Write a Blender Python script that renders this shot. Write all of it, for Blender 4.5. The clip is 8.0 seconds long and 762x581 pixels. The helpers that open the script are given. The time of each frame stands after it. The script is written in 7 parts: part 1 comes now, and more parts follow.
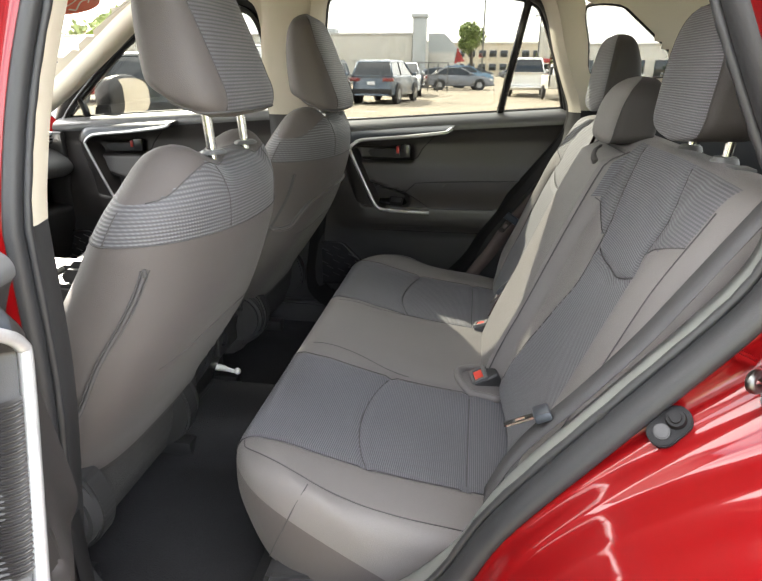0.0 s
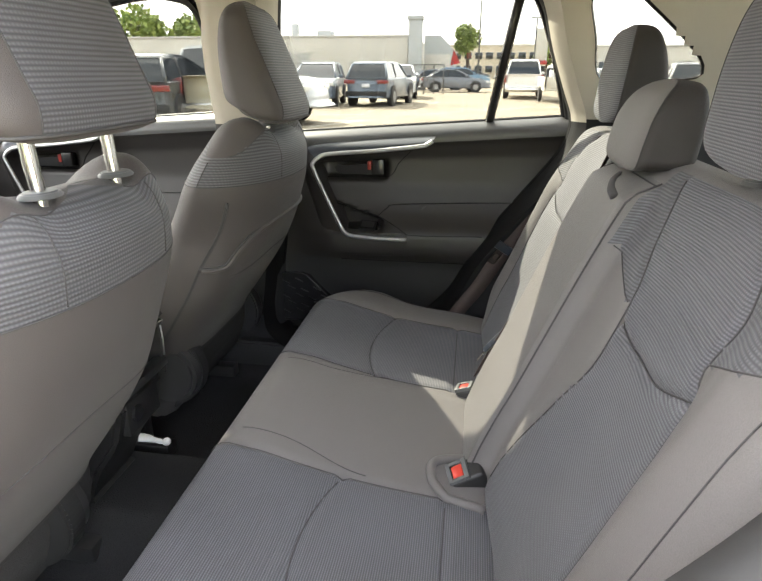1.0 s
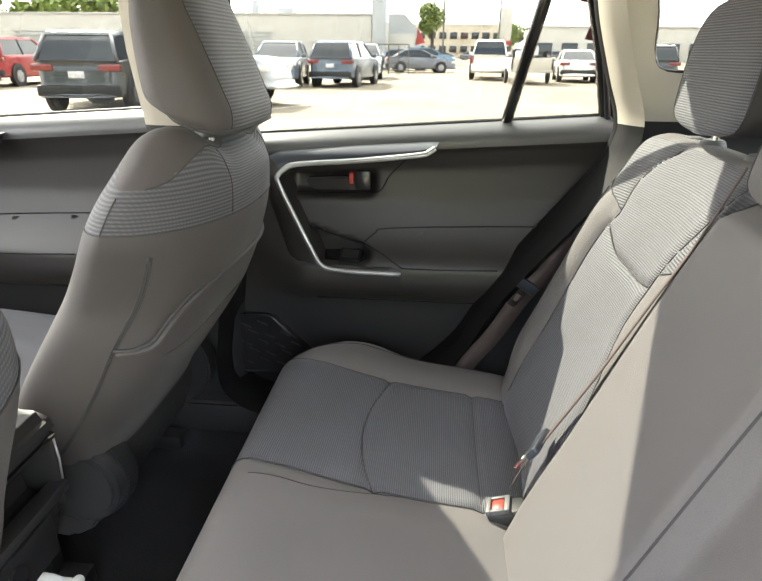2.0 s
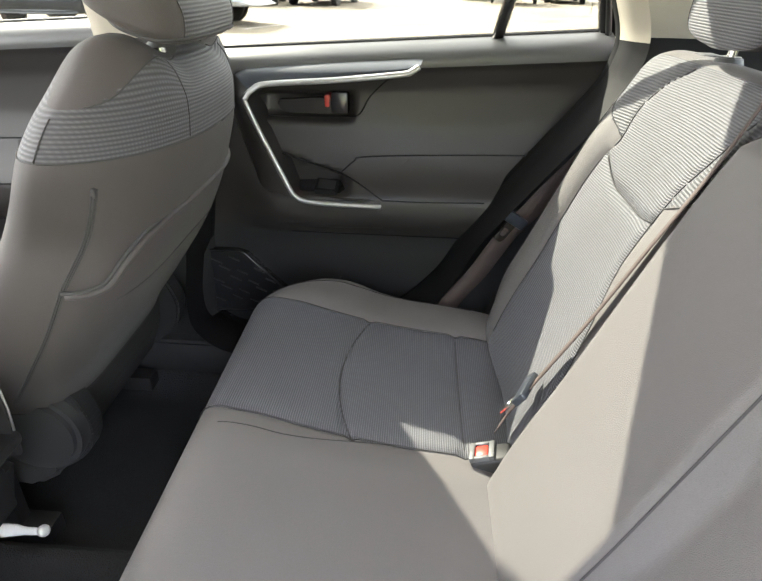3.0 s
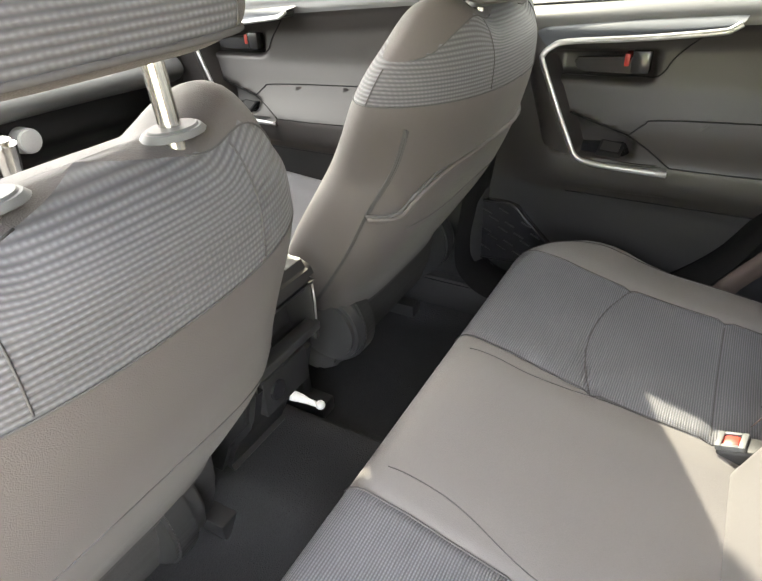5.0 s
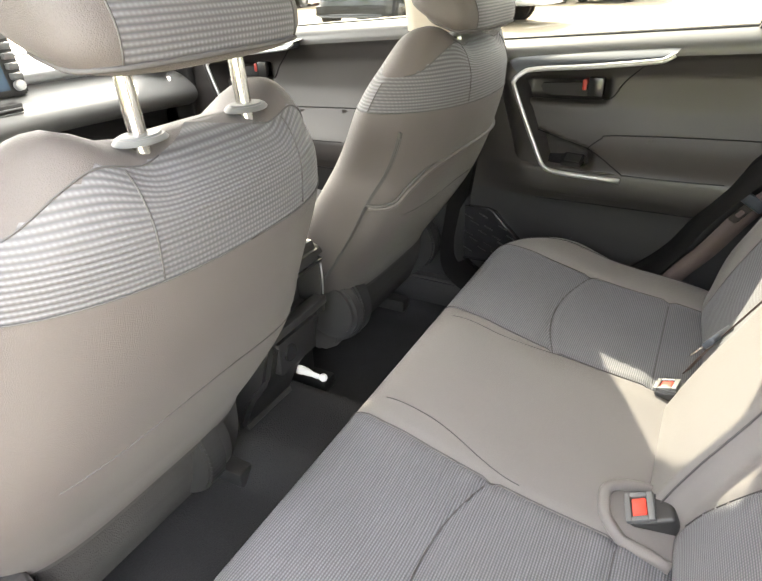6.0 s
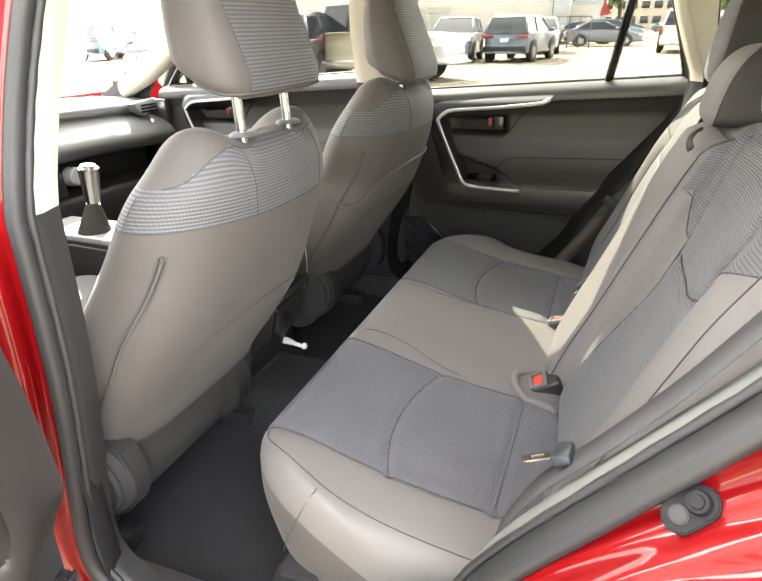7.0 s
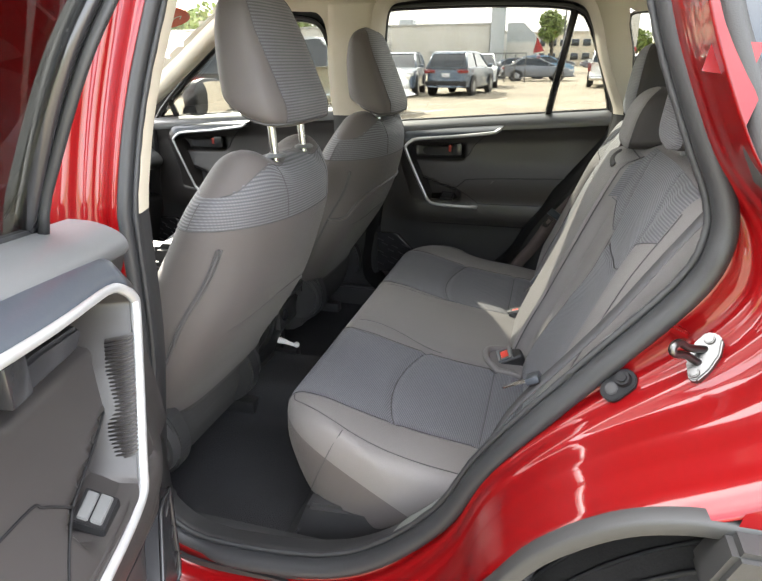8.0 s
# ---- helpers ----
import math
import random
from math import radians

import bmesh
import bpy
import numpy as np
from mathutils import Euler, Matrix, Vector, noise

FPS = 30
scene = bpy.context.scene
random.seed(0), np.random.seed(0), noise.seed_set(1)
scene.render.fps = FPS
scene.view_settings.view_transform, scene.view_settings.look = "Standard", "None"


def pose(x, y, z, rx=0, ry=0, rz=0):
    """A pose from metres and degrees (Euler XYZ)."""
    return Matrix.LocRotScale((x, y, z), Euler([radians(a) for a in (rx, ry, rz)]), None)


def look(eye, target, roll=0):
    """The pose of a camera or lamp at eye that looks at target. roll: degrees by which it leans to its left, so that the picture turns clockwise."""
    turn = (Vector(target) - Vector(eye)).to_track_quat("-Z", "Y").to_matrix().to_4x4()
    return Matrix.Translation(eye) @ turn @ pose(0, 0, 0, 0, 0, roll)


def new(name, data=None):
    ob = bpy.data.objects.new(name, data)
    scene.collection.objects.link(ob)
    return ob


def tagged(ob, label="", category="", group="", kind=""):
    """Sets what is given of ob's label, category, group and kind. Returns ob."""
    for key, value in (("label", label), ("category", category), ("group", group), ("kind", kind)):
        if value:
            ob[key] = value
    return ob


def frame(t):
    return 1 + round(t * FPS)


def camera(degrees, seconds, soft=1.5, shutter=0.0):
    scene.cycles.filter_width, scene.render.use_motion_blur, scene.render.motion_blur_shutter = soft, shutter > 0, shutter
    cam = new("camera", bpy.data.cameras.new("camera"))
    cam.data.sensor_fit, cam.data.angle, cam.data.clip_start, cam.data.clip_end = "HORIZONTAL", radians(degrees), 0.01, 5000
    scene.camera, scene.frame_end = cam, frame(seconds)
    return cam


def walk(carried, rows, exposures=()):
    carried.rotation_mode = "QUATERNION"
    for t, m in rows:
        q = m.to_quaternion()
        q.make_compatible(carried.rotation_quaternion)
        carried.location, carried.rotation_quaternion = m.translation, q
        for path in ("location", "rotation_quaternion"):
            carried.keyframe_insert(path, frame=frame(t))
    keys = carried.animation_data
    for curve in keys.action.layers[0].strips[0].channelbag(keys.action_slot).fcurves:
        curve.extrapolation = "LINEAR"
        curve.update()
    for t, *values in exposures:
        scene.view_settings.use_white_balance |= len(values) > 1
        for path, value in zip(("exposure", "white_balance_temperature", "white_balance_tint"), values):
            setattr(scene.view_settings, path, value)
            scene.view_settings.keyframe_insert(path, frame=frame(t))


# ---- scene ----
cam = camera(66.1, 8.0)
METRES, EYE, TILT, LEAN, TURN = 1.5, 1.40, -26.0, 0.0, 0.0
PATH = [
    (0, (0.15, -1.253, 1.286), (-0.139, 0.596, 0.581), 0.2),
    (0.5, (0.175, -1.137, 1.284), (-0.128, 0.712, 0.583), 0.0),
    (1, (0.18, -0.923, 1.284), (-0.101, 0.93, 0.585), 0.1),
    (1.2, (0.158, -0.824, 1.279), (-0.106, 1.033, 0.584), 0.5),
    (2.3, (0.065, -0.49, 1.296), (-0.05, 1.331, 0.476), 0.7),
    (2.5, (0.063, -0.479, 1.291), (-0.025, 1.318, 0.417), 1.0),
    (3, (0.074, -0.465, 1.27), (-0.017, 1.284, 0.305), 1.4),
    (3.5, (0.075, -0.467, 1.263), (-0.087, 1.24, 0.235), 1.6),
    (4, (0.075, -0.489, 1.267), (-0.303, 1.172, 0.218), 0.6),
    (4.5, (0.081, -0.52, 1.277), (-0.592, 1.034, 0.212), -1.2),
    (5, (0.078, -0.543, 1.282), (-0.796, 0.908, 0.219), -3.0),
    (5.2, (0.077, -0.547, 1.282), (-0.834, 0.89, 0.23), -3.4),
    (6.3, (0.207, -0.843, 1.286), (-0.602, 0.741, 0.371), -1.5),
    (6.5, (0.233, -0.926, 1.297), (-0.533, 0.696, 0.413), -1.3),
    (7, (0.257, -1.135, 1.307), (-0.411, 0.563, 0.487), -0.9),
    (7.5, (0.267, -1.332, 1.325), (-0.309, 0.422, 0.556), -0.5),
    (8, (0.248, -1.402, 1.33), (-0.268, 0.387, 0.6), -0.4),
]
walk(cam, [(t, look(eye, target, roll)) for t, eye, target, roll in PATH], exposures=[(0.0, 3.35, 6750, 10), (1.2, 3.6, 6750, 10), (2.5, 3.95, 6500, 10), (4.0, 4.2, 6700, 10), (5.2, 4.5, 7000, 10), (6.3, 4.55, 7150, 10), (7.0, 4.05, 7050, 10), (7.5, 3.65, 6800, 10), (8.0, 3.35, 6600, 10)])

# ---- sky and sun ----
SUN_DIR = Vector((0.72, -1.0, -0.87)).normalized()
world = bpy.data.worlds.new("world")
scene.world = world
world.use_nodes = True
wn, wl = world.node_tree.nodes, world.node_tree.links
sky = wn.new("ShaderNodeTexSky")
sky.sky_type = "NISHITA"
sky.sun_disc = False
sky.sun_elevation = math.asin(-SUN_DIR.z)
sky.sun_rotation = math.atan2(-SUN_DIR.x, -SUN_DIR.y)
sky.air_density, sky.dust_density, sky.ozone_density = 1.0, 2.0, 1.0
wtc = wn.new("ShaderNodeTexCoord")
wmap = wn.new("ShaderNodeMapping")
wmap.inputs["Scale"].default_value = (1.0, 1.0, 2.6)
wnoise = wn.new("ShaderNodeTexNoise")
wnoise.inputs["Scale"].default_value, wnoise.inputs["Detail"].default_value = 2.2, 6.0
wramp = wn.new("ShaderNodeValToRGB")
wramp.color_ramp.elements[0].position, wramp.color_ramp.elements[1].position = 0.27, 0.50
wmix = wn.new("ShaderNodeMix")
wmix.data_type = "RGBA"
wmix.inputs["B"].default_value = (12.0, 12.0, 12.1, 1)
wl.new(wtc.outputs["Generated"], wmap.inputs["Vector"])
wl.new(wmap.outputs["Vector"], wnoise.inputs["Vector"])
wl.new(wnoise.outputs["Fac"], wramp.inputs["Fac"])
wdot = wn.new("ShaderNodeVectorMath")
wdot.operation = "DOT_PRODUCT"
wdot.inputs[1].default_value = Vector((-SUN_DIR.x, -SUN_DIR.y, 0)).normalized()
wl.new(wtc.outputs["Generated"], wdot.inputs[0])
whaze = wn.new("ShaderNodeMapRange")
whaze.interpolation_type = "SMOOTHSTEP"
whaze.inputs["From Min"].default_value, whaze.inputs["From Max"].default_value = -0.75, 0.35
whaze.inputs["To Min"].default_value = 0.50
wl.new(wdot.outputs["Value"], whaze.inputs["Value"])
wcov = wn.new("ShaderNodeMath")
wcov.operation = "MULTIPLY"
wl.new(wramp.outputs["Color"], wcov.inputs[0])
wl.new(whaze.outputs["Result"], wcov.inputs[1])
wl.new(wcov.outputs[0], wmix.inputs["Factor"])
wl.new(sky.outputs["Color"], wmix.inputs["A"])
wbg = wn["Background"]
wbg.inputs["Strength"].default_value = 0.14
wl.new(wmix.outputs["Result"], wbg.inputs["Color"])
sun = new("sun", bpy.data.lights.new("sun", "SUN"))
sun.data.energy, sun.data.angle, sun.data.color = 5.0, radians(0.6), (1.0, 0.945, 0.84)
sun.matrix_world = look((0, 0, 8), Vector((0, 0, 8)) + SUN_DIR)


# ---- materials ----
def nodes_of(name):
    m = bpy.data.materials.new(name)
    m.use_nodes = True
    nt = m.node_tree
    return m, nt.nodes, nt.links, nt.nodes["Principled BSDF"]


def surface(name, base, rough=0.6, metal=0.0, vary=0.12, scale=6.0, grain=300.0, bump=0.15, depth=0.0006, coat=0.0, sheen=0.0, spec=0.5):
    """Base colour with broad variation, fine grain and fine relief."""
    m, n, l, p = nodes_of(name)
    tc = n.new("ShaderNodeTexCoord")
    big = n.new("ShaderNodeTexNoise")
    big.inputs["Scale"].default_value, big.inputs["Detail"].default_value = scale, 5.0
    fine = n.new("ShaderNodeTexNoise")
    fine.inputs["Scale"].default_value, fine.inputs["Detail"].default_value = grain, 2.0
    l.new(tc.outputs["Object"], big.inputs["Vector"])
    l.new(tc.outputs["Object"], fine.inputs["Vector"])
    add = n.new("ShaderNodeMath")
    add.operation = "ADD"
    l.new(big.outputs["Fac"], add.inputs[0])
    l.new(fine.outputs["Fac"], add.inputs[1])
    mr = n.new("ShaderNodeMapRange")
    mr.inputs["From Min"].default_value, mr.inputs["From Max"].default_value = 0.6, 1.4
    mr.inputs["To Min"].default_value, mr.inputs["To Max"].default_value = 1 - vary, 1 + vary
    l.new(add.outputs[0], mr.inputs["Value"])
    mul = n.new("ShaderNodeMix")
    mul.data_type, mul.blend_type = "RGBA", "MULTIPLY"
    mul.inputs["Factor"].default_value = 1.0
    mul.inputs["A"].default_value = (*base, 1)
    l.new(mr.outputs["Result"], mul.inputs["B"])
    l.new(mul.outputs["Result"], p.inputs["Base Color"])
    rr = n.new("ShaderNodeMapRange")
    rr.inputs["To Min"].default_value, rr.inputs["To Max"].default_value = max(0.02, rough - 0.08), min(1, rough + 0.08)
    l.new(big.outputs["Fac"], rr.inputs["Value"])
    l.new(rr.outputs["Result"], p.inputs["Roughness"])
    p.inputs["Metallic"].default_value = metal
    p.inputs["Coat Weight"].default_value, p.inputs["Coat Roughness"].default_value = coat, 0.06
    p.inputs["Sheen Weight"].default_value = sheen
    p.inputs["Specular IOR Level"].default_value = spec
    if bump:
        b = n.new("ShaderNodeBump")
        b.inputs["Strength"].default_value, b.inputs["Distance"].default_value = bump, depth
        l.new(fine.outputs["Fac"], b.inputs["Height"])
        l.new(b.outputs["Normal"], p.inputs["Normal"])
    return m


def ribbed(name, light, dark, pitch=0.0056, cell=0.0062, rough=0.64):
    """Woven rib fabric: rows along the second UV axis, broken into small cells along the first."""
    m, n, l, p = nodes_of(name)
    uv = n.new("ShaderNodeUVMap")
    sep = n.new("ShaderNodeSeparateXYZ")
    l.new(uv.outputs["UV"], sep.inputs[0])

    def sine(socket, step):
        k = n.new("ShaderNodeMath")
        k.operation = "MULTIPLY"
        k.inputs[1].default_value = 2 * math.pi / step
        l.new(socket, k.inputs[0])
        s = n.new("ShaderNodeMath")
        s.operation = "SINE"
        l.new(k.outputs[0], s.inputs[0])
        r = n.new("ShaderNodeMapRange")
        r.inputs["From Min"].default_value = -1.0
        l.new(s.outputs[0], r.inputs["Value"])
        return r.outputs["Result"]

    rows, cells = sine(sep.outputs["Y"], pitch), sine(sep.outputs["X"], cell)
    soft = n.new("ShaderNodeMapRange")
    soft.inputs["To Min"].default_value = 0.68
    l.new(cells, soft.inputs["Value"])
    h = n.new("ShaderNodeMath")
    h.operation = "MULTIPLY"
    l.new(rows, h.inputs[0])
    l.new(soft.outputs["Result"], h.inputs[1])
    tc = n.new("ShaderNodeTexCoord")
    big = n.new("ShaderNodeTexNoise")
    big.inputs["Scale"].default_value, big.inputs["Detail"].default_value = 5.0, 5.0
    l.new(tc.outputs["Object"], big.inputs["Vector"])
    mr = n.new("ShaderNodeMapRange")
    mr.inputs["To Min"].default_value, mr.inputs["To Max"].default_value = 0.82, 1.18
    l.new(big.outputs["Fac"], mr.inputs["Value"])
    mix = n.new("ShaderNodeMix")
    mix.data_type = "RGBA"
    mix.inputs["A"].default_value, mix.inputs["B"].default_value = (*dark, 1), (*light, 1)
    l.new(h.outputs[0], mix.inputs["Factor"])
    mul = n.new("ShaderNodeMix")
    mul.data_type, mul.blend_type = "RGBA", "MULTIPLY"
    mul.inputs["Factor"].default_value = 1.0
    l.new(mix.outputs["Result"], mul.inputs["A"])
    l.new(mr.outputs["Result"], mul.inputs["B"])
    l.new(mul.outputs["Result"], p.inputs["Base Color"])
    p.inputs["Roughness"].default_value = rough
    p.inputs["Sheen Weight"].default_value = 0.10
    b = n.new("ShaderNodeBump")
    b.inputs["Strength"].default_value, b.inputs["Distance"].default_value = 0.55, 0.0015
    l.new(h.outputs[0], b.inputs["Height"])
    l.new(b.outputs["Normal"], p.inputs["Normal"])
    return m


def glass(name, tint, gloss=1.0):
    m, n, l, p = nodes_of(name)
    n.remove(p)
    tr = n.new("ShaderNodeBsdfTransparent")
    tr.inputs["Color"].default_value = (*tint, 1)
    gl = n.new("ShaderNodeBsdfGlossy")
    gl.inputs["Roughness"].default_value = 0.01
    gl.inputs["Color"].default_value = (gloss, gloss, gloss, 1)
    lw = n.new("ShaderNodeLayerWeight")
    pw = n.new("ShaderNodeMath")
    pw.operation = "POWER"
    pw.inputs[1].default_value = 5.0
    l.new(lw.outputs["Facing"], pw.inputs[0])
    fr = n.new("ShaderNodeMath")
    fr.operation = "MULTIPLY_ADD"
    fr.inputs[1].default_value, fr.inputs[2].default_value = 0.93, 0.04
    l.new(pw.outputs[0], fr.inputs[0])
    mx = n.new("ShaderNodeMixShader")
    l.new(fr.outputs[0], mx.inputs[0])
    l.new(tr.outputs[0], mx.inputs[1])
    l.new(gl.outputs[0], mx.inputs[2])
    l.new(mx.outputs[0], n["Material Output"].inputs["Surface"])
    return m


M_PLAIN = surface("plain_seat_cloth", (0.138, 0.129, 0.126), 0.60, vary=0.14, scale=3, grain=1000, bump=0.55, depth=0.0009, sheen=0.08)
# Knit cloth, its base darkened further for the shade it stands in.
M_KNIT_SHADED = surface("shaded_knit_cloth", (0.066, 0.058, 0.056), 0.64, vary=0.14, scale=3, grain=1000, bump=0.55, depth=0.0009, sheen=0.08)
M_RIB = ribbed("ribbed_seat_cloth", (0.158, 0.160, 0.178), (0.062, 0.063, 0.072), 0.0034, 0.0036)
M_RIBB = ribbed("broad_ribbed_seat_cloth", (0.132, 0.134, 0.146), (0.062, 0.063, 0.070), 0.0044, 0.0040)
M_RIBC = ribbed("coarse_ribbed_seat_cloth", (0.118, 0.118, 0.128), (0.048, 0.048, 0.053), 0.0052, 0.0044)
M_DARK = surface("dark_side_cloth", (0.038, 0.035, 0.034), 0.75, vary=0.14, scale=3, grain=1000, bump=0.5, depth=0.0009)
M_SEAM = surface("seam_thread", (0.058, 0.056, 0.057), 0.8, bump=0)
M_TRIM = surface("dark_trim_plastic", (0.024, 0.024, 0.025), 0.46, vary=0.15, grain=1400, bump=0.25, depth=0.0004)
M_SOFT = surface("soft_door_trim", (0.027, 0.0245, 0.024), 0.42, vary=0.12, grain=1100, bump=0.3, depth=0.0004)
M_GREY = surface("grey_trim_plastic", (0.105, 0.108, 0.109), 0.5, vary=0.1, grain=1300, bump=0.25, depth=0.0004)
M_GLOSS = surface("gloss_black_plastic", (0.02, 0.02, 0.022), 0.22, vary=0.1, bump=0.05)
M_SATIN = surface("satin_silver_trim", (0.55, 0.56, 0.57), 0.40, metal=0.7, vary=0.05, bump=0.05)
M_SATIN2 = surface("satin_blue_grey_trim", (0.052, 0.060, 0.074), 0.34, metal=0.2, vary=0.06, bump=0.05)
M_CHROME = surface("chrome", (0.62, 0.61, 0.59), 0.20, metal=1.0, vary=0.04, bump=0.0)
M_ZINC = surface("plated_steel", (0.11, 0.109, 0.106), 0.34, metal=1.0, vary=0.1, bump=0.1)
M_BEIGE = surface("beige_pillar_trim", (0.50, 0.46, 0.38), 0.75, vary=0.06, grain=900, bump=0.2)
M_LINER = surface("beige_headliner_cloth", (0.50, 0.46, 0.38), 0.95, vary=0.08, grain=700, bump=0.4)
M_CARPET = surface("black_carpet", (0.021, 0.0215, 0.024), 0.95, vary=0.35, scale=14, grain=420, bump=0.9, depth=0.003)
M_RUBBER = surface("rubber_seal", (0.019, 0.020, 0.022), 0.55, vary=0.15, grain=600, bump=0.3)
M_SEALB = surface("black_seal", (0.010, 0.010, 0.011), 0.65, vary=0.15, grain=600, bump=0.3, spec=0.2)
M_TYRE = surface("tyre_rubber", (0.030, 0.029, 0.028), 0.75, vary=0.25, grain=300, bump=0.4)
M_RED = surface("red_car_paint", (0.150, 0.0018, 0.0028), 0.36, metal=0.0, vary=0.05, grain=1500, bump=0.0, coat=0.75, spec=0.10)
M_CLAD = surface("grey_wheel_arch_cladding", (0.019, 0.019, 0.019), 0.62, vary=0.12, grain=900, bump=0.3)
M_BELT = surface("belt_webbing", (0.062, 0.062, 0.065), 0.75, vary=0.1, grain=1600, bump=0.5)
M_APER = surface("smooth_grey_opening_trim", (0.190, 0.200, 0.188), 0.48, vary=0.08, grain=1300, bump=0.2, depth=0.0003)
M_FELT = surface("dark_felt", (0.034, 0.033, 0.033), 0.95, vary=0.3, scale=20, grain=500, bump=0.8, depth=0.002)
M_SATP = surface("satin_dark_plastic", (0.036, 0.036, 0.037), 0.36, vary=0.1, grain=1200, bump=0.15, depth=0.0003)
# Sill cap paler than the door trim: sky light put into its colour.
M_CAP_LIT = surface("sky_lit_sill_cap", (0.105, 0.108, 0.112), 0.36, vary=0.08, grain=1100, bump=0.25, depth=0.0004)
M_BELT2 = surface("brown_belt_webbing", (0.085, 0.062, 0.056), 0.75, vary=0.1, grain=1600, bump=0.5)
M_REDBTN = surface("red_release_button", (0.62, 0.05, 0.03), 0.4, vary=0.05, bump=0.05)
M_LOCK = surface("dark_red_lock_tab", (0.36, 0.03, 0.02), 0.4, vary=0.05, bump=0.05)
M_WHITE = surface("white_plastic_tag", (0.82, 0.82, 0.80), 0.5, vary=0.03, bump=0.05)
M_GLASS = glass("clear_car_glass", (0.40, 0.405, 0.39))
M_TINT = glass("tinted_car_glass", (0.32, 0.34, 0.34))
M_DARKGLASS = surface("dark_glazing", (0.015, 0.02, 0.024), 0.05, vary=0.05, bump=0, coat=0.5)
M_MIRROR = surface("mirror_silver", (0.9, 0.9, 0.9), 0.02, metal=1.0, vary=0.01, bump=0)


# ---- mesh helpers ----
def spl(tab):
    """A smooth curve through the points of a table (monotone where the table is)."""
    xs = np.array([t[0] for t in tab], float)
    ys = np.array([t[1] for t in tab], float)
    h, d = np.diff(xs), np.diff(ys) / np.diff(xs)
    m = np.zeros(len(xs))
    m[0], m[-1] = d[0], d[-1]
    for i in range(1, len(xs) - 1):
        if d[i - 1] * d[i] > 0:
            w1, w2 = 2 * h[i] + h[i - 1], h[i] + 2 * h[i - 1]
            m[i] = (w1 + w2) / (w1 / d[i - 1] + w2 / d[i])

    def f(x):
        x = min(max(x, xs[0]), xs[-1])
        i = min(int(np.searchsorted(xs, x, "right")) - 1, len(xs) - 2)
        t = (x - xs[i]) / h[i]
        return float((2 * t**3 - 3 * t**2 + 1) * ys[i] + (t**3 - 2 * t**2 + t) * h[i] * m[i] + (3 * t**2 - 2 * t**3) * ys[i + 1] + (t**3 - t**2) * h[i] * m[i + 1])

    return f


def step(a, b, x):
    t = min(max((x - a) / (b - a), 0.0), 1.0)
    return t * t * (3 - 2 * t)


def mesh_of(name, verts, faces, mat, parent=None, label="", smooth=True, uvs=None):
    used = sorted({i for fc in faces for i in fc})
    if len(used) < len(verts):
        at = {i: k for k, i in enumerate(used)}
        verts = [verts[i] for i in used]
        faces = [[at[i] for i in fc] for fc in faces]
        uvs = [uvs[i] for i in used] if uvs is not None else None
    me = bpy.data.meshes.new(name)
    me.from_pydata([tuple(v) for v in verts], [], faces)
    if uvs is not None:
        lay = me.uv_layers.new(name="uv")
        for lo in me.loops:
            lay.data[lo.index].uv = uvs[lo.vertex_index]
    bm = bmesh.new()
    bm.from_mesh(me)
    bmesh.ops.remove_doubles(bm, verts=bm.verts, dist=1e-6)
    bmesh.ops.recalc_face_normals(bm, faces=bm.faces)
    bm.to_mesh(me)
    bm.free()
    for pl in me.polygons:
        pl.use_smooth = smooth
    me.materials.append(mat)
    ob = new(name, me)
    if parent is not None:
        ob.parent = parent
    return tagged(ob, label)


def part(name, bm, mat, parent=None, label="", smooth=True):
    me = bpy.data.meshes.new(name)
    bmesh.ops.recalc_face_normals(bm, faces=bm.faces)
    bm.to_mesh(me)
    bm.free()
    for pl in me.polygons:
        pl.use_smooth = smooth
    if smooth:
        me.set_sharp_from_angle(angle=radians(38))
    me.materials.append(mat)
    ob = new(name, me)
    if parent is not None:
        ob.parent = parent
    return tagged(ob, label)


def thing(name, label, category, at=(0, 0, 0), group="", kind=""):
    ob = new(name)
    ob.empty_display_size = 0.05
    ob.matrix_world = Matrix.Translation(at)
    return tagged(ob, label, category, group, kind)


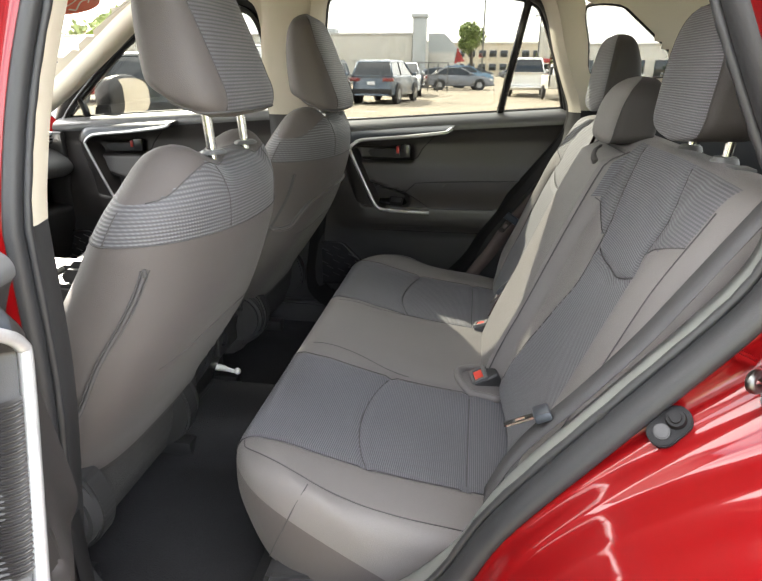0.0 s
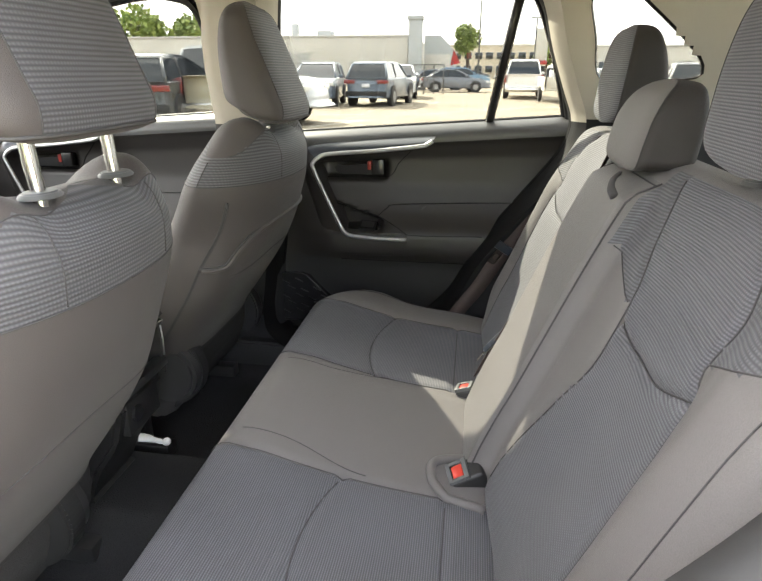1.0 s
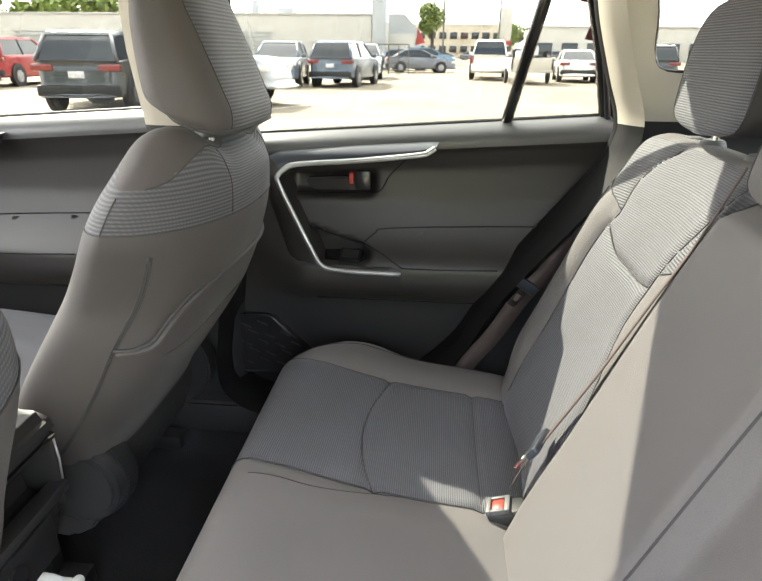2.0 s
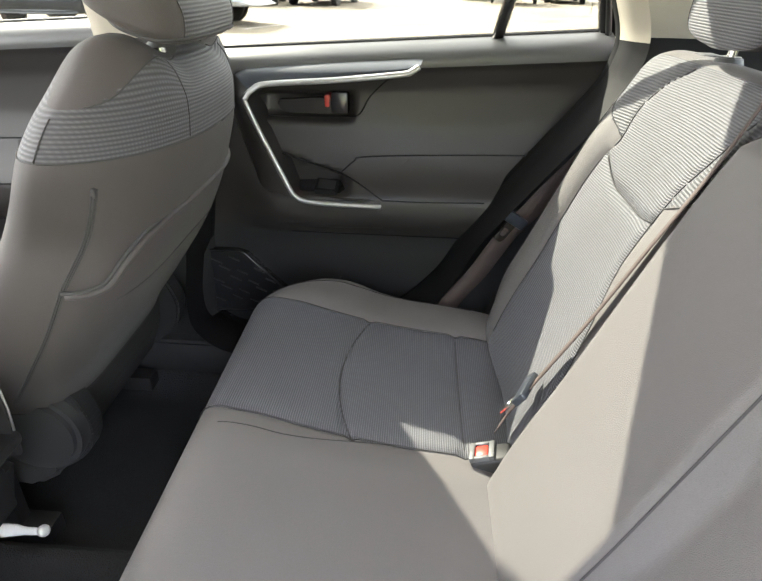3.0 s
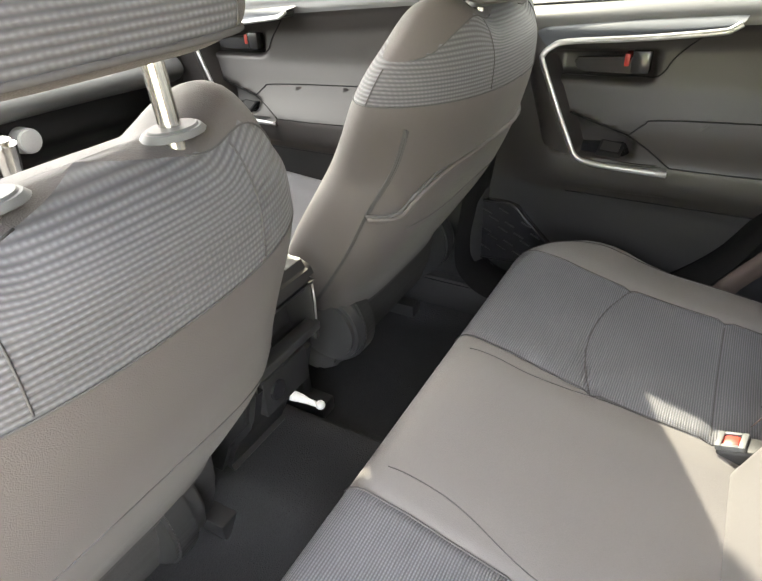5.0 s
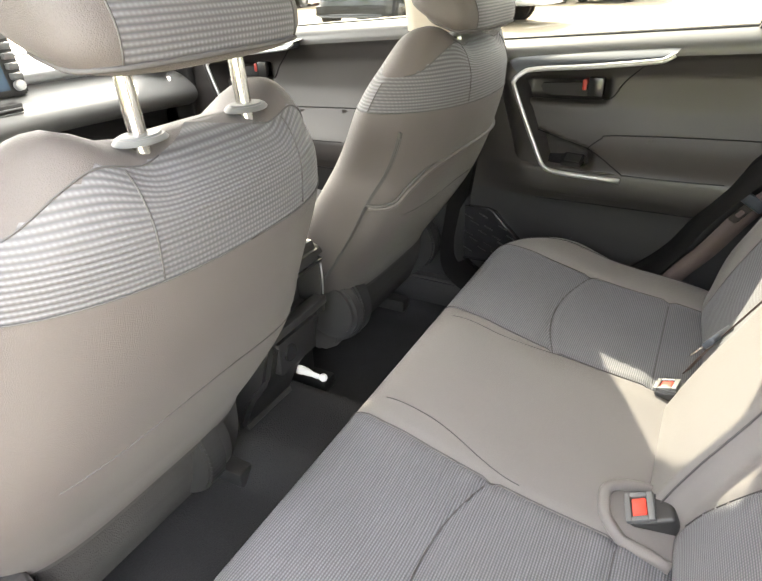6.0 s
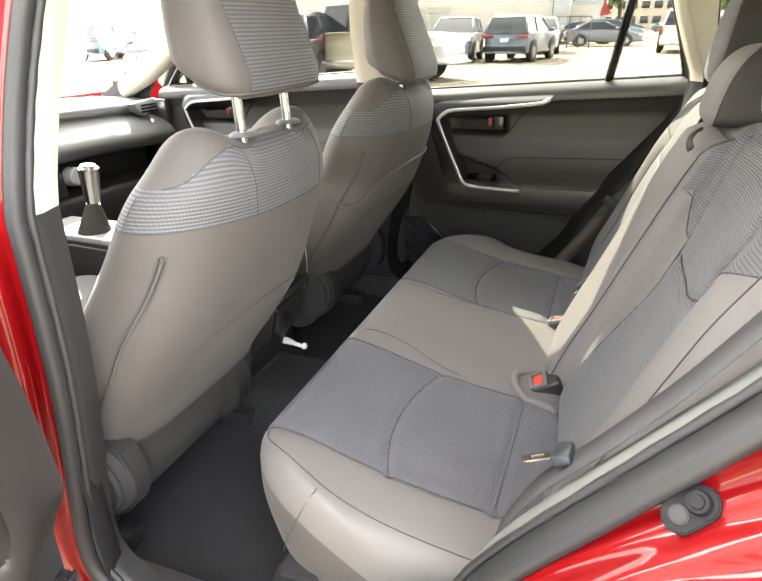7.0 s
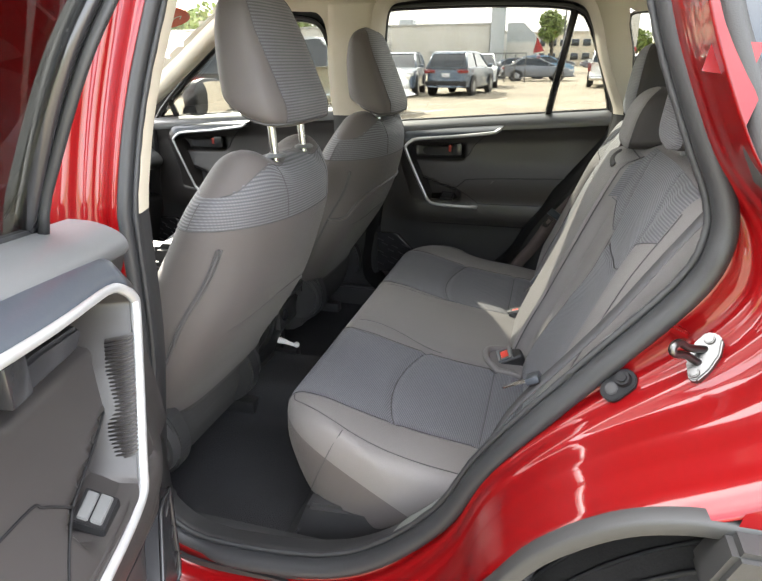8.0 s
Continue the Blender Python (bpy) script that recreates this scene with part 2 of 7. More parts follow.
def skin(f, us, vs, regions, parent, closed=False, cuts=(), uv=None):
    """A surface f(u, v) divided into regions (name, material, label, test); vertices near a cut move onto it, so that borders are clean. A region without a name leaves a hole."""
    us, vs = np.array(us, float), np.array(vs, float)
    nu, nv = len(us), len(vs)
    U, V = np.meshgrid(us, vs, indexing="ij")
    U, V = U.copy(), V.copy()
    for i in range(nu):
        for j in range(nv):
            du = (us[min(i + 1, nu - 1)] - us[max(i - 1, 0)]) / 2
            dv = (vs[min(j + 1, nv - 1)] - vs[max(j - 1, 0)]) / 2
            for g in cuts:
                u, v = U[i, j], V[i, j]
                e = 0.05
                g0 = g(u, v)
                gu, gv = (g(u + e * du, v) - g0) / e, (g(u, v + e * dv) - g0) / e
                q = gu * gu + gv * gv
                if q > 0 and abs(g0) < 0.56 * math.sqrt(q):
                    if 0 < i < nu - 1 or closed:
                        U[i, j] = u - g0 * gu / q * du
                    if 0 < j < nv - 1:
                        V[i, j] = v - g0 * gv / q * dv
    P = [[f(U[i, j], V[i, j]) for j in range(nv)] for i in range(nu)]
    made = {}
    for k, r in enumerate(regions):
        made[k] = ([], [], {}, [])
    for i in range(nu if closed else nu - 1):
        for j in range(nv - 1):
            ids = [(i, j), ((i + 1) % nu, j), ((i + 1) % nu, j + 1), (i, j + 1)]
            cu = sum(U[a] if not (closed and a[0] == 0 and i == nu - 1) else us[-1] + us[1] - us[0] for a in ids) / 4
            cv = sum(V[a] for a in ids) / 4
            for k, r in enumerate(regions):
                if r[3] is None or r[3](cu, cv):
                    break
            verts, faces, idx, uvs = made[k]
            face = []
            for a in ids:
                if a not in idx:
                    idx[a] = len(verts)
                    verts.append(P[a[0]][a[1]])
                    uvs.append(uv(U[a], V[a]) if uv else (U[a], V[a]))
                face.append(idx[a])
            faces.append(face)
    out = []
    for k, r in enumerate(regions):
        if r[0] and made[k][1]:
            out.append(mesh_of(r[0], made[k][0], made[k][1], r[1], parent, r[2], uvs=made[k][3]))
    return out


def sweep(pts, radius, sides=6, closed=False, flat=1.0):
    """A tube along points; radius a number or a list; flat squeezes it across."""
    pts = [Vector(p) for p in pts]
    n = len(pts)
    verts, faces = [], []
    ref = None
    for i, p in enumerate(pts):
        a = pts[(i - 1) % n] if closed or i > 0 else p
        b = pts[(i + 1) % n] if closed or i < n - 1 else p
        t = (b - a).normalized()
        if ref is None:
            ref = t.orthogonal().normalized() if abs(t.x) > 0.2 or abs(t.z) > 0.2 else Vector((0, 0, 1))
        ref = (ref - t * ref.dot(t)).normalized()
        bi = t.cross(ref)
        r = radius[i] if isinstance(radius, (list, tuple)) else radius
        for k in range(sides):
            an = 2 * math.pi * k / sides
            verts.append(p + ref * (r * math.cos(an)) + bi * (r * flat * math.sin(an)))
    m = n if closed else n - 1
    for i in range(m):
        for k in range(sides):
            a, b = i * sides, ((i + 1) % n) * sides
            faces.append([a + k, a + (k + 1) % sides, b + (k + 1) % sides, b + k])
    if not closed:
        faces.append(list(range(sides))[::-1])
        faces.append([(n - 1) * sides + k for k in range(sides)])
    return verts, faces


def tube(name, pts, radius, mat, parent, label="", sides=6, closed=False, flat=1.0):
    v, f = sweep(pts, radius, sides, closed, flat)
    return mesh_of(name, v, f, mat, parent, label)


def smooth_path(pts, per=6, closed=False):
    """Catmull-Rom through points."""
    pts = [np.array(p, float) for p in pts]
    n = len(pts)
    out = []
    for i in range(n if closed else n - 1):
        p1, p2 = pts[i], pts[(i + 1) % n]
        p0 = pts[(i - 1) % n] if closed or i > 0 else 2 * p1 - p2
        p3 = pts[(i + 2) % n] if closed or i < n - 2 else 2 * p2 - p1
        for k in range(per):
            t = k / per
            out.append(0.5 * (2 * p1 + (p2 - p0) * t + (2 * p0 - 5 * p1 + 4 * p2 - p3) * t * t + (3 * p1 - p0 - 3 * p2 + p3) * t**3))
    if not closed:
        out.append(pts[-1])
    return out


def box_bm(lo, hi, bevel=0.004, seg=2):
    bm = bmesh.new()
    bmesh.ops.create_cube(bm, size=1)
    c = [(a + b) / 2 for a, b in zip(lo, hi)]
    s = [abs(b - a) for a, b in zip(lo, hi)]
    for v in bm.verts:
        v.co = Vector((c[0] + v.co.x * s[0], c[1] + v.co.y * s[1], c[2] + v.co.z * s[2]))
    if bevel:
        bmesh.ops.bevel(bm, geom=bm.edges[:], offset=min(bevel, min(s) * 0.45), segments=seg, affect="EDGES", profile=0.5)
    return bm


def cyl_bm(p0, p1, r0, r1=None, n=20, bevel=0.0):
    bm = bmesh.new()
    r1 = r0 if r1 is None else r1
    p0, p1 = Vector(p0), Vector(p1)
    bmesh.ops.create_cone(bm, cap_ends=True, segments=n, radius1=r0, radius2=r1, depth=(p1 - p0).length)
    q = (p1 - p0).to_track_quat("Z", "Y").to_matrix().to_4x4()
    bmesh.ops.transform(bm, matrix=Matrix.Translation((p0 + p1) / 2) @ q, verts=bm.verts)
    if bevel:
        bmesh.ops.bevel(bm, geom=[e for e in bm.edges if len(e.link_faces) == 2 and abs(e.calc_face_angle(0)) > 1.0], offset=bevel, segments=2, affect="EDGES")
    return bm


def prism_bm(pts, axis, lo, hi, bevel=0.003):
    """A polygon (two coordinates) pushed along an axis from lo to hi. axis 'y': points are x, z."""
    bm = bmesh.new()

    def at(p, d):
        return {"x": (d, p[0], p[1]), "y": (p[0], d, p[1]), "z": (p[0], p[1], d)}[axis]

    a = [bm.verts.new(at(p, lo)) for p in pts]
    b = [bm.verts.new(at(p, hi)) for p in pts]
    bm.faces.new(a)
    bm.faces.new(b[::-1])
    n = len(pts)
    for i in range(n):
        bm.faces.new([a[i], a[(i + 1) % n], b[(i + 1) % n], b[i]])
    bmesh.ops.recalc_face_normals(bm, faces=bm.faces)
    if bevel:
        bmesh.ops.bevel(bm, geom=bm.edges[:], offset=bevel, segments=2, affect="EDGES")
    return bm


def poly_sdf(pts):
    """Signed distance to a polygon, negative inside."""
    A = np.array(pts, float)
    B = np.roll(A, -1, axis=0)
    E = B - A
    L2 = (E**2).sum(1)

    def g(x, z):
        p = np.array((x, z))
        t = np.clip(((p - A) * E).sum(1) / L2, 0, 1)
        d = np.sqrt((((A + E * t[:, None]) - p) ** 2).sum(1).min())
        c = ((A[:, 1] > z) != (B[:, 1] > z)) & (x < (B[:, 0] - A[:, 0]) * (z - A[:, 1]) / np.where(B[:, 1] == A[:, 1], 1e-9, B[:, 1] - A[:, 1]) + A[:, 0])
        return -d if c.sum() % 2 else d

    return g


def offset_loop(pts, d):
    """A closed loop (x, z) moved outward by d."""
    A = np.array(pts, float)
    T = np.roll(A, -1, axis=0) - np.roll(A, 1, axis=0)
    T /= np.linalg.norm(T, axis=1)[:, None]
    N = np.stack([T[:, 1], -T[:, 0]], 1)
    area = 0.5 * np.sum(A[:, 0] * np.roll(A[:, 1], -1) - np.roll(A[:, 0], -1) * A[:, 1])
    return A + N * d * (1 if area > 0 else -1)


# ---- the car's shell ----
# door opening at the seal, seen from the side (x towards the tail, z up)
OPENING = [(-0.294, 1.410), (-0.325, 1.280), (-0.338, 1.154), (-0.346, 0.920), (-0.372, 0.720), (-0.385, 0.620), (-0.370, 0.555), (-0.290, 0.515), (-0.100, 0.528),
           (0.022, 0.577), (0.133, 0.684), (0.199, 0.805), (0.313, 0.956), (0.407, 1.079), (0.431, 1.139), (0.428, 1.185), (0.400, 1.250), (0.362, 1.345), (0.334, 1.430),
           (0.296, 1.484), (0.200, 1.503), (-0.050, 1.512), (-0.205, 1.508), (-0.272, 1.482)]
LOOP = [tuple(p) for p in smooth_path(OPENING, 6, closed=True)]
# the far one stands a little further forward at its top corner
FAR_LOOP = [tuple(p) for p in smooth_path([(-0.320, 1.410), (-0.332, 1.280)] + OPENING[2:-2] + [(-0.225, 1.510), (-0.294, 1.490)], 6, closed=True)]
FRONT_OPENING = [(-0.520, 1.450), (-0.535, 1.200), (-0.530, 0.800), (-0.560, 0.600), (-0.640, 0.520), (-1.200, 0.510), (-1.350, 0.600), (-1.400, 0.900), (-1.380, 1.090), (-1.290, 1.180), (-1.000, 1.385), (-0.900, 1.440), (-0.750, 1.480), (-0.600, 1.484)]
FLOOP = [tuple(p) for p in smooth_path(FRONT_OPENING, 4, closed=True)]
QUARTER = [(0.430, 1.438), (0.452, 1.360), (0.474, 1.272), (0.560, 1.262), (0.690, 1.268), (0.712, 1.290), (0.680, 1.338), (0.560, 1.434), (0.520, 1.456), (0.450, 1.458)]
QLOOP = [tuple(p) for p in smooth_path(QUARTER, 4, closed=True)]


def lean(z):
    """How far the side leans in above the belt line."""
    return 0.26 * max(0.0, z - 1.13) + 0.10 * max(0.0, z - 1.42)


car = thing("red_car", "red compact SUV with its rear side door open", "car")


def side_trim(s):
    holes = [poly_sdf(FAR_LOOP if s > 0 else LOOP), poly_sdf(FLOOP), poly_sdf(QLOOP)]
    inner = spl([(0.40, 0.690), (0.60, 0.700), (1.10, 0.700), (1.15, 0.700), (1.20, 0.695), (1.60, 0.690)])

    def f(x, z):
        return (x, s * (inner(z) - lean(z)), z)

    def dark(x, z):
        return z - 1.172

    def rake(x, z):
        return z - (1.165 + 0.585 * (x + 1.48)) if x < -0.86 else -1.0

    regions = [("", None, "", lambda x, z: min(h(x, z) for h in holes) < 0 or rake(x, z) > 0),
               ("lower_side_trim", M_TRIM, "dark plastic lower side trim", lambda x, z: dark(x, z) < 0),
               ("pillar_trim", M_BEIGE, "beige plastic pillar trim", None)]
    xs = np.arange(-1.62, 1.21, 0.0225)
    zs = np.arange(0.40, 1.551, 0.0205)
    return skin(f, xs, zs, regions, car, cuts=[*holes, dark, rake])


for s in (1, -1):
    side_trim(s)


def reach(x, z):
    """How wide the jamb is at a point of the opening: narrow up the rear pillar and the door pillar."""
    low = 0.72 * step(0.97, 0.86, z) * step(-0.02, 0.10, x) + 0.5 * step(0.10, -0.02, x) * step(0.62, 0.56, z)
    return 1 - 0.93 * step(1.08, 1.22, z) * step(0.0, 0.3, x) - 0.35 * step(-0.25, -0.33, x) * step(0.62, 0.7, z) - low


ARCH = [tuple(p) for p in smooth_path([(0.200, 0.20), (0.200, 0.50), (0.203, 0.70), (0.213, 0.776), (0.229, 0.806), (0.269, 0.864), (0.331, 0.914), (0.388, 0.936), (0.450, 0.941), (0.600, 0.938), (0.800, 0.892), (0.95, 0.76), (1.05, 0.54), (1.09, 0.20)], 4)]
IN_ARCH = poly_sdf(ARCH)


def body_y(x, z):
    """Half width of the painted body side."""
    bulge = 0.020 * math.exp(-(((x - 0.455) / 0.42) ** 2)) * step(0.5, 0.8, z) * (1 - step(0.95, 1.10, z))
    return BODY(z) + bulge - 0.10 * step(0.85, 1.25, x) ** 2


BODY = spl([(0.22, 0.84), (0.32, 0.88), (0.50, 0.885), (0.80, 0.900), (0.98, 0.902), (1.10, 0.890), (1.16, 0.868), (1.22, 0.838), (1.60, 0.690)])


def arch_room(q, p):
    """Share of the way from q to p that lies clear of the wheel opening."""
    for k in range(1, 41):
        if IN_ARCH(*(q + (p - q) * k / 40)) < 0:
            return max(0.05, (k - 1) / 40)
    return 1.0


ROOM = [min(arch_room(np.array(q), np.array(p)) / reach(*q), 1.0) * reach(*q) for q, p in zip(LOOP, offset_loop(LOOP, 0.172))]
for _ in range(24):
    ROOM = [(ROOM[i - 1] + 2 * ROOM[i] + ROOM[(i + 1) % len(ROOM)]) / 4 for i in range(len(ROOM))]


def lofted_strip(name, loop, profile, s, mat, label, keep=None, parent=car):
    """A strip round the door opening: profile rows (outward offset, y)."""
    rows = []
    for d, y in profile:
        wide = ROOM if name == "door_jamb" else [1.0] * len(loop)
        # the near seal lies flatter and narrower along the door pillar
        slim = [step(-0.24, -0.30, x) if name == "weatherstrip" and s < 0 else 0.0 for x, z in loop]
        L = [q + (p - q) * (w if d > 0.03 or w < 0.5 else 1) * (1 - 0.5 * k if d > 0 else 1) for q, p, w, k in zip(np.array(loop), offset_loop(loop, d), wide, slim)]
        rows.append([(p[0], s * (y - 0.012 * k * step(0.706, 0.728, y) - lean(p[1]) if y else body_y(p[0], p[1]) - 0.002), p[1]) for p, k in zip(L, slim)])
    n = len(loop)
    verts = [p for r in rows for p in r]
    faces = []
    for k in range(len(rows) - 1):
        for i in range(n):
            j = (i + 1) % n
            if keep and not keep(*loop[i]):
                continue
            faces.append([k * n + i, k * n + j, (k + 1) * n + j, (k + 1) * n + i])
    return mesh_of(name, verts, faces, mat, parent, label)


lofted_strip("door_jamb", LOOP, [(0.000, 0.700), (0.004, 0.712), (0.020, 0.716), (0.034, 0.714), (0.040, 0.712), (0.052, 0.713), (0.058, 0.7135), (0.064, 0.7200), (0.068, 0.7290), (0.074, 0.7310), (0.080, 0.7330), (0.086, 0.7450), (0.092, 0.7570), (0.100, 0.7610),
             (0.108, 0.764), (0.114, 0.768), (0.120, 0.780), (0.126, 0.800), (0.130, 0.806), (0.136, 0.812), (0.141, 0.835), (0.146, 0.846), (0.152, 0.858), (0.158, 0.872), (0.164, None), (0.172, None)], -1, M_RED, "glossy red painted door jamb")
lofted_strip("weatherstrip", LOOP, [(-0.004, 0.690), (-0.007, 0.700), (-0.007, 0.714), (-0.002, 0.724), (0.005, 0.728), (0.011, 0.727), (0.016, 0.722), (0.018, 0.716), (0.018, 0.708)], -1, M_RUBBER, "grey rubber door seal")
lip = [(p[0], -(0.694 - lean(p[1])), p[1]) for p in offset_loop(LOOP, -0.009)]
tube("seal_lip", lip, [0.0052 if k % 2 else 0.0044 for k in range(len(lip))], M_RUBBER, car, sides=7, closed=True)
APERTURE = [(0.000, 0.694), (-0.005, 0.688), (-0.006, 0.676), (0.004, 0.645), (0.014, 0.622), (0.024, 0.612)]
lofted_strip("aperture_trim", LOOP, APERTURE, -1, M_APER, "smooth grey plastic trim round the opening", keep=lambda x, z: x > 0.05)
lofted_strip("aperture_trim", LOOP, APERTURE[:4], -1, M_TRIM, "black plastic trim round the opening", keep=lambda x, z: x <= 0.05 and z < 1.13)
lofted_strip("aperture_trim", LOOP, APERTURE[:4], -1, M_BEIGE, "beige plastic trim round the opening", keep=lambda x, z: x <= 0.05 and z >= 1.13)
lofted_strip("weatherstrip", FAR_LOOP, [(-0.006, 0.690), (-0.010, 0.704), (-0.002, 0.722), (0.012, 0.722), (0.018, 0.706)], 1, M_SEALB, "black rubber door seal")
lofted_strip("aperture_trim", FAR_LOOP, [(0.000, 0.700), (-0.006, 0.690), (0.004, 0.640), (0.016, 0.600)], 1, M_SEALB, "black plastic trim round the opening", keep=lambda x, z: z < 1.165)
lofted_strip("aperture_trim", FAR_LOOP, [(0.000, 0.700), (-0.006, 0.690), (0.004, 0.640), (0.016, 0.600)], 1, M_BEIGE, "beige plastic trim round the opening", keep=lambda x, z: z >= 1.165)


OUTER_QUARTER = [tuple(p) for p in smooth_path([(0.366, 1.470), (0.386, 1.375), (0.414, 1.300), (0.452, 1.222), (0.62, 1.226), (0.95, 1.262), (0.90, 1.40), (0.80, 1.46), (0.60, 1.480)], 4, closed=True)]


def outer_side(s):
    cuts = [poly_sdf([tuple(q + (p - q) * w) for q, p, w in zip(np.array(LOOP), offset_loop(LOOP, 0.160), ROOM)]), poly_sdf([tuple(p) for p in offset_loop(FLOOP, 0.02)]), poly_sdf(OUTER_QUARTER)]
    wx, wz = 0.635, 0.40
    arch_sdf = poly_sdf(ARCH)

    def arch(x, z):
        return arch_sdf(x, z)

    def f(x, z):
        return (x, s * body_y(x, z), z)

    def rake(x, z):
        return z - (1.190 + 0.585 * (x + 1.48)) if x < -0.82 else -1.0

    regions = [("", None, "", lambda x, z: min(c(x, z) for c in cuts) < 0 or rake(x, z) > 0 or arch(x, z) < 0 or (z < 0.36 and abs(x - wx) < 0.4)),
               ("body_side", M_RED, "glossy red painted body side", None)]
    skin(f, np.arange(-1.60, 1.26, 0.024), np.arange(0.24, 1.561, 0.0225), regions, car, cuts=[*cuts, arch, rake])

    # cladding round the wheel opening
    base = np.array(ARCH)
    tan = np.gradient(base, axis=0)
    out = np.stack([-tan[:, 1], tan[:, 0]], 1) / np.linalg.norm(tan, axis=1)[:, None]
    rows = [(-0.018, 0.84), (-0.0178, 0.912), (-0.0172, 0.9205), (-0.0160, 0.9235), (-0.0145, 0.9245), (-0.004, 0.9245), (-0.001, 0.9235), (0.0010, 0.9215), (0.0015, 0.905)]
    verts = [(p[0] + d * o[0], s * y, p[1] + d * o[1]) for d, y in rows for p, o in zip(base, out)]
    n = len(base)
    faces = [[k * n + i, k * n + i + 1, (k + 1) * n + i + 1, (k + 1) * n + i] for k in range(len(rows) - 1) for i in range(n - 1)]
    mesh_of("wheel_arch_trim", verts, faces, M_CLAD, car, "grey plastic wheel arch cladding")
    # wheel well
    n = len(base) - 1
    verts, faces = [], []
    for y, k in ((0.900, 0.985), (0.870, 0.965), (0.815, 0.86), (0.700, 0.78)):
        for x, z in ARCH:
            verts.append((wx + (x - wx) * k, s * y, wz + (z - wz) * k))
    for r in range(3):
        for i in range(n):
            faces.append([r * (n + 1) + i, r * (n + 1) + i + 1, (r + 1) * (n + 1) + i + 1, (r + 1) * (n + 1) + i])
    faces.append([3 * (n + 1) + i for i in range(n + 1)])
    mesh_of("wheel_well", verts, faces, M_CARPET, car, "black wheel well liner")


for s in (1, -1):
    outer_side(s)

# bumper corner cladding behind the wheel
part("bumper_trim", prism_bm([(0.412, 0.886), (0.432, 0.938), (0.60, 0.940), (1.25, 0.92), (1.25, 0.40), (0.98, 0.40), (0.90, 0.62), (0.78, 0.80), (0.66, 0.865), (0.50, 0.872), (0.428, 0.866)], "y", -0.956, -0.900, 0.006), M_CLAD, car, "grey bumper corner cladding")
# sill below the door
part("rocker_panel", prism_bm([(-0.890, 0.20), (-0.905, 0.30), (-0.890, 0.40), (-0.800, 0.43), (-0.72, 0.43), (-0.72, 0.20)], "x", -1.60, 0.02, 0.012), M_RED, car, "red rocker panel")


def wheel(at, s, big=1.122):
    w = part("wheel", cyl_bm((at[0], at[1] - s * 0.10, at[2]), (at[0], at[1] + s * 0.085, at[2]), 0.235 * big, n=40, bevel=0.01), M_TRIM, car, "rear wheel with an all-season tyre")
    prof = [(0.235, -0.115), (0.30, -0.125), (0.352, -0.118), (0.378, -0.100), (0.388, -0.075), (0.391, -0.04), (0.392, 0.0), (0.391, 0.04), (0.388, 0.075), (0.378, 0.100), (0.352, 0.118), (0.30, 0.125), (0.235, 0.115)]
    verts, faces = [], []
    n = 120
    for i in range(n):
        a = 2 * math.pi * i / n
        for k, (r, y) in enumerate(prof):
            r *= big
            if 3 <= k <= 9 and k != 6:
                r -= 0.005 if (i + (k % 2)) % 4 == 0 else 0
            verts.append((at[0] + r * math.cos(a), at[1] + y, at[2] + r * math.sin(a)))
    m = len(prof)
    for i in range(n):
        j = (i + 1) % n
        for k in range(m - 1):
            faces.append([i * m + k, i * m + k + 1, j * m + k + 1, j * m + k])
    mesh_of("tyre", verts, faces, M_TYRE, w, "black tyre with grooved tread")
    for y in (-0.062, -0.022, 0.022, 0.062):
        ring = [(at[0] + 0.3915 * big * math.cos(2 * math.pi * i / 90), at[1] + y, at[2] + 0.3915 * big * math.sin(2 * math.pi * i / 90)) for i in range(90)]
        tube("tread_groove", ring, 0.0035, M_SEALB, w, sides=5, closed=True)
    for k in range(5):
        a = 2 * math.pi * k / 5 + 0.3
        c, d = math.cos(a), math.sin(a)
        bm = cyl_bm((at[0] + 0.05 * c, at[1] + s * 0.09, at[2] + 0.05 * d), (at[0] + 0.225 * c, at[1] + s * 0.10, at[2] + 0.225 * d), 0.035, 0.025, 10)
        part("spoke", bm, M_SATIN, w, "silver alloy spoke")


wheel((0.645, -0.800, 0.440), -1)
wheel((0.645, 0.800, 0.440), 1)
for s in (1, -1):
    wheel((-2.235, s * 0.800, 0.440), s)
    arch = [(-2.235 + 0.47 * math.cos(math.radians(a)), 0.42 + 0.47 * math.sin(math.radians(a))) for a in range(178, 1, -16)]
    part("front_fender", prism_bm([(-1.585, 0.26), (-1.585, 1.075), (-1.75, 1.085), (-2.20, 1.055), (-2.60, 0.985), (-2.80, 0.88), (-2.86, 0.70), (-2.84, 0.40), (-2.70, 0.30)] + arch + [(-1.78, 0.26)], "y", min(s * 0.80, s * 0.905), max(s * 0.80, s * 0.905), 0.012), M_RED, car, "red front fender")
    part("head_lamp", prism_bm([(-2.845, 0.78), (-2.80, 0.86), (-2.55, 0.93), (-2.50, 0.88), (-2.70, 0.80)], "y", min(s * 0.60, s * 0.912), max(s * 0.60, s * 0.912), 0.008), M_CHROME, car, "clear head lamp")
part("front_bumper", prism_bm([(-2.84, 0.30), (-2.90, 0.50), (-2.88, 0.78), (-2.74, 0.90), (-2.70, 0.80), (-2.70, 0.30)], "y", -0.80, 0.80, 0.012), M_CLAD, car, "dark front bumper with grille")
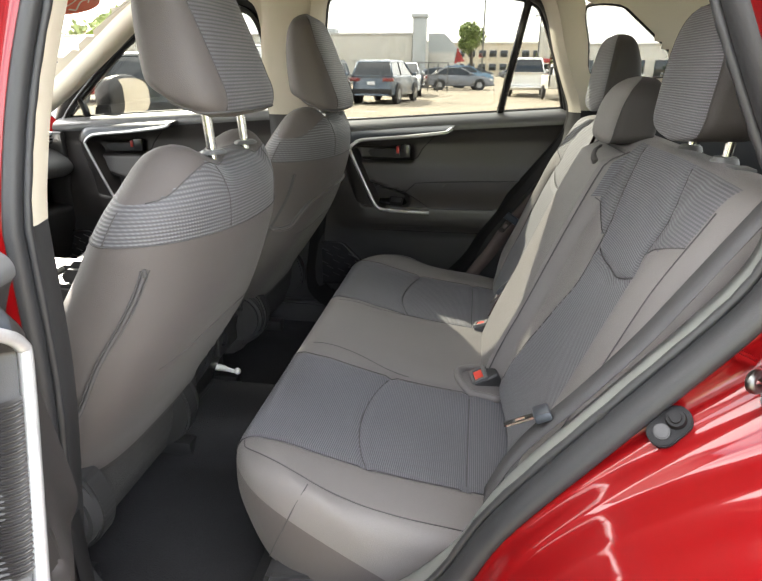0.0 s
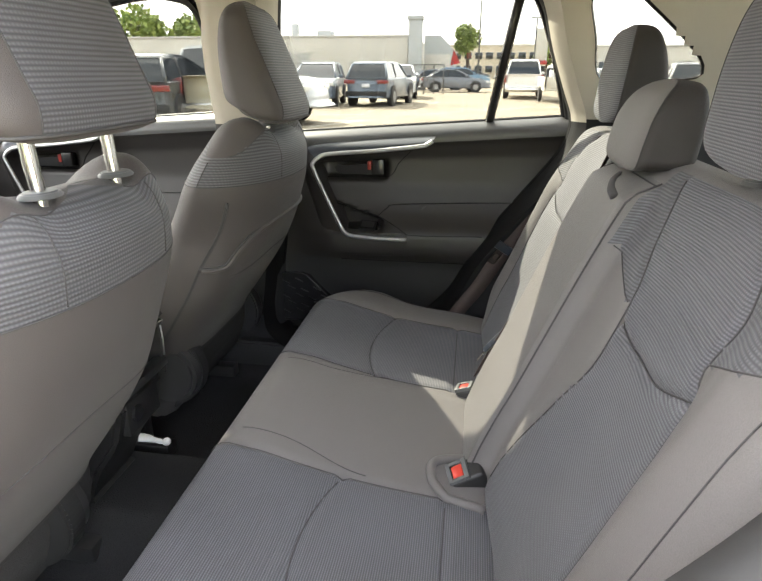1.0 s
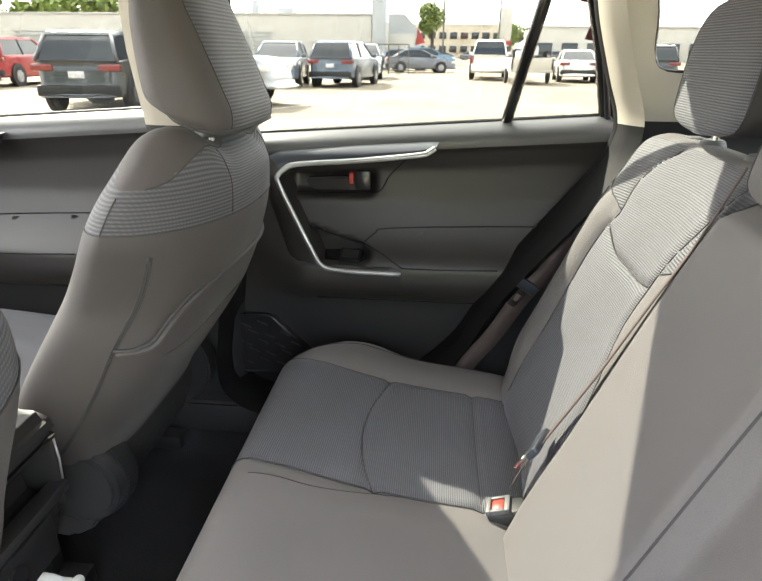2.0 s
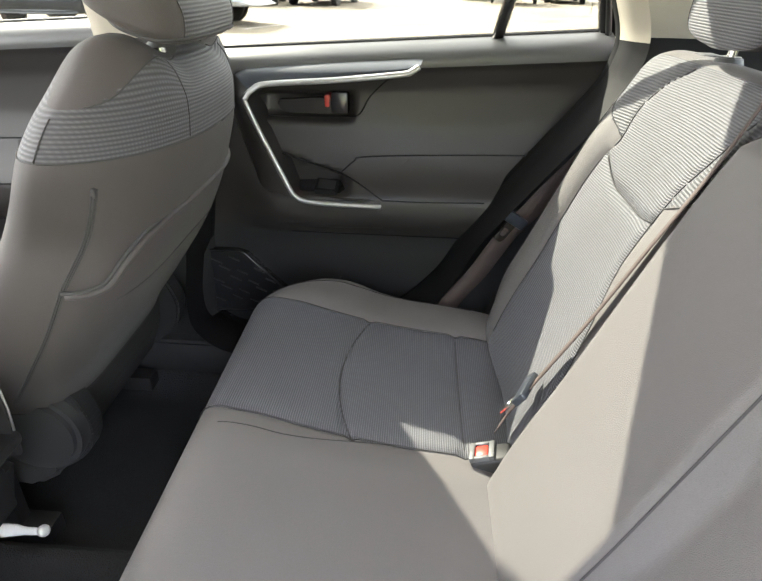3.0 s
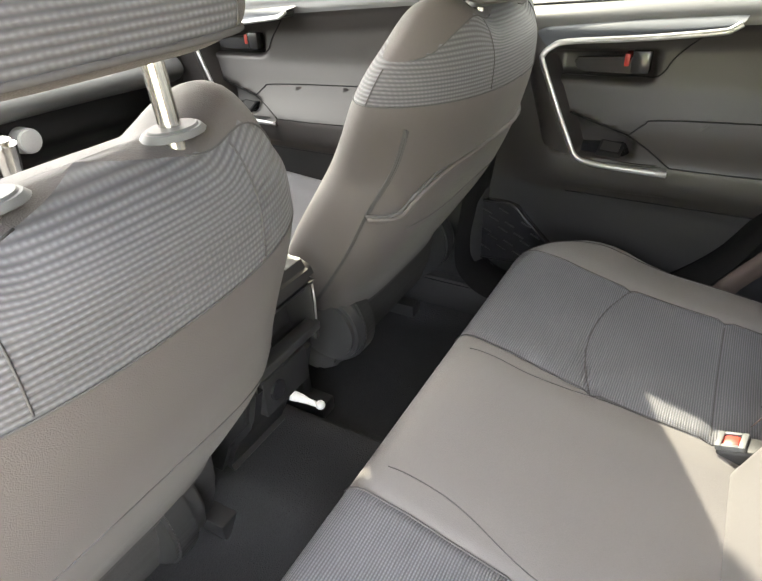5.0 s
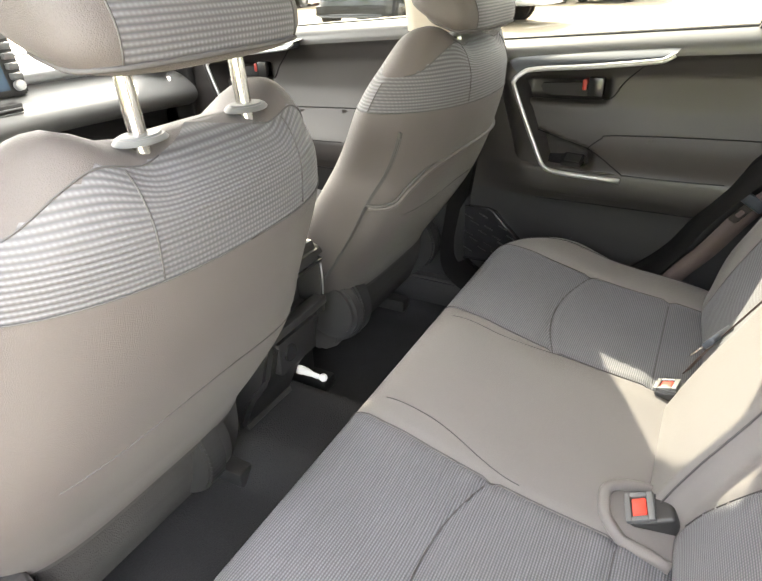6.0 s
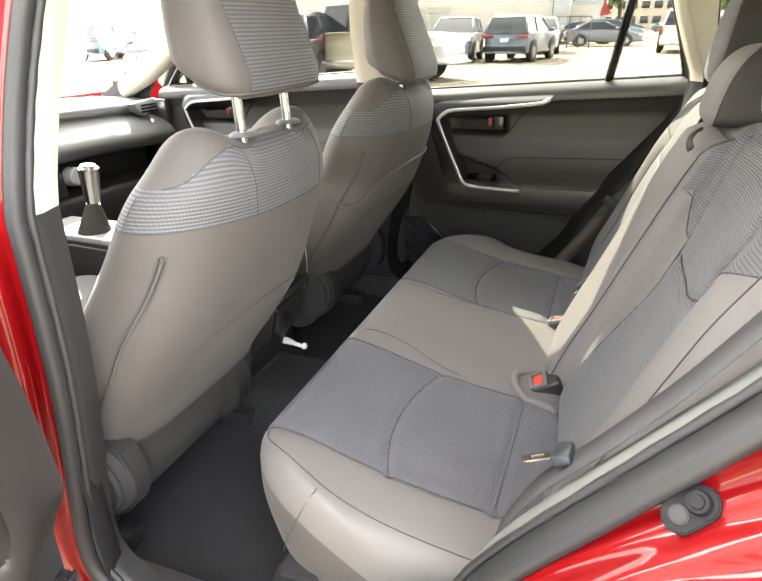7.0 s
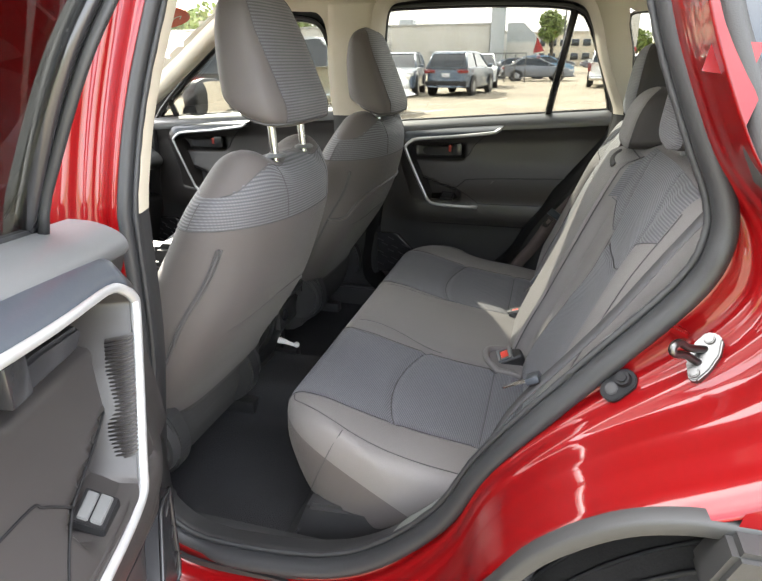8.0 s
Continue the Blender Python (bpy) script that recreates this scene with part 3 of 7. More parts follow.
part("rear_bumper", prism_bm([(1.18, 0.32), (1.36, 0.34), (1.40, 0.60), (1.36, 0.76), (1.18, 0.80)], "y", -0.84, 0.84, 0.012), M_CLAD, car, "grey rear bumper")
part("tailgate_skin", prism_bm([(1.27, 0.78), (1.33, 0.80), (1.34, 1.00), (1.28, 1.16), (1.25, 1.16)], "y", -0.74, 0.74, 0.012), M_RED, car, "red tailgate skin")

# quarter windows, windscreen, tailgate
verts = [(p[0], -(0.822 - 0.36 * (p[1] - 1.2)), p[1]) for p in OUTER_QUARTER]
verts += [(p[0], -(0.815 - 0.36 * (p[1] - 1.2)), p[1]) for p in OUTER_QUARTER]
n = len(OUTER_QUARTER)
mesh_of("quarter_glass", verts, [list(range(n)), list(range(2 * n - 1, n - 1, -1))] + [[i, (i + 1) % n, n + (i + 1) % n, n + i] for i in range(n)], M_DARKGLASS, car, "dark outer quarter glass", smooth=False)
tube("quarter_moulding", [(p[0], -(0.826 - 0.36 * (p[1] - 1.2)), p[1]) for p in OUTER_QUARTER], 0.014, M_CLAD, car, "grey moulding round the quarter glass", sides=8, closed=True)
for s in (1, -1):
    pts = offset_loop(QLOOP, 0.012)
    verts = [(p[0], s * (0.715 - lean(p[1])), p[1]) for p in pts] + [(p[0], s * (0.720 - lean(p[1])), p[1]) for p in pts]
    n = len(pts)
    faces = [list(range(n)), list(range(2 * n - 1, n - 1, -1))] + [[i, (i + 1) % n, n + (i + 1) % n, n + i] for i in range(n)]
    mesh_of("quarter_window", verts, faces, M_GLASS if s > 0 else M_DARKGLASS, car, "fixed rear quarter window", smooth=False)
    tube("window_gasket", [(p[0], s * (0.700 - lean(p[1])), p[1]) for p in QLOOP], 0.006, M_GLOSS, car, "black window gasket", closed=True)


def curved_sheet(name, rows, half, crown, mat, label, n=16, thick=0.0):
    """A sheet across the car: rows (x, z, half width), bowed up by crown in the middle."""
    verts, faces = [], []
    for x, z, w in rows:
        for i in range(n + 1):
            t = -1 + 2 * i / n
            verts.append((x, w * t, z + crown * (1 - t * t)))
    m = n + 1
    for k in range(len(rows) - 1):
        for i in range(n):
            faces.append([k * m + i, k * m + i + 1, (k + 1) * m + i + 1, (k + 1) * m + i])
    ob = mesh_of(name, verts, faces, mat, car, label)
    if thick:
        sol = ob.modifiers.new("thick", "SOLIDIFY")
        sol.thickness, sol.offset = thick, 0.0
    return ob


curved_sheet("headliner", [(-0.86, 1.512, 0.60), (-0.70, 1.527, 0.602), (-0.40, 1.538, 0.604), (0.2, 1.538, 0.604), (0.7, 1.527, 0.60), (1.10, 1.500, 0.590)], 0.6, 0.055, M_LINER, "beige woven headliner", thick=0.012)
curved_sheet("roof_panel", [(-0.90, 1.545, 0.66), (-0.70, 1.570, 0.68), (-0.40, 1.585, 0.69), (0.2, 1.585, 0.69), (0.7, 1.570, 0.68), (1.20, 1.530, 0.66)], 0.6, 0.07, M_RED, "red roof panel", thick=0.01)
curved_sheet("windscreen", [(-1.72, 1.10, 0.66), (-1.50, 1.205, 0.65), (-1.20, 1.345, 0.63), (-0.87, 1.505, 0.60)], 0.6, 0.03, M_GLASS, "clear raked windscreen")
curved_sheet("tailgate_panel", [(1.22, 0.45, 0.68), (1.24, 0.80, 0.68), (1.22, 1.12, 0.66)], 0.6, 0.0, M_TRIM, "dark tailgate lining", thick=0.03)
curved_sheet("tailgate_glass", [(1.22, 1.12, 0.62), (1.17, 1.30, 0.60), (1.10, 1.50, 0.57)], 0.6, 0.01, M_TINT, "tinted tailgate window")
for s in (1, -1):
    # roof rail along the top of the doors
    path = [(-0.90, s * 0.592, 1.522), (-0.60, s * 0.592, 1.530), (-0.2, s * 0.594, 1.537), (0.2, s * 0.594, 1.536), (0.6, s * 0.590, 1.522), (1.1, s * 0.580, 1.492)]
    tube("roof_rail_trim", smooth_path(path, 4), 0.022, M_BEIGE, car, "beige roof rail trim", sides=12)
    apil = [(-1.48, s * 0.690, 1.115), (-1.30, s * 0.675, 1.200), (-1.08, s * 0.650, 1.345), (-0.92, s * 0.622, 1.450), (-0.80, s * 0.605, 1.500)]
    tube("front_pillar_trim", smooth_path(apil, 4), 0.048, M_BEIGE, car, "beige windscreen pillar trim", sides=14, flat=0.7)
    # belt trim and pillar block between the doors
    rows = []
    for z in np.linspace(0.45, 1.50, 16):
        y = 0.655 - lean(z)
        x0, x1 = -0.532 + 0.03 * step(1.3, 1.5, z), -0.362 + 0.045 * step(1.2, 1.5, z)
        rows.append([(x0, s * (y + 0.06), z), (x0 + 0.012, s * (y + 0.008), z), (x0 + 0.04, s * y, z), (x1 - 0.04, s * y, z), (x1 - 0.010, s * (y + 0.008), z), (x1 + 0.004, s * (y + 0.05), z)])
    for nm, lo, hi, mt, lb in (("pillar_lower_trim", 0, 11, M_TRIM, "black lower door pillar trim"), ("pillar_upper_trim", 10, 16, M_BEIGE, "beige upper door pillar trim")):
        sub = rows[lo:hi]
        verts = [p for r in sub for p in r]
        faces = [[k * 6 + i, k * 6 + i + 1, k * 6 + i + 7, k * 6 + i + 6] for k in range(len(sub) - 1) for i in range(5)]
        mesh_of(nm, verts, faces, mt, car, lb)

# catches on the red jamb
def seated(bm, at, out, along):
    """Turn a mesh so that its z points along out and its y along along, and set it at a place."""
    z = Vector(out).normalized()
    y = Vector(along)
    y = (y - z * y.dot(z)).normalized()
    m = Matrix((y.cross(z), y, z)).transposed().to_4x4()
    bmesh.ops.transform(bm, matrix=Matrix.Translation(at) @ m, verts=bm.verts)
    return bm


STUD, SCREW, OUT1 = (0.3584, -0.7275, 0.9692), (0.3459, -0.7317, 0.9568), (-0.40, -0.66, 0.63)
up1 = Vector(STUD) - Vector(SCREW)
half = up1.length / 2
bump = part("bump_stop", seated(cyl_bm((0, half, -0.002), (0, half, 0.014), 0.0105, 0.0080, 20, 0.0028), (Vector(STUD) + Vector(SCREW)) / 2, OUT1, up1), M_SEALB, car, "black rubber bump stop on its plate")
oval = [(0.0145 * math.cos(2 * math.pi * k / 28), math.copysign(half, math.sin(2 * math.pi * (k + 0.5) / 28)) + 0.0145 * math.sin(2 * math.pi * k / 28)) for k in range(28)]
part("stop_plate", seated(prism_bm(oval, "z", -0.010, 0.003, 0.0015), (Vector(STUD) + Vector(SCREW)) / 2, OUT1, up1), M_SEALB, bump)
part("screw", seated(cyl_bm((0, -half, 0.001), (0, -half, 0.006), 0.0085, 0.0075, 18, 0.0012), (Vector(STUD) + Vector(SCREW)) / 2, OUT1, up1), M_GLOSS, bump, "black screw head")
SK, OUT2, UP2 = (0.4315, -0.7460, 1.0200), (-0.42, -0.62, 0.66), (0.0180, 0.0285, 0.0382)
kite = [(-0.003, -0.030), (0.006, -0.029), (0.013, -0.012), (0.016, 0.008), (0.012, 0.026), (0.004, 0.031), (-0.007, 0.029), (-0.014, 0.012), (-0.013, -0.012)]
striker = part("striker_plate", seated(prism_bm(kite, "z", -0.012, 0.004, 0.002), SK, OUT2, UP2), M_ZINC, car, "plated steel striker plate")
tip = Vector((0.3995, -0.7640, 1.0360))
foot = [Vector(SK) + Vector(UP2).normalized() * d for d in (-0.008, 0.010)]
side = Vector(UP2).normalized()
tube("striker_loop", smooth_path([foot[0], foot[0].lerp(tip, 0.6) - side * 0.001, tip - side * 0.007, tip + (tip - Vector(SK)) * 0.14, tip + side * 0.007, foot[1].lerp(tip, 0.6) + side * 0.001, foot[1]], 4), 0.0044, M_ZINC, striker, "bent steel striker loop", sides=12)
for d in (-0.021, 0.021):
    part("bolt", seated(cyl_bm((0, d, 0.003), (0, d, 0.0075), 0.0062, 0.0052, 14, 0.001), SK, OUT2, UP2), M_ZINC, striker, "steel bolt")
part("jamb_plug", prism_bm([(0.394, 1.040), (0.400, 1.046), (0.420, 1.037), (0.423, 1.031), (0.417, 1.027), (0.400, 1.034)], "y", -0.712, -0.722, 0.003), M_RED, car, "red painted jamb plug")

# ---- floor ----
def floor_z(x, y):
    hump = 0.075 * (1 - step(0.09, 0.17, abs(y)))
    toe = 0.22 * step(-1.25, -1.6, x)
    return 0.405 + hump + toe + 0.05 * step(0.54, 0.62, abs(y)) + 0.004 * noise.noise((x * 9, y * 9, 0))


skin(lambda x, y: (x, y, floor_z(x, y)), np.arange(-1.65, 1.21, 0.04), np.arange(-0.70, 0.701, 0.025), [("floor_carpet", M_CARPET, "black carpet over the floor", None)], car)
part("sill_plate", prism_bm([(-0.700, 0.500), (-0.66, 0.512), (-0.625, 0.508), (-0.600, 0.470), (-0.600, 0.400), (-0.72, 0.400), (-0.72, 0.500)], "x", -0.40, 0.20, 0.006), M_TRIM, car, "black plastic sill plate")
part("sill_plate", prism_bm([(0.700, 0.500), (0.66, 0.512), (0.625, 0.508), (0.600, 0.470), (0.600, 0.400), (0.72, 0.400), (0.72, 0.500)], "x", -0.60, 0.20, 0.006), M_TRIM, car, "black plastic sill plate")
part("seat_plinth", prism_bm([(-0.155, 0.39), (-0.165, 0.47), (-0.13, 0.56), (0.35, 0.60), (0.35, 0.39)], "y", -0.605, 0.605, 0.008), M_TRIM, car, "dark plastic plinth under the rear bench")
part("carpet_edge", prism_bm([(-0.205, 0.40), (-0.200, 0.435), (-0.150, 0.500), (-0.140, 0.400)], "y", -0.610, 0.605, 0.006), M_CARPET, car, "carpeted edge along the plinth")
part("cargo_floor", box_bm((0.55, -0.66, 0.52), (1.21, 0.66, 0.60), 0.01), M_CARPET, car, "dark cargo floor")

for s in (1, -1):
    part("cowl_side_trim", box_bm((-1.80, min(s * 0.700, s * 0.730), 0.40), (-1.32, max(s * 0.700, s * 0.730), 1.075), 0.01), M_TRIM, car, "dark footwell side trim")


# ---- front seats ----
def squash(a, p):
    return math.copysign(abs(a) ** p, a)


SB_W = spl([(0.640, 0.030), (0.645, 0.200), (0.655, 0.222), (0.680, 0.236), (0.740, 0.258), (0.800, 0.264), (0.880, 0.262), (0.950, 0.252), (1.010, 0.240), (1.060, 0.230), (1.100, 0.216), (1.130, 0.190), (1.155, 0.166), (1.172, 0.135), (1.180, 0.090), (1.183, 0.030), (1.184, 0.0004)])
SB_REAR = spl([(0.640, -0.480), (0.645, -0.435), (0.655, -0.420), (0.680, -0.408), (0.760, -0.352), (0.880, -0.272), (0.980, -0.222), (1.060, -0.198), (1.110, -0.194), (1.140, -0.200), (1.160, -0.212), (1.176, -0.230), (1.184, -0.255)])
SB_FRONT = spl([(0.640, -0.500), (0.650, -0.560), (0.700, -0.590), (0.800, -0.545), (0.900, -0.490), (1.000, -0.440), (1.060, -0.410), (1.110, -0.378), (1.140, -0.352), (1.160, -0.330), (1.176, -0.296), (1.184, -0.2554)])


def sb_shape(z):
    """Boxy at the foot, round at the shoulders."""
    t = step(0.80, 1.05, z)
    return 0.55 + 0.45 * t, 0.50 + 0.34 * t


SEAT_SIDE = {"inner": 1}


def sb_w(z, y):
    """Half width of the seatback at a height, less on the side towards the console."""
    return SB_W(z) * (1 - 0.17 * step(1.07, 0.93, z) * (y * SEAT_SIDE["inner"] > 0))


def seatback_point(u, z, grow=0.0):
    a = 2 * math.pi * u
    c, s = math.cos(a), math.sin(a)
    r, f, w = SB_REAR(z), SB_FRONT(z), sb_w(z, s)
    mid = 0.62 * f + 0.38 * r if c < 0 else 0.62 * f + 0.38 * r
    d = (r - mid) if c > 0 else (mid - f)
    p, q = sb_shape(z)
    x = mid + (d + grow) * squash(c, p)
    y = (w + grow) * squash(s, q)
    hump = step(1.10, 1.17, z) * (0.014 * math.exp(-(((abs(y) - 0.140) / 0.040) ** 2)) - 0.016 * (1 - step(0.070, 0.125, abs(y))))
    return (x, y, z + hump)


def zip_x(z):
    """Where the zip runs, forward of the rear face."""
    return SB_REAR(z) - 0.078 - 0.010 * math.exp(-(((z - 0.90) / 0.07) ** 2))


CAP = spl([(0, 1.184), (0.06, 1.172), (0.10, 1.160), (0.15, 1.140), (0.19, 1.120), (0.22, 1.112), (0.25, 1.100)])


def cap_front(u, z):
    """Zero along the line that parts the plain shoulder cap from the ribbed band."""
    if math.cos(2 * math.pi * u) < -0.6:
        return -0.05
    return CAP(abs(seatback_point(u, z)[1])) - z


def make_front_seat(inner):
    SEAT_SIDE["inner"] = inner
    seat = thing("front_seat", "dark grey cloth front seat with a ribbed upper back", "car seat", group="front seats")
    zs = np.concatenate([np.array([0.640, 0.6425, 0.645, 0.650, 0.656, 0.662]), np.arange(0.670, 1.155, 0.0065), np.array([1.157, 1.162, 1.167, 1.171, 1.175, 1.178, 1.180, 1.182, 1.1835, 1.184])])
    us = np.arange(0, 1, 1 / 120)

    def band(u, z):
        return z - 1.063

    def zipline(u, z):
        return zip_x(z) - seatback_point(u, z)[0]

    def hem(u, z):
        return z - 0.668

    regions = [("shoulder_cap", M_KNIT_SHADED, "plain grey cloth shoulder cap", lambda u, z: z > 1.063 and cap_front(u, z) < 0),
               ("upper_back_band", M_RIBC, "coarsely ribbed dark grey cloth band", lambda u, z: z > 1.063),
               ("seatback_side", M_KNIT_SHADED, "plain grey cloth side panel", lambda u, z: zipline(u, z) > 0 and z > 0.668),
               ("seatback_panel", M_KNIT_SHADED, "plain grey cloth rear panel", lambda u, z: z > 0.668),
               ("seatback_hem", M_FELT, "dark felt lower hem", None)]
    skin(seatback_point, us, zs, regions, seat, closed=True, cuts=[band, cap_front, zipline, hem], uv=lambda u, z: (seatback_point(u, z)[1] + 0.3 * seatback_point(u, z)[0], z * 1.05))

    def along(ulist, zlist, grow=0.0006):
        return [seatback_point(u, z, grow) for u, z in zip(ulist, zlist)]

    # seams
    tube("seam", along([k / 96 for k in range(97)], [1.063] * 97), 0.0009, M_SEAM, seat)
    for s in (1, -1):
        pts = []
        for z in np.linspace(1.030, 0.70, 44):
            lo, hi = 0.0, 0.30
            for _ in range(30):
                m = (lo + hi) / 2
                lo, hi = (m, hi) if seatback_point(m, z)[0] > zip_x(z) else (lo, m)
            pts.append(seatback_point((lo if s > 0 else 1 - lo), z, 0.0005))
        if s > 0:
            tube("seam", pts, 0.0011, M_SEAM, seat)
        else:
            slim = 1.0 if inner > 0 else 0.55
            tube("zip", pts, 0.0034 * slim, M_SEAM, seat, "black zip closure", flat=0.6)
            for off in (-0.0052 * slim, 0.0052 * slim):
                tube("zip_edge", [(p[0] + off * 0.8, p[1] + off * 0.7, p[2]) for p in pts], 0.0014, M_SEAM, seat)
            part("zip_pull", box_bm((pts[0][0] - 0.003, pts[0][1] - 0.004, pts[0][2] - 0.010), (pts[0][0] + 0.002, pts[0][1] + 0.002, pts[0][2] + 0.002), 0.0015), M_SEAM, seat, "black zip pull")
        pts = []
        for z in np.linspace(1.066, 1.158, 14):
            sn = min(0.098 / sb_w(z, s), 0.9999) ** (1 / sb_shape(z)[1])
            a = math.asin(sn) / (2 * math.pi)
            pts.append(seatback_point((a if s > 0 else 1 - a), z, 0.0004))
        tube("seam", pts, 0.0008, M_SEAM, seat)
        tube("seam", [seatback_point(0.262 if s > 0 else 0.738, z, 0.0004) for z in np.linspace(1.064, 1.108, 10)], 0.0009, M_SEAM, seat)
        edge = []
        for z in np.linspace(1.066, 1.172, 40):
            lo, hi = 0.0, 0.32
            for _ in range(30):
                m = (lo + hi) / 2
                if cap_front(m, z) > 0:
                    lo = m
                else:
                    hi = m
            if lo < 0.315:
                edge.append(seatback_point(lo if s > 0 else 1 - lo, z, 0.0004))
        tube("seam", edge, 0.0009, M_SEAM, seat)
    cross = []
    for k in range(30):
        y = -0.195 + 0.37 * k / 29 if inner > 0 else -0.175 + 0.37 * k / 29
        z = 0.865 + 0.02 * math.sin(math.pi * k / 29)
        a = math.asin(math.copysign(min(abs(y) / sb_w(z, y), 0.999) ** (1 / sb_shape(z)[1]), y)) / (2 * math.pi)
        cross.append(seatback_point(a % 1.0, z, 0.0003))
    tube("seam", cross, 0.0008, M_SEAM, seat)

    # head restraint: rear face ribbed, sides plain
    hw = spl([(1.212, 0.030), (1.216, 0.092), (1.224, 0.122), (1.240, 0.133), (1.262, 0.134), (1.300, 0.130), (1.340, 0.123), (1.385, 0.114), (1.420, 0.104), (1.440, 0.086), (1.452, 0.054), (1.458, 0.010)])
    hr = spl([(1.212, -0.222), (1.216, -0.200), (1.226, -0.190), (1.245, -0.189), (1.280, -0.199), (1.340, -0.220), (1.385, -0.237), (1.420, -0.252), (1.440, -0.264), (1.458, -0.292)])
    hf = spl([(1.212, -0.262), (1.222, -0.300), (1.245, -0.326), (1.300, -0.338), (1.360, -0.342), (1.400, -0.338), (1.440, -0.322), (1.458, -0.296)])

    def head(u, z, grow=0.0):
        a = 2 * math.pi * u
        c, s = math.cos(a), math.sin(a)
        mid = 0.45 * hr(z) + 0.55 * hf(z)
        x = mid + (hr(z) - mid + grow) * squash(c, 0.50) if c > 0 else mid + (mid - hf(z) + grow) * squash(c, 0.95)
        front = step(-0.215, -0.31, x)
        return (x, (hw(z) + grow) * squash(s, 0.50 if c > 0 else 0.95), z + 0.026 * front * step(1.28, 1.212, z) + 0.006 * step(1.31, 1.212, z))

    def head_edge(z):
        return 0.098 * min(1.0, hw(z) / 0.115)

    def hseam(u, z):
        x, y, _ = head(u, z)
        return abs(y) - head_edge(z) if math.cos(2 * math.pi * u) > 0 else 1.0

    def hbase(u, z):
        return z - 1.2235

    regions = [("headrest_base", M_KNIT_SHADED, "dark grey cloth underside", lambda u, z: z < 1.2235),
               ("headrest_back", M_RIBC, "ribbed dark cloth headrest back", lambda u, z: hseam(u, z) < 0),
               ("headrest_side", M_KNIT_SHADED, "plain grey cloth headrest side", None)]
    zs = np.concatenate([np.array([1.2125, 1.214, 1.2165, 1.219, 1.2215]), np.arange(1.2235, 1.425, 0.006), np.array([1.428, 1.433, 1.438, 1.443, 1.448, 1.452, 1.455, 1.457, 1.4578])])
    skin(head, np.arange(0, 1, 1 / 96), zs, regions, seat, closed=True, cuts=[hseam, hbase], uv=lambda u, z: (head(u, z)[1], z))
    tube("headrest_piping", [head(k / 72, 1.2235, 0.0008) for k in range(72)], 0.0022, M_SEAM, seat, closed=True)
    for s in (1, -1):
        line = []
        for z in np.linspace(1.226, 1.448, 30):
            sn = min(head_edge(z) / hw(z), 0.9999) ** (1 / 0.50)
            a = math.asin(sn) / (2 * math.pi)
            line.append(head(a if s > 0 else 1 - a, z, 0.0005))
        tube("headrest_seam", line, 0.0008, M_SEAM, seat)
        post = part("headrest_post", cyl_bm((-0.238, s * 0.065, 1.14), (-0.246, s * 0.065, 1.262), 0.0075, n=18), M_CHROME, seat, "polished steel headrest post")
        bm = bmesh.new()
        bmesh.ops.create_cone(bm, cap_ends=True, segments=24, radius1=0.026, radius2=0.020, depth=0.006)
        bmesh.ops.transform(bm, matrix=Matrix.Translation((-0.238, s * 0.065, 1.171)) @ Matrix.Diagonal((0.75, 1.0, 1.0, 1.0)), verts=bm.verts)
        bmesh.ops.bevel(bm, geom=[e for e in bm.edges if e.calc_face_angle(0) > 0.7], offset=0.0018, segments=2, affect="EDGES")
        part("post_sleeve", bm, M_GREY, seat, "grey plastic post sleeve")
    # cushion, recliner cover and lower shields
    cw = spl([(0, 0.0), (0.08, 0.20), (0.3, 0.255), (0.8, 0.262), (0.95, 0.22), (1, 0.06)])

    def cushion(u, t):
        a = 2 * math.pi * u
        c, s = math.cos(a), math.sin(a)
        w = cw(t)
        x = -0.56 - 0.46 * t
        top = 0.70 + 0.03 * t + 0.03 * step(0.12, 0.24, abs(w * s))
        return (x, w * squash(s, 0.7), 0.62 + (0.10 if c > 0 else 0.16) * squash(c, 0.7) + (0.0 if c < 0 else (top - 0.70)))

    skin(cushion, np.arange(0, 1, 1 / 48), np.linspace(0, 1, 26), [("seat_cushion", M_RIB, "ribbed grey cloth cushion", None)], seat, closed=True, uv=lambda u, t: (cushion(u, t)[1], cushion(u, t)[0]))
    for s in (1, -1):
        o = (0.080 if inner < 0 else 0.15) if s == inner else 0.0
        part("recliner_cover", cyl_bm((-0.478, s * (0.215 - o), 0.622), (-0.478, s * (0.270 - o), 0.622), 0.078, 0.070, 48, 0.008), M_SATP, seat, "round dark plastic recliner cover")
        part("side_shield", prism_bm([tuple(p) for p in smooth_path([(-0.43, 0.690), (-0.405, 0.650), (-0.402, 0.605), (-0.425, 0.560), (-0.49, 0.522), (-0.60, 0.505), (-0.92, 0.560), (-0.95, 0.600), (-0.92, 0.640), (-0.60, 0.660), (-0.49, 0.695)], 5, closed=True)], "y", s * (0.205 - o), s * (0.246 - o), 0.005), M_TRIM, seat, "dark plastic seat side shield")
        part("seat_rail", box_bm((-0.92, s * 0.20 - 0.02, 0.415), (-0.48, s * 0.20 + 0.02, 0.450), 0.004), M_TRIM, seat, "black steel floor rail")
        part("rail_foot", box_bm((-0.56, s * 0.20 - 0.014, 0.44), (-0.53, s * 0.20 + 0.014, 0.54), 0.004), M_TRIM, seat)
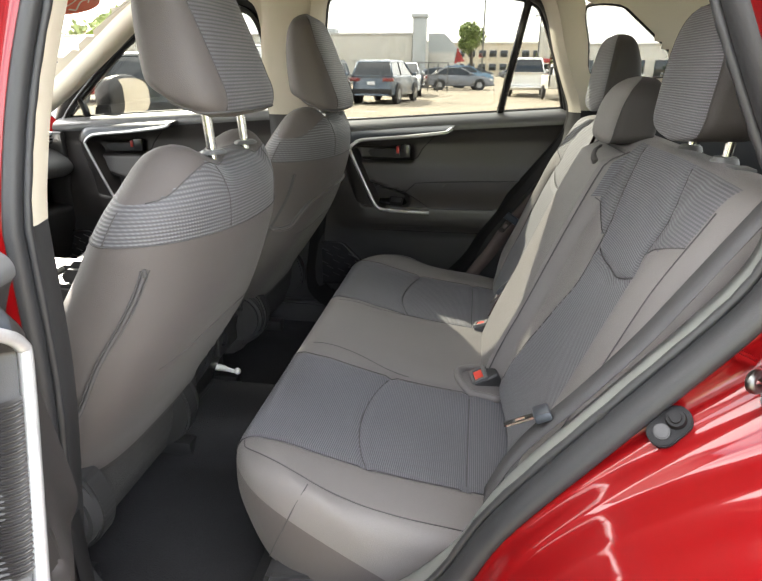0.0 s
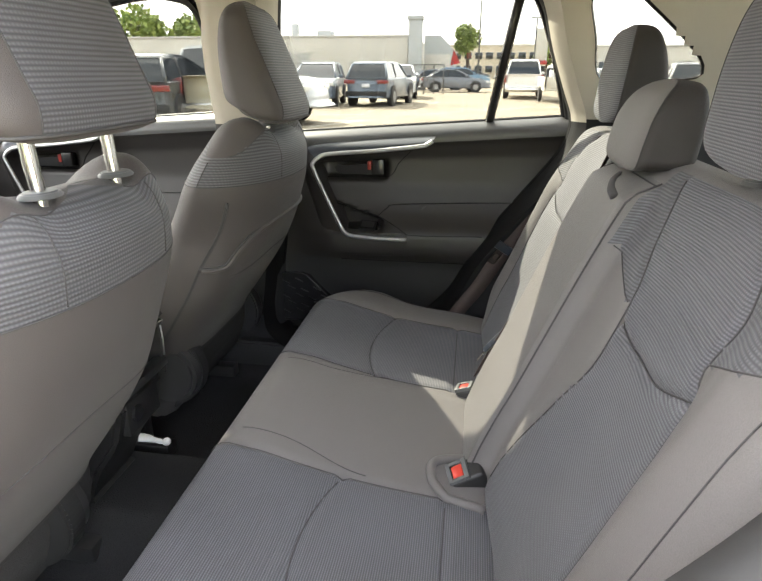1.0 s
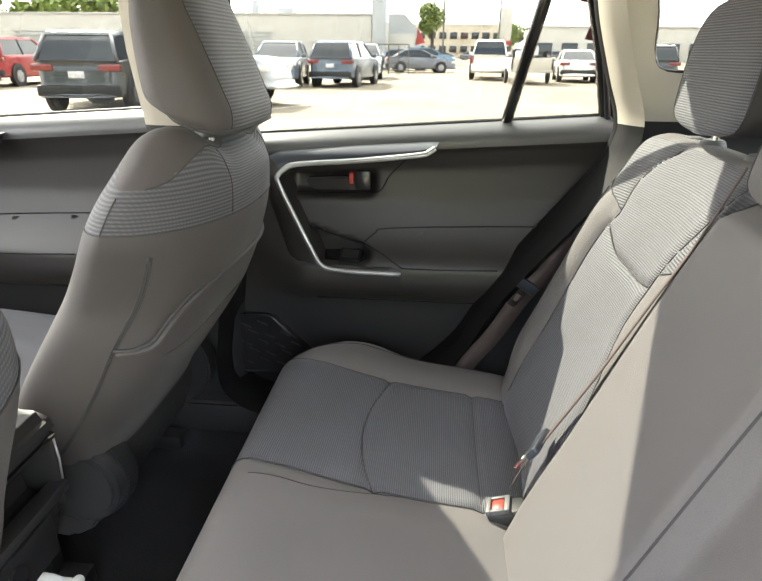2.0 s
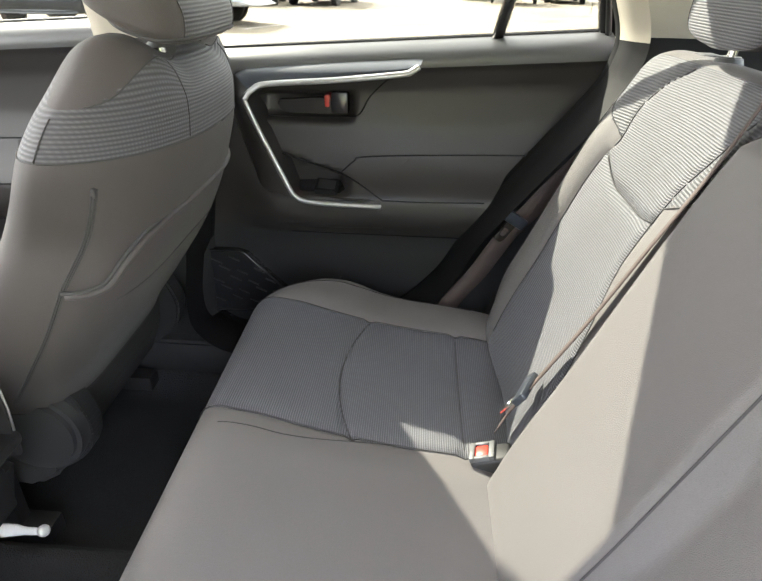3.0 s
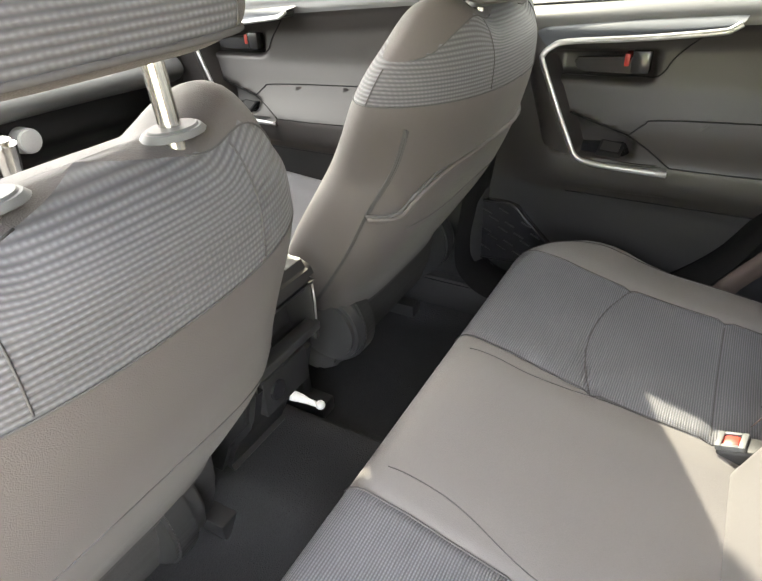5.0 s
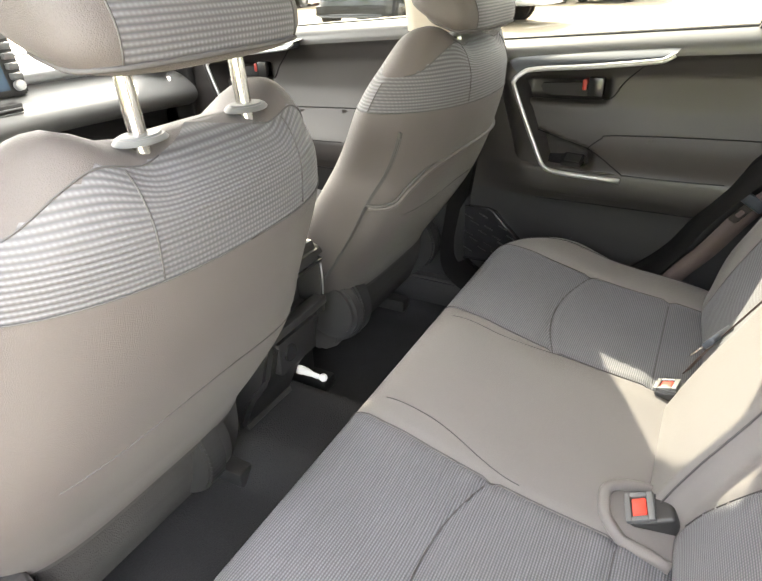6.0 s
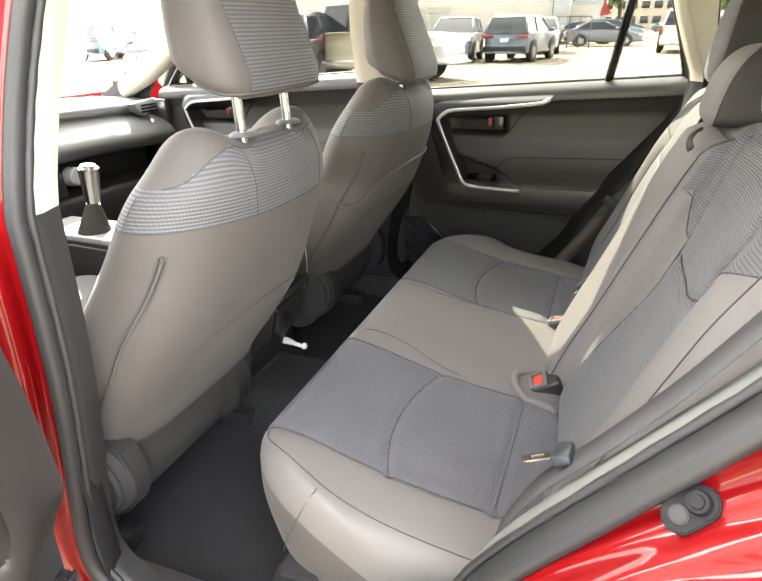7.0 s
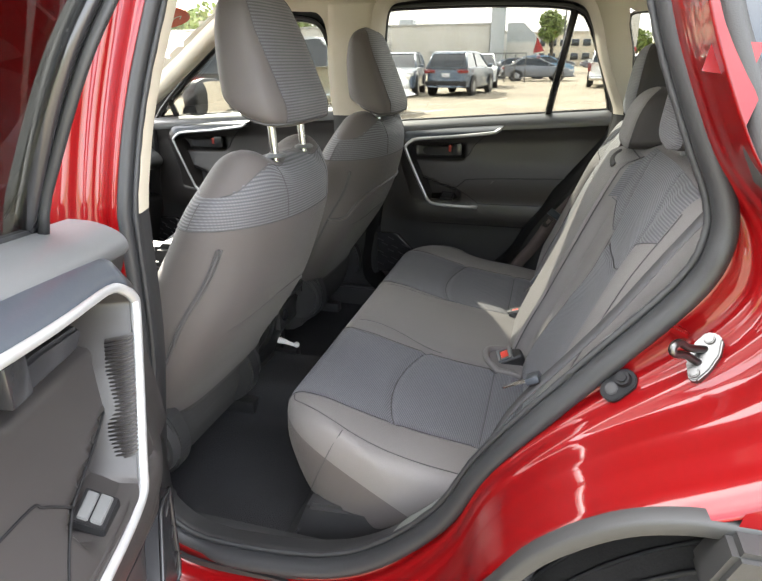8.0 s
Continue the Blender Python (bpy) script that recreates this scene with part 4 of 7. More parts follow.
    part("back_flap", prism_bm([(-0.430, 0.700), (-0.438, 0.600), (-0.470, 0.520), (-0.520, 0.490), (-0.590, 0.500), (-0.590, 0.700)], "y", -0.205 if inner > 0 else -0.172, 0.172 if inner > 0 else 0.205, 0.010), M_FELT, seat, "carpeted flap below the seatback")
    return seat


driver = make_front_seat(1)
driver.matrix_world = Matrix.Translation((0, -0.341, 0))
passenger = make_front_seat(-1)
passenger.matrix_world = Matrix.Translation((-0.005, 0.362, 0.012))
tagged(passenger, "dark grey cloth front passenger seat with a map pocket")
for ch in passenger.children:
    if ch.name.startswith("headrest_"):
        ch.location.z -= 0.050
PKZ = spl([(-0.220, 0.889), (-0.206, 0.887), (-0.190, 0.893), (-0.174, 0.922), (-0.146, 0.952), (-0.100, 0.968), (-0.03, 0.976), (0.22, 0.976)])
pk = []
for y in np.concatenate([np.linspace(-0.212, -0.130, 26), np.linspace(-0.125, 0.22, 30)]):
    z = PKZ(y)
    a = math.asin(math.copysign(min(abs(y) / sb_w(z, y), 0.999) ** (1 / sb_shape(z)[1]), y)) / (2 * math.pi)
    pk.append(seatback_point(a % 1.0, z, 0.0015 + 0.006 * math.exp(-(((y + 0.174) / 0.035) ** 2))))
tube("map_pocket_edge", pk, 0.0042, M_KNIT_SHADED, passenger, "slack hem of the map pocket", sides=8)
tube("map_pocket_mouth", [(p[0] - 0.004, p[1], p[2] + 0.0048) for p in pk], 0.0030, M_SEAM, passenger, "dark mouth of the map pocket")


# ---- rear bench ----
bench = thing("rear_bench", "three-place rear bench in ribbed and plain grey cloth", "car seat")
CUSH = [(0.330, 0.610), (0.300, 0.628), (0.240, 0.645), (0.170, 0.657), (0.080, 0.668), (0.000, 0.682), (-0.080, 0.702), (-0.140, 0.718), (-0.180, 0.722), (-0.203, 0.714), (-0.216, 0.692), (-0.218, 0.650), (-0.205, 0.590), (-0.178, 0.530), (-0.150, 0.508), (-0.08, 0.520)]
CL = [0.0]
for a, b in zip(CUSH, CUSH[1:]):
    CL.append(CL[-1] + math.dist(a, b))
CX, CZ = spl([(l, p[0]) for l, p in zip(CL, CUSH)]), spl([(l, p[1]) for l, p in zip(CL, CUSH)])
CK = spl([(0.0, 0.0), (0.50, 0.0), (0.545, 0.008), (0.566, 0.022), (0.580, 0.055), (0.592, 0.13), (0.600, 0.25), (0.605, 0.42), (0.608, 0.72), (0.6085, 0.97)])


def groove(d, w=0.005):
    return math.exp(-((d / w) ** 2))


def arc_x(y):
    """The curved seam across each outer place."""
    t = (abs(y) - 0.32) / 0.15
    return -0.030 + 0.032 * t * t


def cushion_point(l, y, grow=0.0):
    x, z = CX(l), CZ(l)
    flat = step(-0.21, -0.15, x)
    ay = abs(y)
    rise = 0.011 * step(0.43, 0.53, ay) * flat
    dish = -0.010 * math.exp(-(((ay - 0.32) / 0.12) ** 2)) * flat
    mid = 0.010 * (1 - step(0.10, 0.19, ay)) * flat
    seams = -0.0055 * flat * groove(ay - 0.168) - 0.004 * flat * groove(ay - 0.480)
    if 0.16 < ay < 0.485:
        seams -= 0.0070 * flat * groove(x - arc_x(y), 0.006) + 0.006 * flat * groove(x - 0.168, 0.005)
    z += rise + dish + mid + seams + grow
    k = CK(ay)
    cx, cz = 0.07, 0.58
    round_off = 0.115 * max(0.0, (ay - 0.455) / 0.15) ** 2 * step(0.12, -0.20, x)
    x += round_off
    z -= 0.10 * round_off
    return (x + (cx - x) * k, y, z + (cz - z) * k)


ys = np.concatenate([-np.array([0.6085, 0.608, 0.607, 0.605, 0.602, 0.598, 0.592, 0.585, 0.577, 0.568]), np.arange(-0.558, 0.559, 0.0075), np.array([0.568, 0.577, 0.585, 0.592, 0.598, 0.602, 0.605, 0.607, 0.608, 0.6085])])
ls = np.concatenate([np.arange(0, 0.60, 0.008), np.arange(0.60, CL[-1], 0.014)])


regions = [("cushion_insert", M_RIB, "ribbed grey cloth insert", lambda l, y: abs(y - 0.324) < 0.156 and l < CL[10] + 0.004),
           ("cushion_insert", M_RIB, "ribbed grey cloth insert", lambda l, y: abs(y + 0.324) < 0.156 and l < CL[10] + 0.004),
           # Skirt below the front seam: darker cloth, with its shade put into the colour.
           ("shaded_cushion_skirt", M_KNIT_SHADED, "plain cloth front of the cushion, shade put into its dark colour", lambda l, y: l > CL[10] + 0.004),
           ("middle_cushion_cover", M_PLAIN, "plain grey cloth middle of the cushion", lambda l, y: abs(y) < 0.30),
           ("cushion_bolster", M_PLAIN, "plain grey cloth outer edge of the cushion", lambda l, y: y > 0),
           ("cushion_bolster", M_PLAIN, "plain grey cloth outer edge of the cushion", None)]
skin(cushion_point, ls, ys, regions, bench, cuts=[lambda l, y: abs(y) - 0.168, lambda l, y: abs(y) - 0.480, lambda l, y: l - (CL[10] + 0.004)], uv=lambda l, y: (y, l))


def l_at(x):
    lo, hi = 0.0, CL[9]
    for _ in range(40):
        m = (lo + hi) / 2
        lo, hi = (m, hi) if CX(m) > x else (lo, m)
    return lo


for s in (1, -1):
    for yy in (0.168, 0.480):
        tube("seam", [cushion_point(l, s * yy, 0.0032 if yy < 0.2 else 0.002) for l in np.linspace(0.03, CL[10] + 0.004, 44)], 0.0009, M_SEAM, bench)
    tube("seam", [cushion_point(l_at(arc_x(y)), s * y, 0.0025) for y in np.linspace(0.170, 0.478, 30)], 0.0011, M_SEAM, bench)
    tube("seam", [cushion_point(l_at(0.168), s * y, 0.0022) for y in np.linspace(0.170, 0.478, 20)], 0.0009, M_SEAM, bench)
    tube("seam", [cushion_point(CL[10] + 0.004, s * y, 0.0006) for y in np.linspace(0.168, 0.480, 24)], 0.0008, M_SEAM, bench)
    # side seam along the outer shoulder, and the upright one below its corner
    tube("seam", smooth_path([(-0.062, s * 0.580, 0.722), (-0.080, s * 0.592, 0.690), (-0.098, s * 0.594, 0.650), (-0.116, s * 0.588, 0.610), (-0.132, s * 0.575, 0.570)], 4), 0.0009, M_SEAM, bench)
    side = [(-0.198, 0.484, 0), (-0.175, 0.520, 0), (-0.130, 0.558, 0), (-0.08, 0.572, 0), (0.05, 0.575, 0), (0.20, 0.576, 0)]
    tube("seam", [cushion_point(l_at(min(max(p[0] * 1.06, -0.2), 0.3)), s * p[1], 0.0008) for p in smooth_path(side, 8)], 0.0009, M_SEAM, bench)
tube("seam", [cushion_point(l, y, 0.0004) for l, y in [(t, -0.128 - 0.03 * step(0.45, 0.30, t)) for t in np.linspace(0.30, CL[9] - 0.03, 24)]], 0.0007, M_SEAM, bench)
tube("seam", [cushion_point(l, y, 0.0004) for l, y in [(t, 0.130 + 0.035 * step(0.45, 0.26, t)) for t in np.linspace(0.22, CL[9] - 0.03, 24)]], 0.0007, M_SEAM, bench)

BACK = [(0.300, 0.600), (0.245, 0.622), (0.228, 0.655), (0.240, 0.700), (0.262, 0.760), (0.292, 0.830), (0.324, 0.910), (0.356, 0.990), (0.385, 1.060), (0.410, 1.115), (0.428, 1.148), (0.446, 1.166), (0.470, 1.172), (0.505, 1.165), (0.530, 1.130), (0.545, 1.060), (0.45, 0.80), (0.36, 0.62)]
BL = [0.0]
for a, b in zip(BACK, BACK[1:]):
    BL.append(BL[-1] + math.dist(a, b))
BX, BZ = spl([(l, p[0]) for l, p in zip(BL, BACK)]), spl([(l, p[1]) for l, p in zip(BL, BACK)])
BK = spl([(0.0, 0.0), (0.482, 0.0), (0.512, 0.02), (0.536, 0.065), (0.558, 0.14), (0.576, 0.26), (0.592, 0.45), (0.606, 0.72), (0.614, 0.95)])
FRONT_END = BL[11]


def back_point(l, y, grow=0.0):
    x, z = BX(l), BZ(l)
    front = 1 - step(BL[10], BL[12], l)
    ay = abs(y)
    bol = -0.016 * step(0.455, 0.510, ay) * front * step(0.66, 0.78, z) * (1 - 0.6 * step(1.02, 1.14, z))
    dish = 0.012 * math.exp(-(((ay - 0.30) / 0.11) ** 2)) * front
    arm = -0.036 * (1 - step(0.108, 0.128, ay)) * front * (1 - step(1.128, 1.150, z))
    v = 0.004 * (groove(ay - y_in(z)) + groove(ay - y_out(z))) * front
    if y_in(z) < ay < y_out(z):
        v += 0.006 * groove(z - back_seam_z(ay), 0.006) * front
    x += bol + dish + arm + v - grow
    k = BK(ay)
    cx, cz = 0.43, 0.90
    cx = cx + 0.38 * (z - 0.90)
    return (x + (cx - x) * k * 0.9, y, z + (cz - z) * k * 0.22)


y_in = spl([(0.60, 0.126), (0.69, 0.135), (0.76, 0.156), (0.86, 0.196), (0.95, 0.232), (1.00, 0.229), (1.04, 0.222), (1.09, 0.197), (1.135, 0.176), (1.16, 0.158), (1.20, 0.150)])
y_out = spl([(0.60, 0.470), (0.80, 0.468), (0.96, 0.470), (1.02, 0.464), (1.05, 0.446), (1.09, 0.452), (1.135, 0.424), (1.165, 0.388), (1.20, 0.385)])


BACK_SEAM = spl([(0.20, 1.003), (0.226, 1.000), (0.283, 0.992), (0.366, 0.995), (0.464, 1.024)])


def back_seam_z(ay):
    return BACK_SEAM(ay)


def in_cut(l, y):
    return abs(y) - y_in(BZ(l)) if l < FRONT_END + 0.01 else 1.0


def out_cut(l, y):
    return abs(y) - y_out(BZ(l)) if l < FRONT_END + 0.01 else 1.0


def b_arm(l, y):
    return abs(y) - 0.118


def in_patch(l, y):
    return BZ(l) - (1.066 - 0.42 * (abs(y) - 0.118))


def out_patch(l, y):
    return BZ(l) - (1.052 + 0.42 * (abs(y) - 0.443))


def seam_cut(l, y):
    return BZ(l) - back_seam_z(abs(y)) if y_in(BZ(l)) < abs(y) < y_out(BZ(l)) else 1.0


regions = [("center_panel", M_PLAIN, "plain grey cloth folding armrest panel", lambda l, y: abs(y) < 0.118 and l < BL[10])]
for sg in (1, -1):
    regions += [("back_insert", M_RIB, "ribbed grey cloth back insert", lambda l, y, sg=sg: y * sg > 0 and in_cut(l, y) > 0 and out_cut(l, y) < 0 and seam_cut(l, y) < 0 and l < FRONT_END),
                ("upper_back_insert", M_RIB, "ribbed grey cloth upper insert", lambda l, y, sg=sg: y * sg > 0 and in_cut(l, y) > 0 and out_cut(l, y) < 0 and l < FRONT_END),
                ("inner_shoulder", M_RIBB, "coarsely ribbed cloth inner shoulder", lambda l, y, sg=sg: y * sg > 0.118 and in_cut(l, y) < 0 and in_patch(l, y) > 0 and l < FRONT_END),
                ("outer_shoulder", M_RIBB, "coarsely ribbed cloth outer shoulder", lambda l, y, sg=sg: y * sg > 0.2 and out_cut(l, y) > 0 and out_patch(l, y) > 0 and l < FRONT_END and abs(y) < 0.546)]
regions.append(("back_cover", M_PLAIN, "plain grey cloth back bolster", None))
ys = np.concatenate([-np.array([0.614, 0.613, 0.611, 0.608, 0.604, 0.598, 0.591, 0.583, 0.574]), np.arange(-0.565, 0.566, 0.0070), np.array([0.574, 0.583, 0.591, 0.598, 0.604, 0.608, 0.611, 0.613, 0.614])])
ls = np.concatenate([np.arange(0, BL[13], 0.0075), np.arange(BL[13], BL[-1], 0.03)])
skin(back_point, ls, ys, regions, bench, cuts=[in_cut, out_cut, b_arm, lambda l, y: l - FRONT_END, lambda l, y: l - BL[10], seam_cut, in_patch, out_patch], uv=lambda l, y: (y, l))


def back_l(z):
    lo, hi = BL[2], BL[12]
    for _ in range(30):
        m = (lo + hi) / 2
        lo, hi = (m, hi) if BZ(m) < z else (lo, m)
    return lo


for s in (1, -1):
    for curve in (y_in, y_out):
        tube("seam", [back_point(back_l(z), s * curve(z), 0.0012) for z in np.linspace(0.68, 1.160, 44)], 0.0009, M_SEAM, bench)
    tube("seam", [back_point(back_l(back_seam_z(y)), s * y, 0.002) for y in np.linspace(0.230, 0.462, 18)], 0.0011, M_SEAM, bench)
    tube("seam", [back_point(back_l(1.052 + 0.42 * (y - 0.443)), s * y, 0.001) for y in np.linspace(0.447, 0.546, 14)], 0.0009, M_SEAM, bench)
    tube("seam", [back_point(back_l(1.066 - 0.42 * (y - 0.118)), s * y, 0.001) for y in np.linspace(0.121, 0.222, 10)], 0.0009, M_SEAM, bench)
    tube("armrest_edge", [back_point(l, s * 0.114, 0.0006) for l in np.linspace(0.05, BL[10], 40)], 0.0013, M_SEAM, bench)
    tube("seam", [back_point(back_l(z), s * 0.548, 0.001) for z in np.linspace(0.70, 1.14, 30)], 0.0008, M_SEAM, bench)
tube("armrest_edge", [back_point(BL[10] - 0.004, y, 0.001) for y in np.linspace(-0.112, 0.112, 14)], 0.0013, M_SEAM, bench)
ribbon_pts = [(0.386, -0.052, 1.150), (0.376, -0.070, 1.146), (0.370, -0.088, 1.137), (0.372, -0.104, 1.128)]
tube("pull_strap", smooth_path(ribbon_pts, 4), 0.0065, M_SEAM, bench, "black webbing pull strap", flat=0.5)
for y in (0.30, -0.30):
    part("latch_bezel", box_bm((0.468, y * 1.5 - 0.016, 1.164), (0.495, y * 1.5 + 0.016, 1.1735), 0.003), M_GREY, bench, "grey seatback latch bezel")


def rear_headrest(y0, w, z0, z1, xf, deep, label, mat=M_RIB):
    h = thing("rear_headrest", label, "headrest", group="rear headrests")
    H = z1 - z0
    hw = spl([(0, 0.15), (0.03, 0.62), (0.09, 0.90), (0.2, 0.99), (0.45, 1.0), (0.7, 0.94), (0.86, 0.82), (0.95, 0.62), (0.99, 0.30), (1, 0.05)])
    tall = H > 0.15
    if tall:
        # a wedge: upright front, back leaning forward to a thin top
        fr = spl([(0, 0.06), (0.05, 0.02), (0.15, 0.0), (0.5, 0.02), (0.8, 0.07), (0.95, 0.17), (1, 0.30)])
        rr = spl([(0, 0.86), (0.06, 0.97), (0.2, 1.0), (0.5, 0.92), (0.8, 0.75), (0.95, 0.58), (1, 0.42)])
    else:
        # a low dome: front rolling back to the top
        fr = spl([(0, 0.10), (0.05, 0.03), (0.15, 0.0), (0.5, 0.05), (0.8, 0.22), (0.95, 0.45), (1, 0.60)])
        rr = spl([(0, 0.75), (0.06, 0.92), (0.2, 1.0), (0.6, 1.0), (0.85, 0.96), (0.96, 0.88), (1, 0.72)])

    def head(u, t, grow=0.0):
        a = 2 * math.pi * u
        c, s = math.cos(a), math.sin(a)
        f, r = fr(t), rr(t)
        mid = (f + r) / 2
        x = mid + (r - mid) * squash(c, 0.36)
        return (xf + deep * x + 0.09 * H * t - (grow if c < 0 else 0), y0 + (w + grow) * hw(t) * squash(s, 0.36), z0 + H * t)

    def edge(u, t):
        x, y, z = head(u, t)
        return abs(y - y0) - w * (0.93 * hw(t)) if math.cos(2 * math.pi * u) < 0 else 1.0

    ts = np.concatenate([np.array([0, 0.01, 0.025]), np.linspace(0.045, 0.95, 34), np.array([0.965, 0.98, 0.99, 0.997, 1.0])])
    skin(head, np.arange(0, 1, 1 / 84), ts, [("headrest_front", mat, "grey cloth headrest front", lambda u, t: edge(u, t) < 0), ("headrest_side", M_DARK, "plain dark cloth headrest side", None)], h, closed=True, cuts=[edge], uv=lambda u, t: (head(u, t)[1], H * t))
    for s in (1, -1):
        pts = []
        for t in np.linspace(0.03, 0.97, 24):
            a = math.asin(0.93 ** (1 / 0.36)) / (2 * math.pi)
            pts.append(head(0.5 - s * a, t, 0.0006))
        tube("seam", pts, 0.0008, M_SEAM, h)
        if z0 > 1.19:
            part("headrest_post", cyl_bm((xf + 0.06, y0 + s * 0.07, 1.15), (xf + 0.065, y0 + s * 0.07, z0 + 0.02), 0.0065, n=14), M_CHROME, h, "polished steel headrest post")
            part("post_sleeve", cyl_bm((xf + 0.06, y0 + s * 0.07, 1.166), (xf + 0.06, y0 + s * 0.07, 1.178), 0.02, 0.016, 18, 0.002), M_GREY, h, "grey plastic post sleeve")
    return h


rear_headrest(0.312, 0.118, 1.194, 1.366, 0.420, 0.090, "tall ribbed grey cloth outer headrest above the bench")
rear_headrest(-0.318, 0.124, 1.192, 1.378, 0.424, 0.092, "tall ribbed grey cloth outer headrest above the bench")
rear_headrest(0.005, 0.105, 1.152, 1.276, 0.390, 0.086, "low grey cloth middle headrest above the bench", M_PLAIN)


# ---- doors ----
DY = spl([(0.500, 0.715), (0.530, 0.704), (0.600, 0.698), (0.700, 0.692), (0.750, 0.688), (0.775, 0.682), (0.795, 0.672), (0.820, 0.668), (0.850, 0.670), (0.866, 0.678), (0.890, 0.694), (0.915, 0.708), (0.950, 0.722), (1.000, 0.735), (1.060, 0.738), (1.090, 0.731), (1.104, 0.727), (1.112, 0.7215), (1.122, 0.7205), (1.132, 0.7235), (1.140, 0.730), (1.147, 0.740), (1.152, 0.752), (1.156, 0.768), (1.158, 0.790)])
DY0 = spl([(0.500, 0.715), (0.530, 0.706), (0.600, 0.702), (0.800, 0.705), (0.950, 0.722), (1.000, 0.732), (1.060, 0.738), (1.090, 0.731), (1.104, 0.727), (1.112, 0.7215), (1.122, 0.7205), (1.132, 0.7235), (1.140, 0.730), (1.147, 0.740), (1.152, 0.752), (1.156, 0.768), (1.158, 0.790)])


def belt(x):
    """The belt line climbs towards the tail."""
    return 0.068 * (x - 0.20)


def door_y(x, z):
    zz = z - belt(x) * step(0.95, 1.12, z)
    a = step(-0.34, -0.20, x) * (1 - 0.5 * step(0.26, 0.42, x))
    y = DY0(zz) + (DY(zz) - DY0(zz)) * a
    cup = step(-0.262, -0.235, x) * (1 - step(-0.075, -0.045, x)) * step(0.995, 1.012, zz) * (1 - step(1.055, 1.066, zz))
    top = 0.936 - 0.277 * (x + 0.214)
    well = step(-0.222, -0.206, x) * (1 - step(-0.085, -0.050, x)) * step(0.856, 0.864, z) * (1 - step(top - 0.012, top, z))
    return y + 0.034 * cup + 0.045 * well


REAR_X = spl([(0.50, 0.00), (0.56, 0.035), (0.60, 0.075), (0.70, 0.150), (0.80, 0.208), (0.95, 0.318), (1.08, 0.415), (1.14, 0.437), (1.18, 0.437)])
FRONT_X = spl([(0.50, -0.330), (0.54, -0.380), (0.60, -0.425), (0.72, -0.425), (0.90, -0.400), (1.00, -0.360), (1.18, -0.340)])
STRIP = [(0.075, 1.112), (0.063, 1.104), (0.042, 1.098), (-0.080, 1.083), (-0.214, 1.070), (-0.243, 1.060), (-0.258, 1.045), (-0.257, 1.030), (-0.222, 0.955), (-0.180, 0.872), (-0.168, 0.855), (-0.150, 0.846), (-0.095, 0.842), (0.011, 0.841)]
OUTER = [(0.082, 1.120), (0.060, 1.120), (0.020, 1.117), (-0.090, 1.109), (-0.230, 1.096), (-0.275, 1.088), (-0.306, 1.062), (-0.308, 1.030), (-0.270, 0.930), (-0.222, 0.830), (-0.205, 0.800), (-0.180, 0.790), (-0.105, 0.786), (0.016, 0.790)]

STRIP_Y = [0.680, 0.678, 0.676, 0.684, 0.696, 0.692, 0.689, 0.688, 0.682, 0.675, 0.672, 0.670, 0.667, 0.664]


